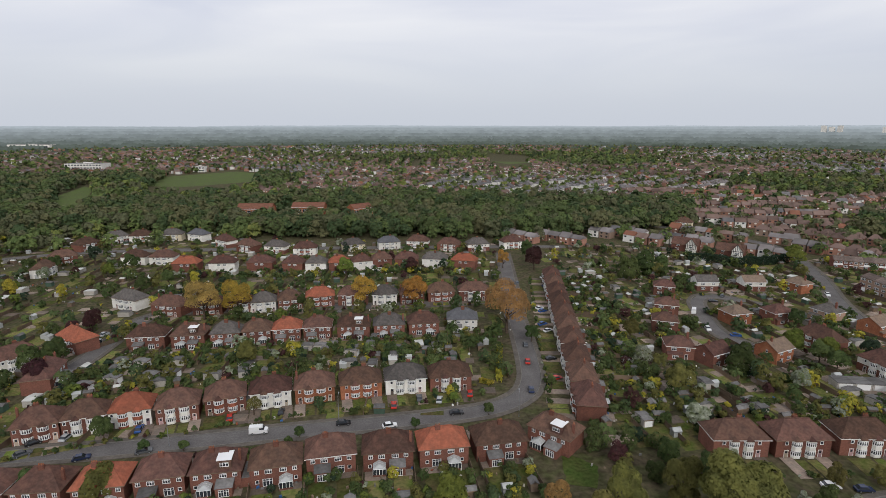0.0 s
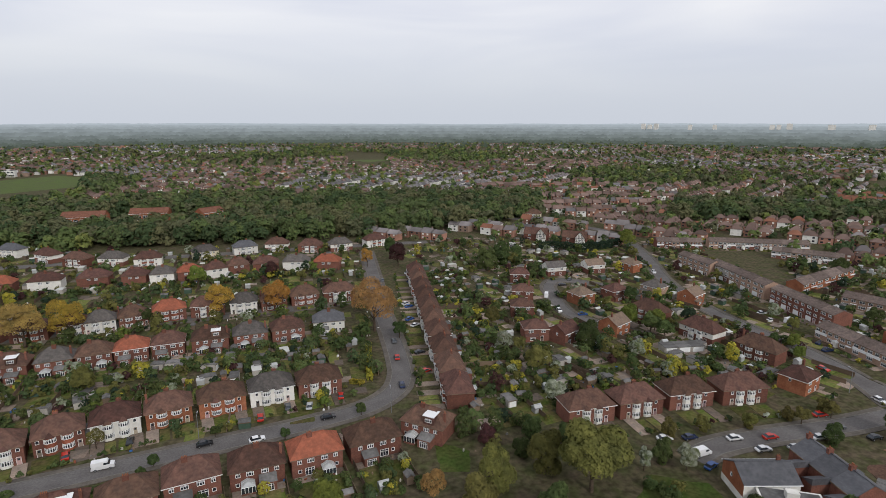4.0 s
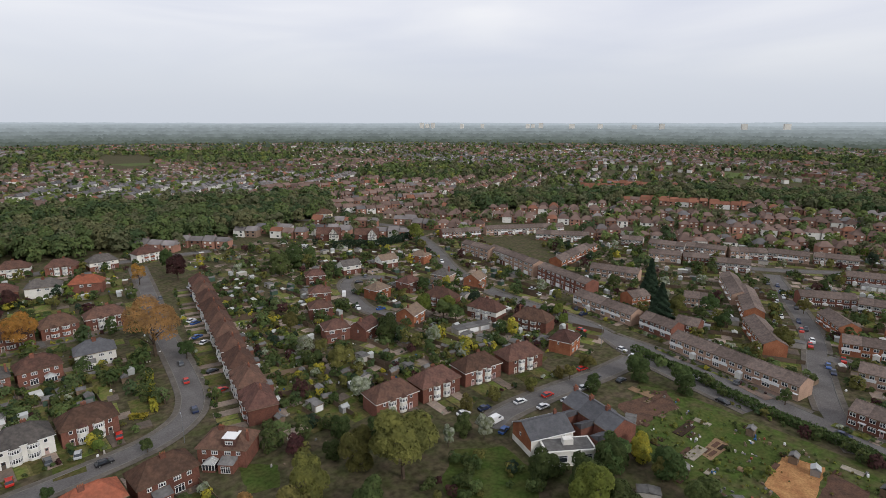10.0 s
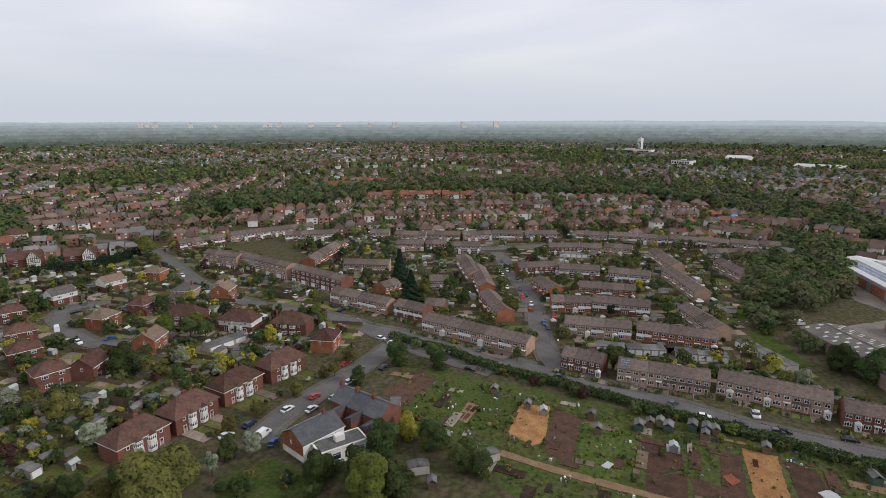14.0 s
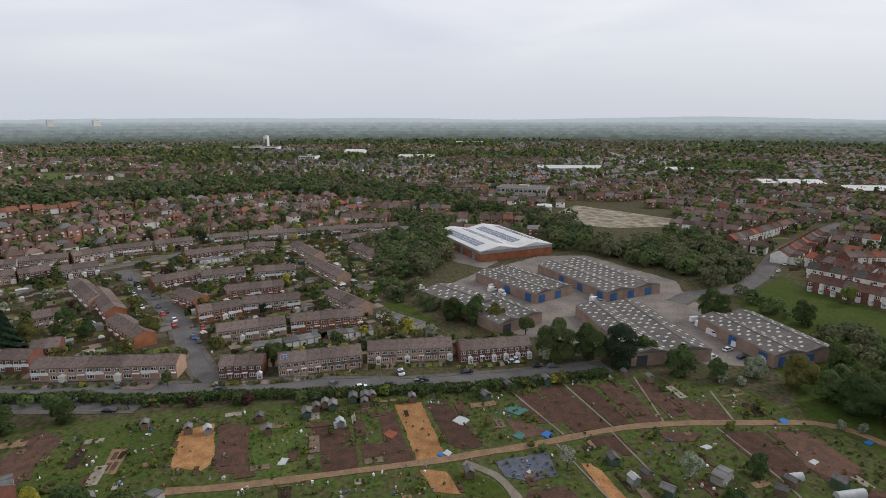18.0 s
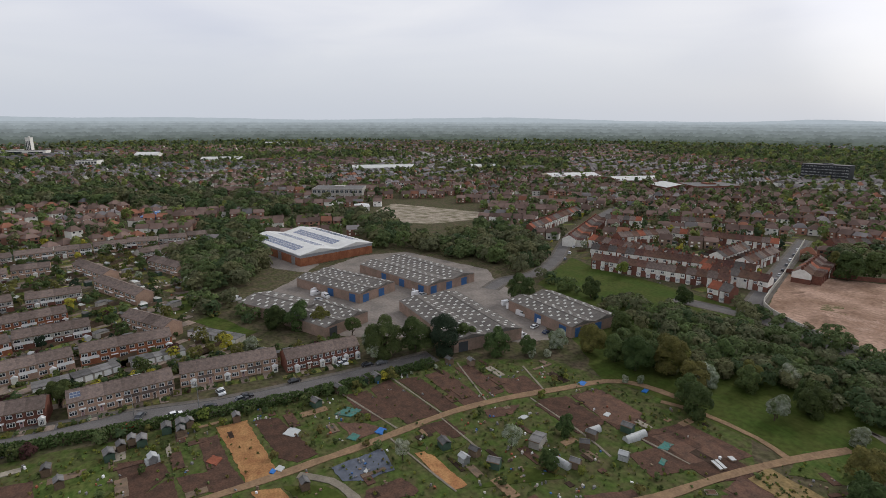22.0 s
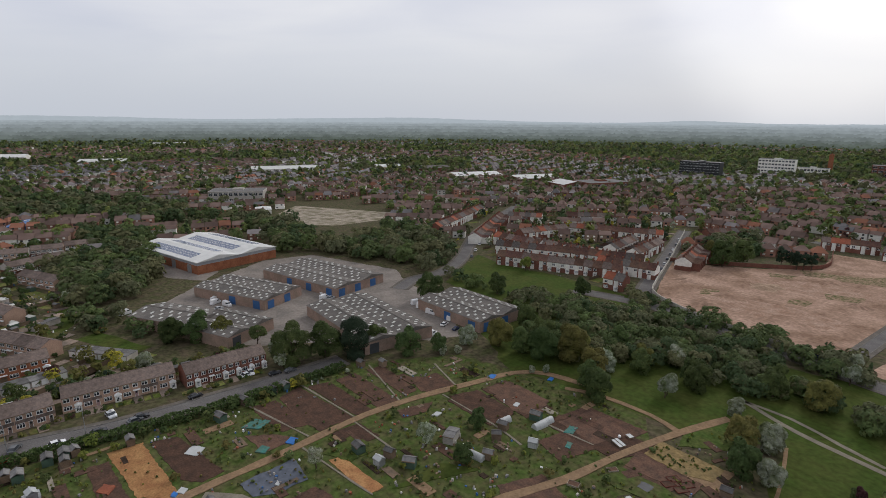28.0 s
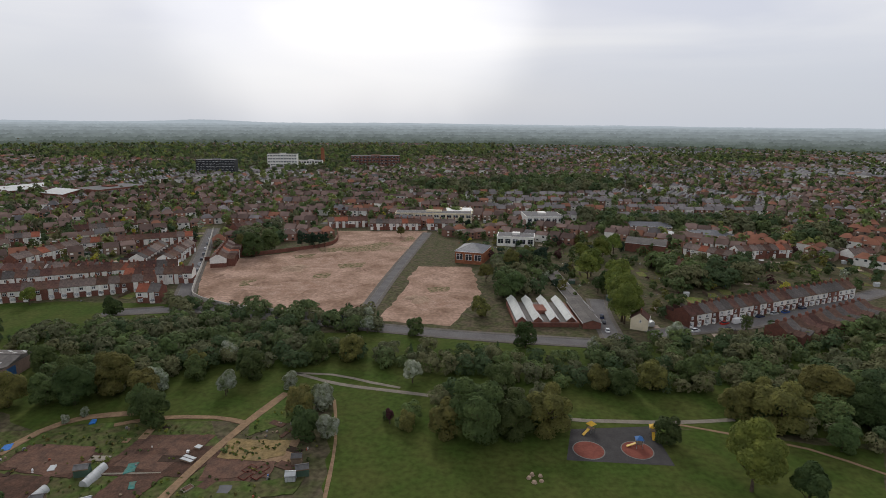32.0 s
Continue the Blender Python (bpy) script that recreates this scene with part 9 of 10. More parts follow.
block(529.8, -2.7, -108, 20.5, 30.0, 6.0, BLUE, BLUE, "gable", 0, "bright blue steel shed")
block(533.6, -15.5, -108, 26.1, 20.0, 6.1, RENDER, WHITE_METAL, "gable", 0, "white shed beside the blue one")
block(-175.7, 514.6, 0, 32.2, 16.0, 12.5, ORANGE_BRICK, TILE_RUSSET, "gable", 1, "long orange-brick school building among trees")
block(-129.1, 527.8, 0, 30.7, 16.0, 11.7, ORANGE_BRICK, TILE_RUSSET, "gable", 1, "long orange-brick school wing among trees")
block(-79.5, 520.3, 40, 20.2, 14.0, 11.6, ORANGE_BRICK, TILE_RUSSET, "gable", 1, "orange-brick school wing with gable end")
block(-655.1, 1024.9, 0, 67.1, 30.0, 14.9, RENDER, FELT, "flat", 3, "white college block among trees")
block(-445.8, 1018.5, 0, 20.6, 14.0, 10.0, RENDER, FELT, "flat", 2, "white house block among trees")
block(-1345.4, 1830.2, -0, 138.2, 30.0, 20.8, RENDER, FELT, "flat", 2, "pale works building far off")
block(1990.3, 2944.1, -46, 22.7, 20.0, 78.5, RENDER, FELT, "flat", 0, "pale residential tower block on the skyline")
block(2015.1, 2918.2, -46, 22.8, 20.0, 72.6, RENDER, FELT, "flat", 0, "pale residential tower block on the skyline")
block(2040.0, 2892.4, -46, 22.8, 20.0, 78.6, RENDER, FELT, "flat", 0, "pale residential tower block on the skyline")
block(2167.8, 2759.5, -46, 19.8, 20.0, 73.0, RENDER, FELT, "flat", 0, "pale residential tower block on the skyline")
block(2255.6, 2668.2, -46, 20.0, 20.0, 73.3, RENDER, FELT, "flat", 0, "pale residential tower block on the skyline")
block(2447.8, 2468.3, -46, 23.8, 20.0, 73.9, RENDER, FELT, "flat", 0, "pale residential tower block on the skyline")
block(2469.1, 2446.0, -46, 20.5, 20.0, 74.0, RENDER, FELT, "flat", 0, "pale residential tower block on the skyline")
block(2502.4, 2411.4, -46, 27.4, 20.0, 80.1, RENDER, FELT, "flat", 0, "pale residential tower block on the skyline")
block(2629.5, 2279.1, -46, 31.3, 20.0, 74.5, RENDER, FELT, "flat", 0, "pale residential tower block on the skyline")
block(2743.7, 2160.3, -46, 28.1, 20.0, 74.8, RENDER, FELT, "flat", 0, "pale residential tower block on the skyline")
block(2879.0, 2019.4, -46, 28.6, 20.0, 71.8, RENDER, FELT, "flat", 0, "pale residential tower block on the skyline")
block(2986.0, 1907.9, -46, 28.9, 20.0, 78.2, RENDER, FELT, "flat", 0, "pale residential tower block on the skyline")
block(3296.5, 1584.5, -46, 29.8, 20.0, 79.1, RENDER, FELT, "flat", 0, "pale residential tower block on the skyline")
block(3452.7, 1421.6, -46, 34.0, 20.0, 79.5, RENDER, FELT, "flat", 0, "pale residential tower block on the skyline")
tree("bright", -59.8, -233.5, 15.3, "round", 1.10)
tree("bright", -63.8, -269.0, 13.0, "round", 1.10)
tree("bright", -55.8, -305.0, 14.2, "round", 1.10)
tree("bright", -58.8, -344.6, 11.8, "round", 1.00)
tree("bright", -70.3, -346.0, 14.2, "round", 1.00)
tree("bright", -83.3, -369.4, 13.0, "round", 1.00)
tree("green", -56.5, -277.5, 9.4, "round", 1.00)
tree("green", -63.9, -290.5, 9.4, "round", 1.00)
tree("dark", -31.3, -332.6, 10.6, "round", 1.00)
tree("green", -12.0, -272.3, 11.8, "bush", 1.30)
# cream house at the corner
house("villa", -65.3, -229.9, 70, "cream", "tile", 0, w=7.0, d=7.0, hip=False)
car(203.7, -143.1, -89, "white", True)
car(188.6, -140.7, -166, "white", True)
car(173.7, -136.8, -69, "white")
car(177.0, -143.1, -71, "white", True)
car(166.5, -137.5, -79, "navy")
car(253.7, -70.8, -164, "white", True)
car(244.9, -115.6, -68, "white")
car(234.8, -114.4, -72, "silver")
car(264.5, -68.4, -47, "white", True)
car(167.6, -125.2, -94, "white", True)
car(177.2, -55.2, 180, "white")
car(167.7, -20.2, -92, "black")
car(174.2, -13.7, -175, "white")
car(171.5, -61.6, -88, "black")
car(170.4, -144.6, -73, "blue")
car(259.0, -115.5, -177, "blue")
# vans by the sheds and the warehouse
car(538.9, -5.9, 20, "white", True)
car(534.9, -10.3, 20, "white", True)
car(531.0, -14.5, 20, "white", True)
car(527.5, -19.1, 20, "white", True)
car(523.8, -23.2, 20, "white", True)
car(472.5, -75.7, 25, "white", True)
car(469.9, -78.6, 25, "white", True)
car(467.3, -81.5, 25, "silver", True)
car(464.8, -84.3, 25, "white", True)
car(462.5, -87.4, 25, "white", True)
# allotment things
KEPT.add((152.3, -37.9))
shed(152.3, -37.9, 20, 3)
KEPT.add((159.3, -56.1))
shed(159.3, -56.1, 20, 0)
KEPT.add((159.7, -60.2))
shed(159.7, -60.2, 10, 3)
KEPT.add((158.1, -46.7))
shed(158.1, -46.7, 15, 0)
KEPT.add((101.6, -69.2))
shed(101.6, -69.2, 40, 3)
KEPT.add((97.3, -95.0))
shed(97.3, -95.0, 50, 0)
KEPT.add((99.7, -100.0))
shed(99.7, -100.0, 20, 0)
KEPT.add((159.8, -88.3))
shed(159.8, -88.3, 10, 0)
KEPT.add((92.0, -87.2))
shed(92.0, -87.2, 30, 0)
KEPT.add((88.7, -100.4))
shed(88.7, -100.4, 30, 2)
KEPT.add((143.8, 6.4))
shed(143.8, 6.4, 10, 2)
KEPT.add((143.2, 26.1))
shed(143.2, 26.1, 10, 0)
KEPT.add((155.4, 11.1))
shed(155.4, 11.1, 0, 0)
KEPT.add((153.7, 8.7))
shed(153.7, 8.7, 0, 3)
KEPT.add((153.9, -0.7))
shed(153.9, -0.7, 0, 0)
KEPT.add((115.7, -25.1))
shed(115.7, -25.1, 0, 0)
KEPT.add((155.4, -94.7))
shed(155.4, -94.7, 0, 0)
KEPT.add((97.8, -111.3))
shed(97.8, -111.3, 20, 3)
KEPT.add((104.5, -85.0))
shed(104.5, -85.0, 30, 1)
KEPT.add((106.9, -63.5))
shed(106.9, -63.5, 10, 2)
KEPT.add((108.1, -67.4))
shed(108.1, -67.4, 20, 0)
KEPT.add((114.9, -62.1))
shed(114.9, -62.1, 0, 3)
KEPT.add((147.1, 48.0))
shed(147.1, 48.0, 10, 0)
KEPT.add((145.9, 42.6))
shed(145.9, 42.6, 20, 2)
KEPT.add((150.3, 29.4))
shed(150.3, 29.4, 0, 0)
KEPT.add((151.4, 60.7))
shed(151.4, 60.7, 10, 0)
KEPT.add((116.9, 48.0))
shed(116.9, 48.0, 60, 1)
KEPT.add((104.4, 61.7))
shed(104.4, 61.7, 40, 1)
KEPT.add((100.9, 55.8))
shed(100.9, 55.8, 30, 0)
KEPT.add((128.3, 83.6))
shed(128.3, 83.6, -60, 1)
KEPT.add((119.8, 61.8))
shed(119.8, 61.8, 30, 0)
KEPT.add((150.4, 16.2))
shed(150.4, 16.2, 10, 3)
KEPT.add((153.4, 13.6))
shed(153.4, 13.6, 10, 0)
KEPT.add((157.8, -0.9))
shed(157.8, -0.9, 0, 3)
KEPT.add((157.9, -3.1))
shed(157.9, -3.1, 10, 0)
KEPT.add((157.5, 2.7))
shed(157.5, 2.7, 0, 3)
KEPT.add((154.6, -15.3))
shed(154.6, -15.3, 0, 0)
KEPT.add((-116.0, 185.4))
shed(-116.0, 185.4, 80, 1)
KEPT.add((-108.3, 184.4))
shed(-108.3, 184.4, 80, 1)
KEPT.add((-95.5, 185.9))
shed(-95.5, 185.9, 80, 1)
KEPT.add((-111.3, 171.5))
shed(-111.3, 171.5, 80, 1)
KEPT.add((-100.0, 174.0))
shed(-100.0, 174.0, 80, 1)
KEPT.add((-93.7, 176.2))
shed(-93.7, 176.2, 80, 1)
KEPT.add((-34.3, 189.8))
shed(-34.3, 189.8, 0, 0)
KEPT.add((-24.5, 189.8))
shed(-24.5, 189.8, 0, 0)
KEPT.add((-18.1, 191.3))
shed(-18.1, 191.3, 0, 3)
KEPT.add((-70.3, 183.0))
shed(-70.3, 183.0, 80, 1)
KEPT.add((-47.0, 199.2))
shed(-47.0, 199.2, 85, 1)
KEPT.add((-42.4, 201.5))
shed(-42.4, 201.5, 0, 0)
KEPT.add((-117.7, 166.2))
shed(-117.7, 166.2, 75, 1)
KEPT.add((-129.4, 175.3))
shed(-129.4, 175.3, 0, 0)
KEPT.add((-17.8, 188.4))
shed(-17.8, 188.4, 0, 0)
KEPT.add((-24.6, 191.0))
shed(-24.6, 191.0, 0, 0)
KEPT.add((-34.6, 194.5))
shed(-34.6, 194.5, 80, 1)
KEPT.add((2.1, 197.2))
shed(2.1, 197.2, 0, 0)
KEPT.add((-6.3, 196.0))
shed(-6.3, 196.0, 0, 3)
KEPT.add((68.5, 178.2))
shed(68.5, 178.2, 80, 1)
hedge([(22.1, 201.9), (20.4, 186.1), (18.9, 171.2)], 1.7, 1.3, "yellow", "golden flowering hedge along the pavement")
hedge([(12.3, 171.9), (17.0, 169.4)], 1.2, 1.2, "yellow", "low golden hedge at the corner")
hedge([(8.9, 206.9), (21.5, 205.6)], 2.2, 2.6, "green", "thick clipped hedge behind the corner garden")
KEPT.add((47.3, -121.2))
shed(47.3, -121.2, 10, 0)
KEPT.add((44.4, -116.8))
shed(44.4, -116.8, 20, 3)
KEPT.add((46.4, -114.3))
shed(46.4, -114.3, 10, 2)
polytunnel(94.3, -85.0, -167, 4.9)
polytunnel(94.4, -111.5, -90, 5.5)
polytunnel(102.1, -102.7, -90, 4.1)
polytunnel(94.2, -109.1, -94, 4.4)
polytunnel(143.8, 6.5, -78, 3.3)
flat_patch("sheeting", [(130.3, -48.3), (132.1, -50.7), (130.0, -51.9), (128.1, -49.7)], 0.254, BLUE_SHEET, "crumpled bright blue tarpaulin on a plot", "sheeting", jag=0.15)
flat_patch("sheeting", [(144.8, -41.3), (147.2, -45.9), (143.4, -49.4), (141.0, -45.2)], 0.258, TEAL_NET, "teal garden netting over a plot", "sheeting", jag=0.15)
flat_patch("sheeting", [(131.0, -40.5), (132.7, -42.9), (130.6, -44.4), (128.8, -42.2)], 0.262, TEAL_NET, "teal garden netting on a bed", "sheeting", jag=0.15)
flat_patch("sheeting", [(141.2, -25.4), (143.8, -28.3), (140.7, -30.6), (138.2, -27.9)], 0.266, PLASTIC, "white plastic sheet lying on a plot", "sheeting", jag=0.15)
flat_patch("sheeting", [(126.0, -117.8), (127.2, -120.8), (125.5, -121.7), (124.2, -118.8)], 0.270, BLUE_SHEET, "bright blue tarpaulin by the track", "sheeting", jag=0.15)
flat_patch("sheeting", [(88.1, -112.0), (89.3, -116.2), (87.2, -117.4), (86.0, -113.5)], 0.274, TEAL_NET, "teal netting over a dug bed", "sheeting", jag=0.15)
flat_patch("sheeting", [(83.3, -106.7), (84.4, -109.5), (83.0, -109.8), (81.9, -107.1)], 0.278, TEAL_NET, "teal netting over a bed", "sheeting", jag=0.15)
flat_patch("sheeting", [(112.4, -132.7), (113.3, -135.1), (112.0, -135.7), (111.1, -133.3)], 0.282, BLUE_SHEET, "small blue sheet on the grass", "sheeting", jag=0.15)
flat_patch("sheeting", [(117.7, -88.2), (118.5, -90.4), (117.1, -91.5), (116.3, -89.4)], 0.286, PLASTIC, "pale plastic sheet over a bed", "sheeting", jag=0.15)
flat_patch("sheeting", [(137.2, -5.4), (139.6, -7.4), (136.9, -9.5), (134.5, -7.6)], 0.290, TILE_RED, "patchwork of red and pale sheeting", "sheeting", jag=0.15)
flat_patch("sheeting", [(107.2, -111.3), (108.3, -113.6), (106.9, -114.1), (105.9, -111.9)], 0.294, PLASTIC, "white plastic covers on a bed", "sheeting", jag=0.15)
flat_patch("sheeting", [(109.4, -65.9), (110.9, -68.8), (108.9, -70.1), (107.4, -67.4)], 0.298, PLASTIC, "pale frames and cloches", "sheeting", jag=0.15)
flat_patch("sheeting", [(126.0, -20.2), (127.4, -21.6), (125.7, -22.8), (124.3, -21.5)], 0.302, PLASTIC, "white sheeting beside the track", "sheeting", jag=0.15)
flat_patch("sheeting", [(125.4, -18.8), (126.7, -19.8), (125.4, -20.5), (124.2, -19.6)], 0.306, BLUE_SHEET, "blue sheeting beside the track", "sheeting", jag=0.15)
flat_patch("sheeting", [(114.9, -39.4), (115.8, -40.4), (114.8, -40.9), (114.0, -40.0)], 0.310, PLASTIC, "white water tank cover", "sheeting", jag=0.15)
flat_patch("sheeting", [(127.6, 21.9), (130.4, 20.9), (129.9, 19.0), (127.3, 19.8)], 0.314, PLASTIC, "pale pile of cloches on the grass", "sheeting", jag=0.15)
flat_patch("plot", [(131.4, 64.3), (141.8, 65.7), (141.5, 61.1), (130.2, 60.8)], 0.10, TRACK, "sandy square of raised beds", "plot", jag=0.1)
for u in (0.28, 0.72):
    for v in (0.3, 0.7):
        x, y = 130.8 + u * 10.8, 61.0 + v * 4.0
        BEDS.append([(x - 1.7, y - 0.6), (x + 1.7, y - 0.5), (x + 1.7, y + 0.6), (x - 1.7, y + 0.5)])
allotment([(151.6, 97.2), (156.0, 44.7), (156.1, -9.9), (163.5, -76.9), (145.2, -119.6), (99.4, -136.5), (82.0, -133.9), (60.9, -112.1), (123.1, 82.0)], 1.9, -176)
allotment([(68.8, -138.2), (63.0, -155.8), (42.1, -128.0), (68.0, -70.9), (83.0, -68.0)], 2.2, -20)
tree("green", -43.8, -166.9, 9.4, "bush", 1.00)
tree("olive", -54.0, -171.8, 10.6, "bush", 1.00)
tree("green", -68.5, -177.4, 10.6, "bush", 1.00)
tree("olive", -37.3, -170.0, 8.3, "bush", 1.00)
tree("olive", 49.2, -182.8, 10.6, "bush", 1.00)
tree("green", 61.4, -181.4, 10.6, "bush", 1.00)
tree("green", 114.0, -175.7, 9.4, "bush", 1.00)
tree("olive", 99.2, -168.0, 8.3, "bush", 1.00)
tree("green", 81.8, -169.9, 9.4, "bush", 1.00)
LAMPS = [(22.6, 149.0), (-74.1, 133.6), (-30.6, 146.8)]
LAMPS2 = [(167.5, -6.4), (168.1, 125.1), (169.2, 10.7)]
CLIMB = [(-41.8, -137.3), (-30.1, -143.7), (-47.3, -144.0)]
HEAPS = [(74.7, -308.8), (120.1, -277.1), (86.7, -260.7), (64.6, -367.6), (98.6, -346.3), (115.4, -307.7), (120.5, -256.7), (34.2, -257.5), (21.6, -242.1), (33.3, -299.0), (64.2, -241.2), (73.6, -395.0), (146.3, -285.3)]
for p in ([(98.7, -295.9), (90.4, -301.5), (90.2, -289.6), (97.7, -287.8)],
          [(134.5, -278.9), (123.9, -284.3), (121.7, -271.5), (131.3, -268.6)],
          [(92.1, -319.6), (76.1, -326.6), (75.3, -315.6), (87.8, -310.6)],
          [(127.3, -338.5), (114.1, -344.4), (112.7, -335.1), (122.9, -331.2)],
          [(89.1, -366.8), (74.1, -371.7), (73.6, -361.2), (84.8, -356.8)],
          [(31.6, -277.3), (19.9, -280.4), (20.7, -272.3), (29.3, -269.6)]):
    flat_patch("weeds", p, 0.11, WEEDY, "patch of weeds on the cleared rubble", "grass", jag=0.8)
for p in ([(136.4, -263.1), (106.7, -281.4), (68.5, -279.3), (70.8, -264.0), (108.5, -254.1)],
          [(133.4, -316.0), (98.0, -341.1), (63.6, -336.4), (78.3, -320.8), (115.0, -304.3)],
          [(46.2, -256.8), (24.7, -268.0), (9.8, -255.6), (27.6, -241.6)]):
    flat_patch("site", p, 0.085, mat("damp_rubble", (0.235, 0.145, 0.10), 0.95, 0.25, 5, (0.32, 0.22, 0.165), 10, 0.6), "darker churned ground on the cleared site", "bare ground", jag=2.0)
flat_patch("weeds", [(118.5, -360.6), (89.4, -371.6), (59.1, -411.7), (55.2, -399.5), (85.4, -354.6), (111.1, -349.6)], 0.10, WEEDY, "weedy strip across the cleared site", "grass", jag=1.0)
DICE = random.getstate()
# the tended plots on the far side of the track: straw paths, green beds, boarded beds, frames and sheets
flat_patch("plot", [(69.0, -129.9), (52.3, -130.7), (51.7, -123.7), (57.9, -120.9), (68.6, -121.0)], 0.205, mat("trodden_straw", (0.235, 0.165, 0.075), 0.95, 0.25, 3, (0.16, 0.12, 0.06), 14, 0.5), "plot of small green beds between straw paths", "plot", jag=0.25)
flat_patch("plot", [(69.2, -120.2), (57.6, -120.2), (52.8, -121.3), (52.1, -114.4), (68.9, -112.9)], 0.200, SOIL, "dug plot of bare brown soil", "plot", jag=0.25)
flat_patch("plot", [(69.6, -111.1), (61.9, -112.2), (52.7, -112.9), (43.3, -116.7), (44.2, -109.2), (58.2, -105.2), (68.7, -102.9)], 0.196, ROUGH_GRASS, "overgrown grassy plot", "plot", jag=0.4)
flat_patch("sheeting", [(62.3, -110.5), (59.3, -110.8), (59.3, -107.9), (62.1, -107.6)], 0.212, DARK_CLAD, "black weed sheeting on an overgrown plot", "sheeting", jag=0.2)
flat_patch("sheeting", [(59.2, -103.4), (51.5, -103.9), (50.8, -100.7), (57.9, -99.5)], 0.216, DARK_CLAD, "large dark weed sheeting beside the track", "sheeting", jag=0.3)


def vegetable_bed(x, y, l, w, rot, boards, label, rim=0.26):
    """A bed of soil held by four boards."""
    e = tagged(new("vegetable_bed"), label, "raised bed", "vegetable beds")
    e.matrix_basis = pose(x, y, 0.15, 0, 0, rot)
    b = Build()
    b.prism([(-l / 2, -w / 2), (l / 2, -w / 2), (l / 2, w / 2), (-l / 2, w / 2)], 0, rim - 0.06)
    part("soil", b, [SOIL], e)
    t = 0.09
    for x0, x1, y0, y1 in ((-l / 2 - t, l / 2 + t, -w / 2 - t, -w / 2), (-l / 2 - t, l / 2 + t, w / 2, w / 2 + t), (-l / 2 - t, -l / 2, -w / 2, w / 2), (l / 2, l / 2 + t, -w / 2, w / 2)):
        b = Build()
        b.prism([(x0, y0), (x1, y0), (x1, y1), (x0, y1)], 0, rim)
        part("board", b, [boards], e)


def cold_frame(x, y, l, w, rot, lid, label):
    """A low box with a sloping clear lid."""
    e = tagged(new("cold_frame"), label, "cold frame", "cold frames")
    e.matrix_basis = pose(x, y, 0.15, 0, 0, rot)
    b = Build()
    b.prism([(-l / 2, -w / 2), (l / 2, -w / 2), (l / 2, w / 2), (-l / 2, w / 2)], 0, 0.45)
    part("box", b, [WOOD], e)
    b = Build()
    b.prism([(-l / 2 - 0.06, -w / 2 - 0.06), (l / 2 + 0.06, -w / 2 - 0.06), (l / 2 + 0.06, w / 2 + 0.06), (-l / 2 - 0.06, w / 2 + 0.06)], 0.45, 0.53)
    part("lid", b, [lid], e)


RED_BOARD = mat("red_stained_boards", (0.16, 0.055, 0.042), 0.85, 0.2, 2, None, 15)
for x, y in [(68.0, -123.9), (65.0, -123.1), (63.6, -124.9), (61.5, -123.5), (61.1, -121.3), (60.3, -126.0), (59.5, -123.6), (68.1, -125.7), (59.8, -128.7), (57.9, -126.5), (56.0, -126.0), (66.5, -127.9), (55.2, -128.1)]:
    PLANTS.extend((x + random.uniform(-0.9, 0.9), y + random.uniform(-0.7, 0.7), random.uniform(0.35, 0.6), 1.2) for i in range(5))
for x, y in [(57.9, -114.6), (58.1, -117.3), (54.9, -115.0), (54.9, -117.6)]:
    vegetable_bed(x, y, 2.9, 2.0, 64, RED_BOARD, "boarded bed of soil with red-stained sides")
for x, y in [(75.4, -118.9), (75.2, -120.1)]:
    cold_frame(x, y, 3.6, 0.8, -18, PLASTIC, "long low cold frame with a milky lid")
for x, y in [(58.0, -102.1), (60.1, -102.0), (75.4, -124.8)]:
    cold_frame(x, y, 1.7, 1.3, -18, PLASTIC, "small cold frame with a milky lid")
vegetable_bed(71.6, -96.1, 2.6, 1.8, 20, mat("bleached_boards", (0.30, 0.265, 0.21), 0.9, 0.15, 2, None, 15), "bed held by pale bleached boards", 0.5)
vegetable_bed(69.4, -108.5, 2.4, 1.5, 60, mat("bleached_boards", (0.30, 0.265, 0.21), 0.9, 0.15, 2, None, 15), "bed held by pale bleached boards", 0.35)
random.setstate(DICE)

flat_patch("field", [(273.6, 7.0), (299.3, -14.3), (272.9, -16.1), (255.0, -5.1)], 0.05, MEADOW, "green meadow beyond the estate", "grass", jag=1.0)
flat_patch("field", [(247.4, -11.5), (251.8, -19.7), (222.1, -32.5), (218.3, -25.4)], 0.05, MEADOW, "green meadow beside the wood", "grass", jag=1.0)
block(100.9, 83.2, -29, 13.0, 6.0, 4.0, RENDER, FELT, "flat", 1, "white flat-roofed extension behind the cream house")

lay_roads()

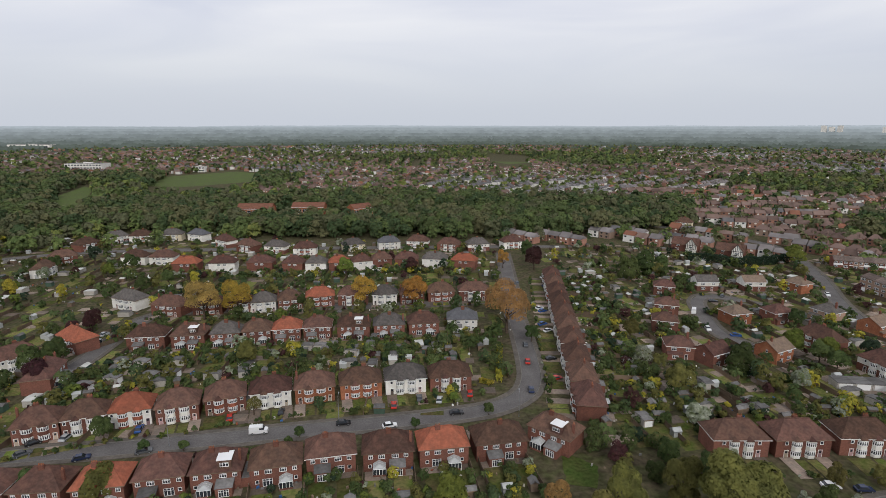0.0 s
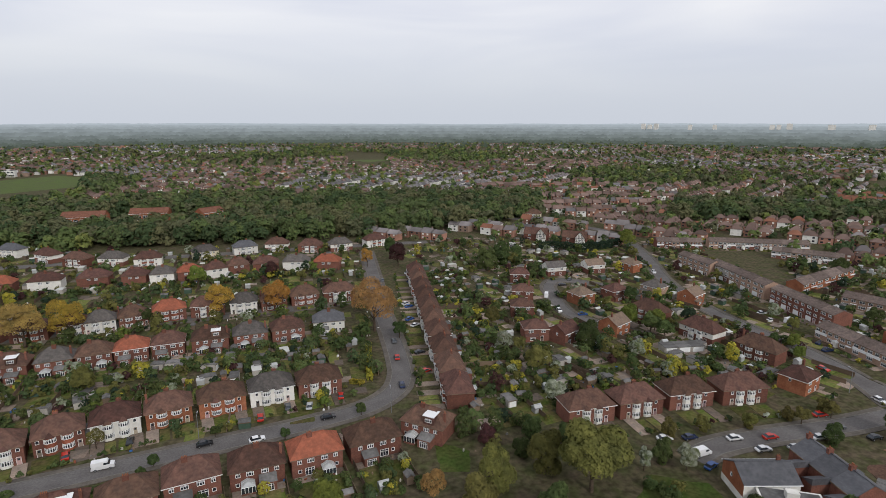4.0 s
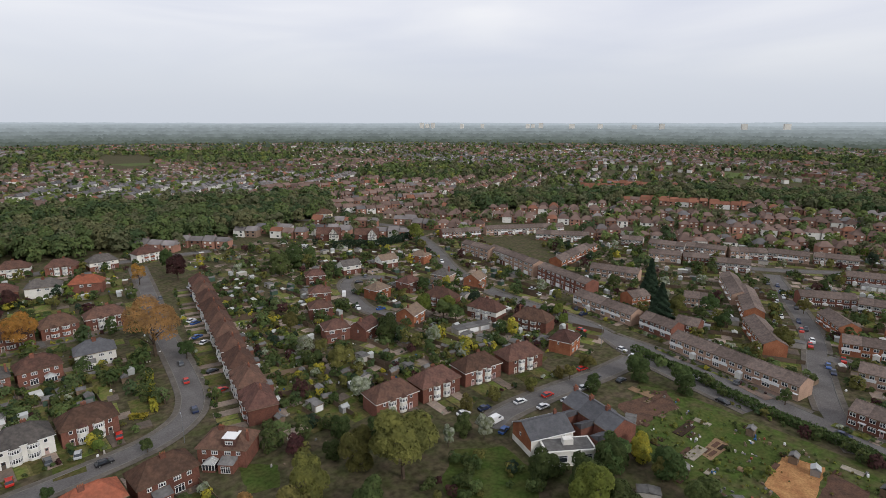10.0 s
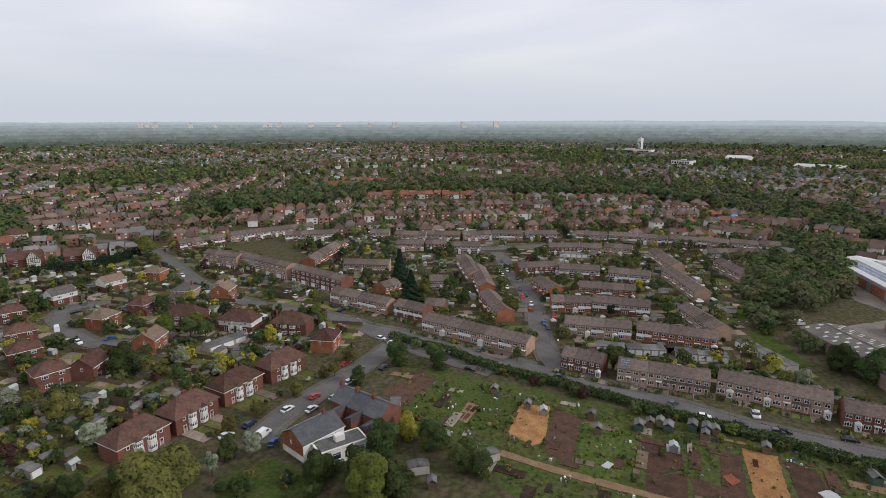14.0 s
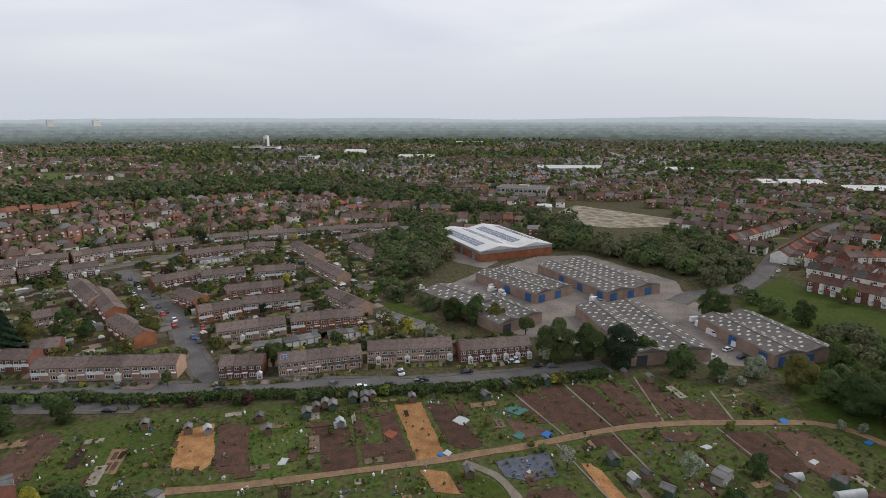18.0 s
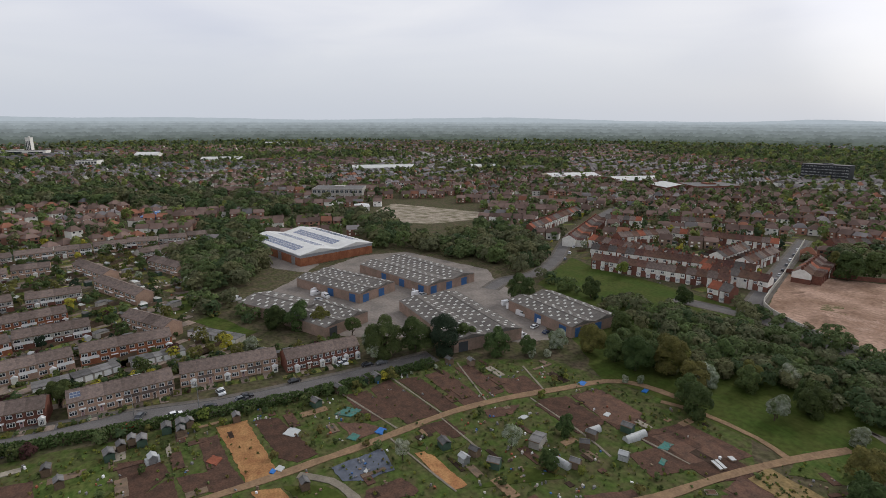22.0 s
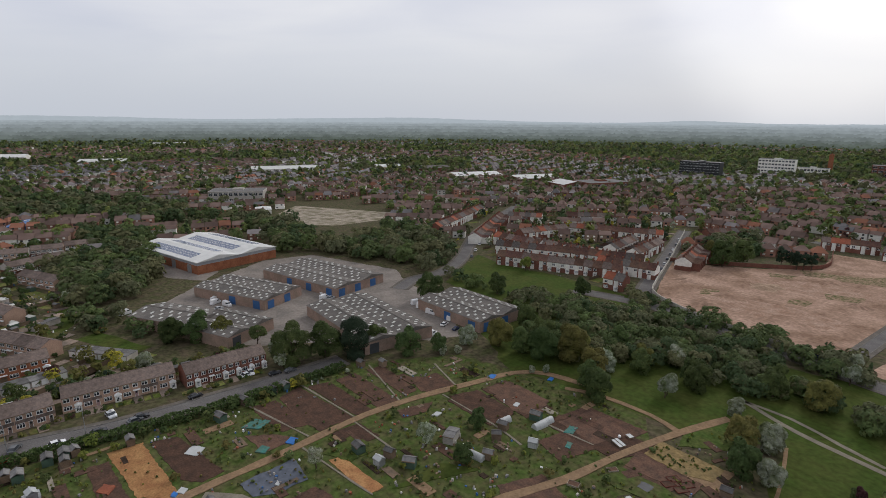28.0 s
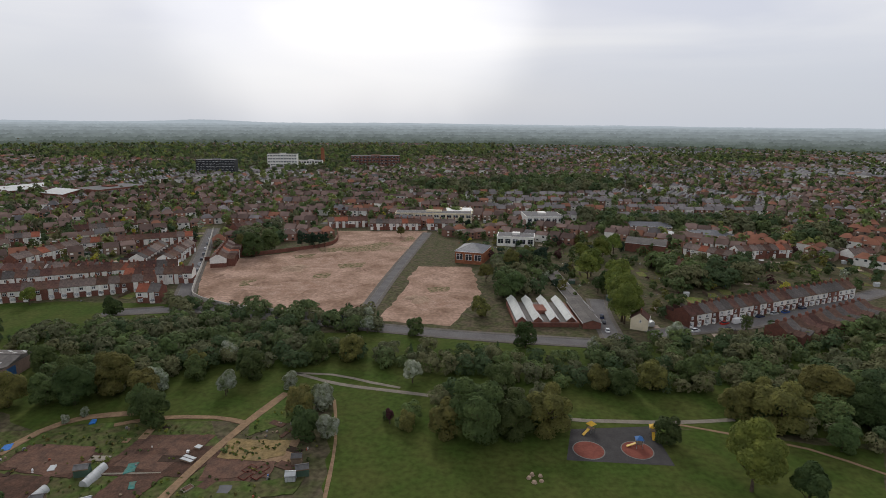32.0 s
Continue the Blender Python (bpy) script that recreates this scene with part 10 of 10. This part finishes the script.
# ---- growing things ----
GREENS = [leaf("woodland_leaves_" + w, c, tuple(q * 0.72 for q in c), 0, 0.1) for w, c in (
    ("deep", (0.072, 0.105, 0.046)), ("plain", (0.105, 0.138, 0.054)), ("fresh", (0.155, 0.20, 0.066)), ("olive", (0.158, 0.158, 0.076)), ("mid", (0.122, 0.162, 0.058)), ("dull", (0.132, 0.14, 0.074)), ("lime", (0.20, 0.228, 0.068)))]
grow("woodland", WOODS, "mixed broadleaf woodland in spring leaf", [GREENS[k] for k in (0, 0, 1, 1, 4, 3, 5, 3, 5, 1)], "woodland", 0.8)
grow("garden_shrubs", SHRUB, "garden shrubs and small trees behind the houses", [SHRUBS, SHRUBS, LEAF["olive"], LEAF["green"], LEAF["bright"], SHRUBS, LEAF["yellow"], SHRUBS, LEAF["green"], LEAF["maroon"], LEAF["olive"], LEAF["green"], SHRUBS, LEAF["green"], LEAF["olive"], SHRUBS, LEAF["dark"], SHRUBS, LEAF["green"], LEAF["olive"], LEAF["blossom"], GREENS[0], GREENS[0], GREENS[4], GREENS[1]], "shrubs", 0.5, 0.22)
grow("allotment_plants", PLANTS, "low rows of vegetables and weeds on the plots", [LEAF["green"], LEAF["bright"], LEAF["bright"], LEAF["olive"], SHRUBS, GREENS[4]], "plants", 0.5, 0.18)


def patches(name, polys, z, material, label, category):
    b = Build()
    for k, p in enumerate(polys):
        a = sum(p[i - 1][0] * p[i][1] - p[i][0] * p[i - 1][1] for i in range(len(p)))
        p = p if a > 0 else list(reversed(p))
        b.prism(p, z - 0.3, z + 0.0013 * (k % 41))
    return tagged(new(name, b.mesh(name, [material])), label, category, kind="structure")


patches("lawn", LAWNS, 0.05, mat("back_garden_lawn", (0.088, 0.118, 0.026), 0.95, 0.28, 4, (0.13, 0.104, 0.048), 10, 0.4, island=0.5), "patchy garden lawns", "lawn")
patches("patio", DRIVES, 0.11, mat("drives_and_patios", (0.25, 0.19, 0.15), 0.9, 0.18, 4, (0.175, 0.145, 0.12), 14, island=0.45), "paved drives and patios", "paving")

# bins, tables, toys, tarpaulins and planters too small to tell apart
b = Build()
for x, y, rot in CLUTTER:
    w, d, h = random.uniform(0.25, 0.8), random.uniform(0.25, 0.6), random.uniform(0.2, 0.8)
    a = radians(rot)
    c, s = math.cos(a), math.sin(a)
    foot = [(x + c * i * w - s * j * d, y + s * i * w + c * j * d) for i, j in ((-.5, -.5), (.5, -.5), (.5, .5), (-.5, .5))]
    b.prism(foot, 0, h, random.choice((0, 1, 2, 2, 2, 3, 3, 3, 4, 4, 5)), [(x + (px - x) * 0.9, y + (py - y) * 0.9) for px, py in foot])
tagged(new("garden_clutter", b.mesh("garden_clutter", [UPVC, BLUE, FELT, WOOD, PEBBLE, TILE_RED])), "small bins, tables, planters and toys in the gardens", "clutter", kind="stuff")

b = Build()
for k, p in enumerate(BEDS):
    a = sum(p[i - 1][0] * p[i][1] - p[i][0] * p[i - 1][1] for i in range(4))
    b.prism(p if a > 0 else p[::-1], -0.2, 0.16 + 0.0011 * (k % 97), random.choice((0, 0, 0, 0, 0, 1, 1, 1, 2, 2, 3, 4)))
tagged(new("raised_beds", b.mesh("raised_beds", [SOIL, mat("dark_compost", (0.055, 0.038, 0.028), 0.95, 0.2, 2, None, 15), WOOD, TRACK, mat("bleached_boards", (0.30, 0.265, 0.21), 0.9, 0.15, 2, None, 15)])), "small beds, boards and covers on the plots", "beds", kind="stuff")
tagged(new("far_fences", FENCES.mesh("far_fences", [WOOD])), "timber panel fences between the farther gardens", "fences", kind="stuff")
tagged(new("far_sheds", SHEDS.mesh("far_sheds", [WOOD, PEBBLE, PLASTIC, mat("green_timber", (0.07, 0.11, 0.08)), FELT, SKYLIGHT])), "sheds, greenhouses and garages in the farther gardens", "sheds", kind="stuff")

# ---- ground and the far country ----
b = Build()
RINGS = [0, 60, 120, 200, 300, 420, 560, 760, 1000, 1300, 1700, 2200, 2700, 3300, 4000, 4700]
SEG = 120


for i in range(len(RINGS)):
    for j in range(SEG):
        a = 2 * math.pi * j / SEG
        b.v.append((RINGS[i] * math.sin(a), RINGS[i] * math.cos(a), rise(RINGS[i])))
for i in range(len(RINGS) - 1):
    for j in range(SEG):
        k = (j + 1) % SEG
        b.f.append((i * SEG + j, (i + 1) * SEG + j, (i + 1) * SEG + k, i * SEG + k))
        b.m.append(0)
ground = new("ground", b.mesh("ground", [mat("suburban_ground", (0.058, 0.062, 0.026), 0.95, 0.4, 5, (0.088, 0.07, 0.046), 6, 0.3)]))
tagged(ground, "rough grassy ground under the whole suburb", "ground", kind="structure")


FAR_TREES = []


def far_country():
    """Streets of far houses in small estates, each laid out its own way, and the trees and woods between them."""
    rng = random.Random(11)
    walls, roofs = Build(), Build()
    step = 230
    mids = {}
    for i in range(-11, 12):
        for j in range(-11, 12):
            mids[i, j] = ((i + rng.uniform(0.15, 0.85)) * step, (j + rng.uniform(0.15, 0.85)) * step, rng.uniform(0, math.pi), rng.random())

    def shut(px, py, r):
        if any(inside(px, py, p) for p in FREE):
            return True
        return r < 1300 and any(inside(px, py, p) for p in WOOD_LAND)

    for (ci, cj), (cx, cy, turn, luck) in mids.items():
        rc = math.hypot(cx, cy)
        a = math.atan2(cx, cy)
        if rc > 2250 or 225 < math.degrees(a) % 360 < 310:
            continue
        town = noise.noise(Vector((cx / 420, cy / 420, 3.1))) + 0.35 * (luck - 0.5) > TOWN(a, rc)
        near = [mids[i, j] for i in (ci - 1, ci, ci + 1) for j in (cj - 1, cj, cj + 1) if (i, j) in mids and (i, j) != (ci, cj)]
        th = turn if rc > 760 else 0.25 * (turn - 1.57) - a
        hx, hy = math.cos(th), math.sin(th)
        own = lambda px, py: all((px - cx) ** 2 + (py - cy) ** 2 < (px - q[0]) ** 2 + (py - q[1]) ** 2 for q in near)
        if not town:
            gap = 10 + rc / 190
            m = int(step / gap)
            for i in range(-m, m + 1):
                for j in range(-m, m + 1):
                    px, py = cx + (i + rng.uniform(-0.45, 0.45)) * gap, cy + (j + rng.uniform(-0.45, 0.45)) * gap
                    r = math.hypot(px, py)
                    if 430 < r < 2080 and own(px, py) and not shut(px, py, r) and (r > 650 or clear(px, py, 9, 5)):
                        FAR_TREES.append((px, py, rng.uniform(7, 13), gap * 0.62))
            continue
        wl, rf = rng.choice((0, 1, 1, 2) if rc > 760 else (0, 0, 2)), rng.choice((0, 0, 0, 0, 1, 2) if rc > 760 else (0, 0, 3, 0, 1))
        pitch, lane = (9.6, 27) if rc < 1200 else (11.5, 38)
        m, mj = int(step / pitch), int(step / lane)
        for j in range(-mj, mj + 1):
            skip = rng.randint(5, 9)
            for i in range(-m, m + 1):
                u, v = i * pitch, j * lane + (9 if j % 2 else -3) + 9 * math.sin(i * 0.09 + luck * 9)
                px, py = cx + hx * u - hy * v, cy + hy * u + hx * v
                r = math.hypot(px, py)
                if not own(px, py) or r < 400 or r > 2080 or shut(px, py, r) or (r < 650 and not clear(px, py, 8, 5)):
                    continue
                tu, tv = rng.uniform(-5, 5), 13 + rng.uniform(-4, 5)
                for k in range(2 if rng.random() < 0.55 else 1):
                    qx, qy = px + hx * tu - hy * tv, py + hy * tu + hx * tv
                    FAR_TREES.append((qx, qy, rng.uniform(3, 6.5) if rng.random() < 0.7 else rng.uniform(7, 12), 4.6))
                    tu, tv = rng.uniform(-5, 5), -10 + rng.uniform(-4, 4)
                skip -= 1
                if skip == 0 or rng.random() < 0.07:
                    skip = rng.randint(5, 9) if skip <= 0 else skip
                    continue
                w2, d, e, h = pitch * rng.uniform(0.40, 0.5), rng.uniform(7, 8.6), rng.uniform(4.7, 5.5), rng.uniform(7.4, 8.8)
                z = rise(r)
                q = lambda a1, b1, zz: (px + hx * a1 - hy * b1, py + hy * a1 + hx * b1, z + zz)
                foot = [q(-w2, -d / 2, 0)[:2], q(w2, -d / 2, 0)[:2], q(w2, d / 2, 0)[:2], q(-w2, d / 2, 0)[:2]]
                walls.prism(foot, z - 1, z + e, wl if rng.random() < (0.5 if rc > 760 else 0.7) else rng.choice((0, 1, 1, 2)))
                if r < 900:
                    for s in (-1, 1):
                        for a1 in (-0.55, 0.45):
                            for zz in (1.0, 3.4):
                                y0 = s * (d / 2 + 0.03)
                                pts4 = [q(w2 * a1 - 0.8, y0, zz), q(w2 * a1 + 0.8, y0, zz), q(w2 * a1 + 0.8, y0, zz + 1.2), q(w2 * a1 - 0.8, y0, zz + 1.2)]
                                walls.face(pts4 if s < 0 else pts4[::-1], 3 if rng.random() < 0.5 else 1)
                inn = 0 if luck > 0.6 else min(w2 - 0.3, 3)
                rp = [q(-w2 - .3, -d / 2 - .3, e), q(w2 + .3, -d / 2 - .3, e), q(w2 + .3, d / 2 + .3, e), q(-w2 - .3, d / 2 + .3, e), q(-w2 + inn, 0, h), q(w2 - inn, 0, h)]
                roofs.solid(rp, ((0, 1, 5, 4), (2, 3, 4, 5), (1, 2, 5), (3, 0, 4)), rf if rng.random() < 0.75 else rng.choice((0, 1, 2, 3)))
                if r < 1400 and rng.random() < 0.6:
                    cxx = q(w2 * 0.8, 0.4, 0)
                    roofs.box(cxx[0] - .5, cxx[1] - .4, z + h - 1.6, cxx[0] + .5, cxx[1] + .4, z + h + 0.9, 0)
    # red brick and most roofs paler than the near ones, in place of haze
    mats_w = [mat("far_brick", (0.31, 0.165, 0.12), 0.9, 0.1, 8, None, 3, island=0.3), mat("far_render", (0.72, 0.70, 0.65), 0.9, 0.05, 8, None, 3, island=0.15), mat("far_brown_brick", (0.30, 0.21, 0.16), 0.9, 0.1, 8, None, 3, island=0.25), GLASS]
    mats_r = [mat("far_brown_tiles", (0.18, 0.125, 0.105), 0.9, 0.15, 5, None, 4, island=0.35), mat("far_grey_tiles", (0.21, 0.19, 0.185), 0.9, 0.15, 5, None, 4, island=0.3), mat("far_slates", (0.148, 0.14, 0.14), 0.8, 0.15, 5, None, 4, island=0.3), mat("far_red_tiles", (0.25, 0.115, 0.075), 0.9, 0.12, 5, None, 4, island=0.2)]
    tagged(new("far_house_walls", walls.mesh("far_house_walls", mats_w)), "walls of countless far suburban houses", "houses", kind="stuff")
    tagged(new("far_house_roofs", roofs.mesh("far_house_roofs", mats_r)), "tiled roofs of countless far suburban houses", "roofs", kind="stuff")
    ps, us, vs, ix = [], [], [], []
    for x, y, h, r in FAR_TREES:
        tall = rng.random() < 0.05 and h > 5
        p, u, v = crown(x, y, rise(math.hypot(x, y)), h * (1.25 if tall else 1), min(r, h * 0.55) * (0.4 if tall else 1), h * 0.05, clumps(x, y, h, min(r, h * 0.55), 0.6, 0.0026) * 1.1)
        ps.append(p)
        us.append(u)
        vs.append(v)
        # far crowns favour the paler greens; this stands in for haze
        ix.append(np.full(len(p), 0 if tall else rng.choice((0, 2, 2, 3, 4, 4, 5, 5, 6))))
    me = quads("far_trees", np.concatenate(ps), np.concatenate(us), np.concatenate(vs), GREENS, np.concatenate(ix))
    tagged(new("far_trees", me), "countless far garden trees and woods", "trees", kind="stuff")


def distant_ridges():
    """The far country as low wooded ridges, one behind the other; the haze of the distance is painted into their glow.
    """
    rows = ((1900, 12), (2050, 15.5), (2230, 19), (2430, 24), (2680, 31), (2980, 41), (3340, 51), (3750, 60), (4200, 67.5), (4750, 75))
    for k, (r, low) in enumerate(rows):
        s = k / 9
        # haze put into the emitted colour: dark green near, pale blue far
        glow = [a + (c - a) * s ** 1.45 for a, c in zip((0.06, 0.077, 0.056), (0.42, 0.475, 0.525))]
        amp = 2.2 if k < 9 else 10
        m = bpy.data.materials.new("hazed_ridge_glow")
        m.use_nodes = True
        n, l = m.node_tree.nodes, m.node_tree.links
        n.remove(n["Principled BSDF"])
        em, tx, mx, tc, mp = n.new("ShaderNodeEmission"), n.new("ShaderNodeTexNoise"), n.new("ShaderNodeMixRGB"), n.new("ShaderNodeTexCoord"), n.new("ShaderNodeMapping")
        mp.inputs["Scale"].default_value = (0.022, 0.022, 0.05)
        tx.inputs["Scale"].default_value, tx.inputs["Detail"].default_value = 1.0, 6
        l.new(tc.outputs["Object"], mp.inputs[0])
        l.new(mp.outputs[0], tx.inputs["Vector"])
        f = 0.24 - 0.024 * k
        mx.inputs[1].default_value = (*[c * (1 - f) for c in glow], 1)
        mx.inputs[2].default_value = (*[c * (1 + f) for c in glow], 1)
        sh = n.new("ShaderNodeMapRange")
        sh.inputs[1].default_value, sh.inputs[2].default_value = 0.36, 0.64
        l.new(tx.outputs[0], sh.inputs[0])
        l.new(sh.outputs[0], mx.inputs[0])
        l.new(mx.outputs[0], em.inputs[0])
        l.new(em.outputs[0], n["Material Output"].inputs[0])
        b = Build()
        N = 5400
        tops = []
        for j in range(N):
            a = 2 * math.pi * j / N
            v = Vector((math.sin(a), math.cos(a), k))
            h = low + amp * noise.noise(v * 3.1) + amp * 0.5 * noise.noise(v * 9) + amp * 0.3 * noise.noise(v * 40) + (6.0 - k * 0.5) * noise.noise(v * 150) + (8.0 - k * 0.6) * noise.noise(v * 430)
            if k == 9:
                h += HILLS(math.degrees(a))
            tops.append((math.sin(a) * r, math.cos(a) * r, h))
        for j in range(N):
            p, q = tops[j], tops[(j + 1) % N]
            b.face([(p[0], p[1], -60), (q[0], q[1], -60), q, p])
        tagged(new("backdrop", b.mesh("backdrop", [m])), "far wooded ridges with haze painted into their glow", "distance", kind="structure")

# ---- walls, hedges, playground ----


def wall_line(name, pts, h, t, material, label):
    c = smooth(pts, 4)
    b = Build()
    for i in range(len(c) - 1):
        d = (c[i + 1] - c[i]).normalized()
        n = Vector((-d.y, d.x)) * t / 2
        hh = h * (1 + 0.03 * (i % 2))
        b.prism([tuple(c[i] - n), tuple(c[i + 1] - n), tuple(c[i + 1] + n), tuple(c[i] + n)], -0.2, hh)
    return tagged(new(name, b.mesh(name, [material])), label, "wall" if "wall" in name else "fence")


wall_line("site_wall", SITE_WALL, 2.2, 0.4, mat("pale_concrete", (0.46, 0.43, 0.38), 0.9, 0.1, 4, None, 10), "pale concrete wall round the cleared site")
wall_line("brick_wall", SITE_FENCE, 2.4, 0.35, BRICK, "long red-brick boundary wall of the cleared site")
wall_line("hoarding", HOARDING, 2.6, 0.15, mat("navy_hoarding", (0.02, 0.03, 0.08), 0.6, 0.08, 3, None, 8), "dark navy site hoarding along the road")
hedge(HEDGE_LANE, 2.0, 3.0, "green", "overgrown hedge between street and allotments")
hedge(HEDGE_DARK, 5.0, 4.0, "dark", "tall dark clipped evergreen hedge")
flat_patch("play_surface", PLAY_POLY, 0.05, mat("playground_surface", (0.062, 0.058, 0.055), 0.9, 0.1, 3, None, 20), "dark rubber playground surface", "playground")
for px, py in ROUNDELS:
    b = Build()
    b.tube(px, py, 0, 0.08, 4.3, 4.3, 40, 1)
    b.tube(px, py, 0, 0.09, 4.0, 4.0, 40, 0)
    tagged(new("play_roundel", b.mesh("play_roundel", [mat("red_rubber", (0.19, 0.066, 0.048), 0.9, 0.1, 3, None, 15), KERB])), "round red rubber safety surface", "playground", kind="structure")


def street_lamp(x, y, rot):
    e = tagged(new("street_lamp"), "tall grey steel street lamp", "street lamp", "street lamps")
    e.matrix_basis = pose(x, y, 0, 0, 0, rot)
    b = Build()
    b.tube(0, 0, -0.2, 8.0, 0.11, 0.06, 8)
    part("pole", b, [STEEL], e)
    b = Build()
    limb(b, (0, 0, 7.9), (1.2, 0, 8.3), 0.05, 0.04)
    part("arm", b, [STEEL], e)
    b = Build()
    b.prism([(1.0, -0.15), (1.8, -0.1), (1.8, 0.1), (1.0, 0.15)], 8.22, 8.4)
    part("lantern", b, [STEEL], e)
    return e


for x, y in LAMPS + LAMPS2:
    street_lamp(x, y, 90)


def climbing_frame(x, y, rot, bright):
    e = tagged(new("climbing_frame"), "playground climbing frame with %s panels" % bright, "play equipment", "play equipment")
    e.matrix_basis = pose(x, y, 0.09, 0, 0, rot)
    m = BLUE if bright == "blue" else mat("yellow_plastic", (0.55, 0.33, 0.03), 0.5, 0.05, 2, None, 8)
    for i, j in ((-1, -1), (1, -1), (1, 1), (-1, 1)):
        b = Build()
        b.tube(i * 0.8, j * 0.8, 0, 2.6, 0.07, 0.07, 6)
        part("post", b, [STEEL], e)
    b = Build()
    b.box(-0.85, -0.85, 1.2, 0.85, 0.85, 1.3)
    part("deck", b, [WOOD], e)
    b = Build()
    b.solid([(-1.1, -1.1, 2.5), (1.1, -1.1, 2.5), (1.1, 1.1, 2.5), (-1.1, 1.1, 2.5), (0, 0, 3.5)], ((0, 1, 4), (1, 2, 4), (2, 3, 4), (3, 0, 4), (3, 2, 1, 0)))
    part("roof", b, [m], e)
    b = Build()
    b.solid([(0.85, -0.4, 1.3), (0.85, 0.4, 1.3), (3.2, 0.4, 0.2), (3.2, -0.4, 0.2), (0.85, -0.4, 1.15), (0.85, 0.4, 1.15), (3.2, 0.4, 0.05), (3.2, -0.4, 0.05)],
            ((3, 2, 1, 0), (4, 5, 6, 7), (0, 1, 5, 4), (2, 3, 7, 6), (1, 2, 6, 5), (3, 0, 4, 7)))
    part("slide", b, [mat("yellow_plastic", (0.55, 0.33, 0.03), 0.5, 0.05, 2, None, 8)], e)
    return e


for k, (x, y) in enumerate(CLIMB):
    climbing_frame(x, y, 40 * k, ("blue", "yellow", "yellow")[k])
for k in range(5):
    x, y = STONES[0][0] + math.cos(k * 1.3) * 1.6, STONES[0][1] + math.sin(k * 1.3) * 1.6
    b = Build()
    foot = [(x + random.uniform(0.7, 1.1) * math.cos(t) * 0.8, y + random.uniform(0.7, 1.1) * math.sin(t) * 0.8) for t in (0, 0.9, 1.8, 2.8, 3.7, 4.6, 5.5)]
    b.prism(foot, -0.1, random.uniform(0.4, 0.8), 0, [(x + (px - x) * 0.6, y + (py - y) * 0.6) for px, py in foot])
    tagged(new("boulder", b.mesh("boulder", [mat("sandstone", (0.36, 0.27, 0.19), 0.9, 0.15, 1, None, 12, 0.4)])), "rough sandstone boulder set in the grass", "boulder", "boulders in the park")


def mound(x, y, r, h, m=RUBBLE):
    """A low heap of rubble with an uneven outline."""
    b = Build()
    n, rings = 22, 6
    for i in range(rings + 1):
        s = i / rings
        for k in range(n):
            t = 2 * math.pi * k / n
            q = 1 + 0.7 * noise.noise(Vector((math.cos(t) * 2 + x, math.sin(t) * 2 + y, 1)))
            z = h * (0.5 + 0.5 * math.cos(math.pi * s)) * (1 + 0.5 * noise.noise(Vector((x + math.cos(t) * s * 3, y + math.sin(t) * s * 3, 4))))
            b.v.append((x + r * q * s * math.cos(t), y + r * q * s * math.sin(t), z if i < rings else -0.2))
    for i in range(rings):
        for k in range(n):
            b.f.append((i * n + k, (i + 1) * n + k, (i + 1) * n + (k + 1) % n, i * n + (k + 1) % n))
            b.m.append(0)
    return tagged(new("rubble_mound", b.mesh("rubble_mound", [m])), "low heap of crushed brick on the cleared site", "rubble heap", "rubble heaps")


for x, y in HEAPS:
    mound(x, y, random.uniform(6, 15), random.uniform(0.9, 2.4), random.choice((RUBBLE, RUBBLE, mat("earthy_rubble", (0.33, 0.235, 0.165), 0.95, 0.2, 4, (0.24, 0.165, 0.115), 12, 0.6))))


def TOWN(a, r):
    """Where the far country is built up: a lower bound means more houses."""
    d = math.degrees(a) % 360
    if 300 < d < 342:
        return 0.12 if r < 1000 else -0.15
    if d > 340 or d < 12:
        return -0.2
    if 48 < d < 93 and r < 720:
        return -0.9
    if d < 62:
        return -0.34 if r > 800 else -0.2
    if d < 95:
        return -0.22
    if d < 178:
        return -0.5 if r < 800 else (-0.22 if r < 1300 else 0.0)
    return -0.34 if d > 186 else -0.1


def HILLS(d):
    """Long low hills on the skyline, by heading."""
    d = d % 360
    return 0.55 * (26 * math.exp(-((d - 72) / 14) ** 2) + 40 * math.exp(-((d - 95) / 9) ** 2) + 46 * math.exp(-((d - 124) / 12) ** 2) + 30 * math.exp(-((d - 152) / 4) ** 2) + 12 * math.exp(-((d - 160) / 20) ** 2))


far_country()
distant_ridges()
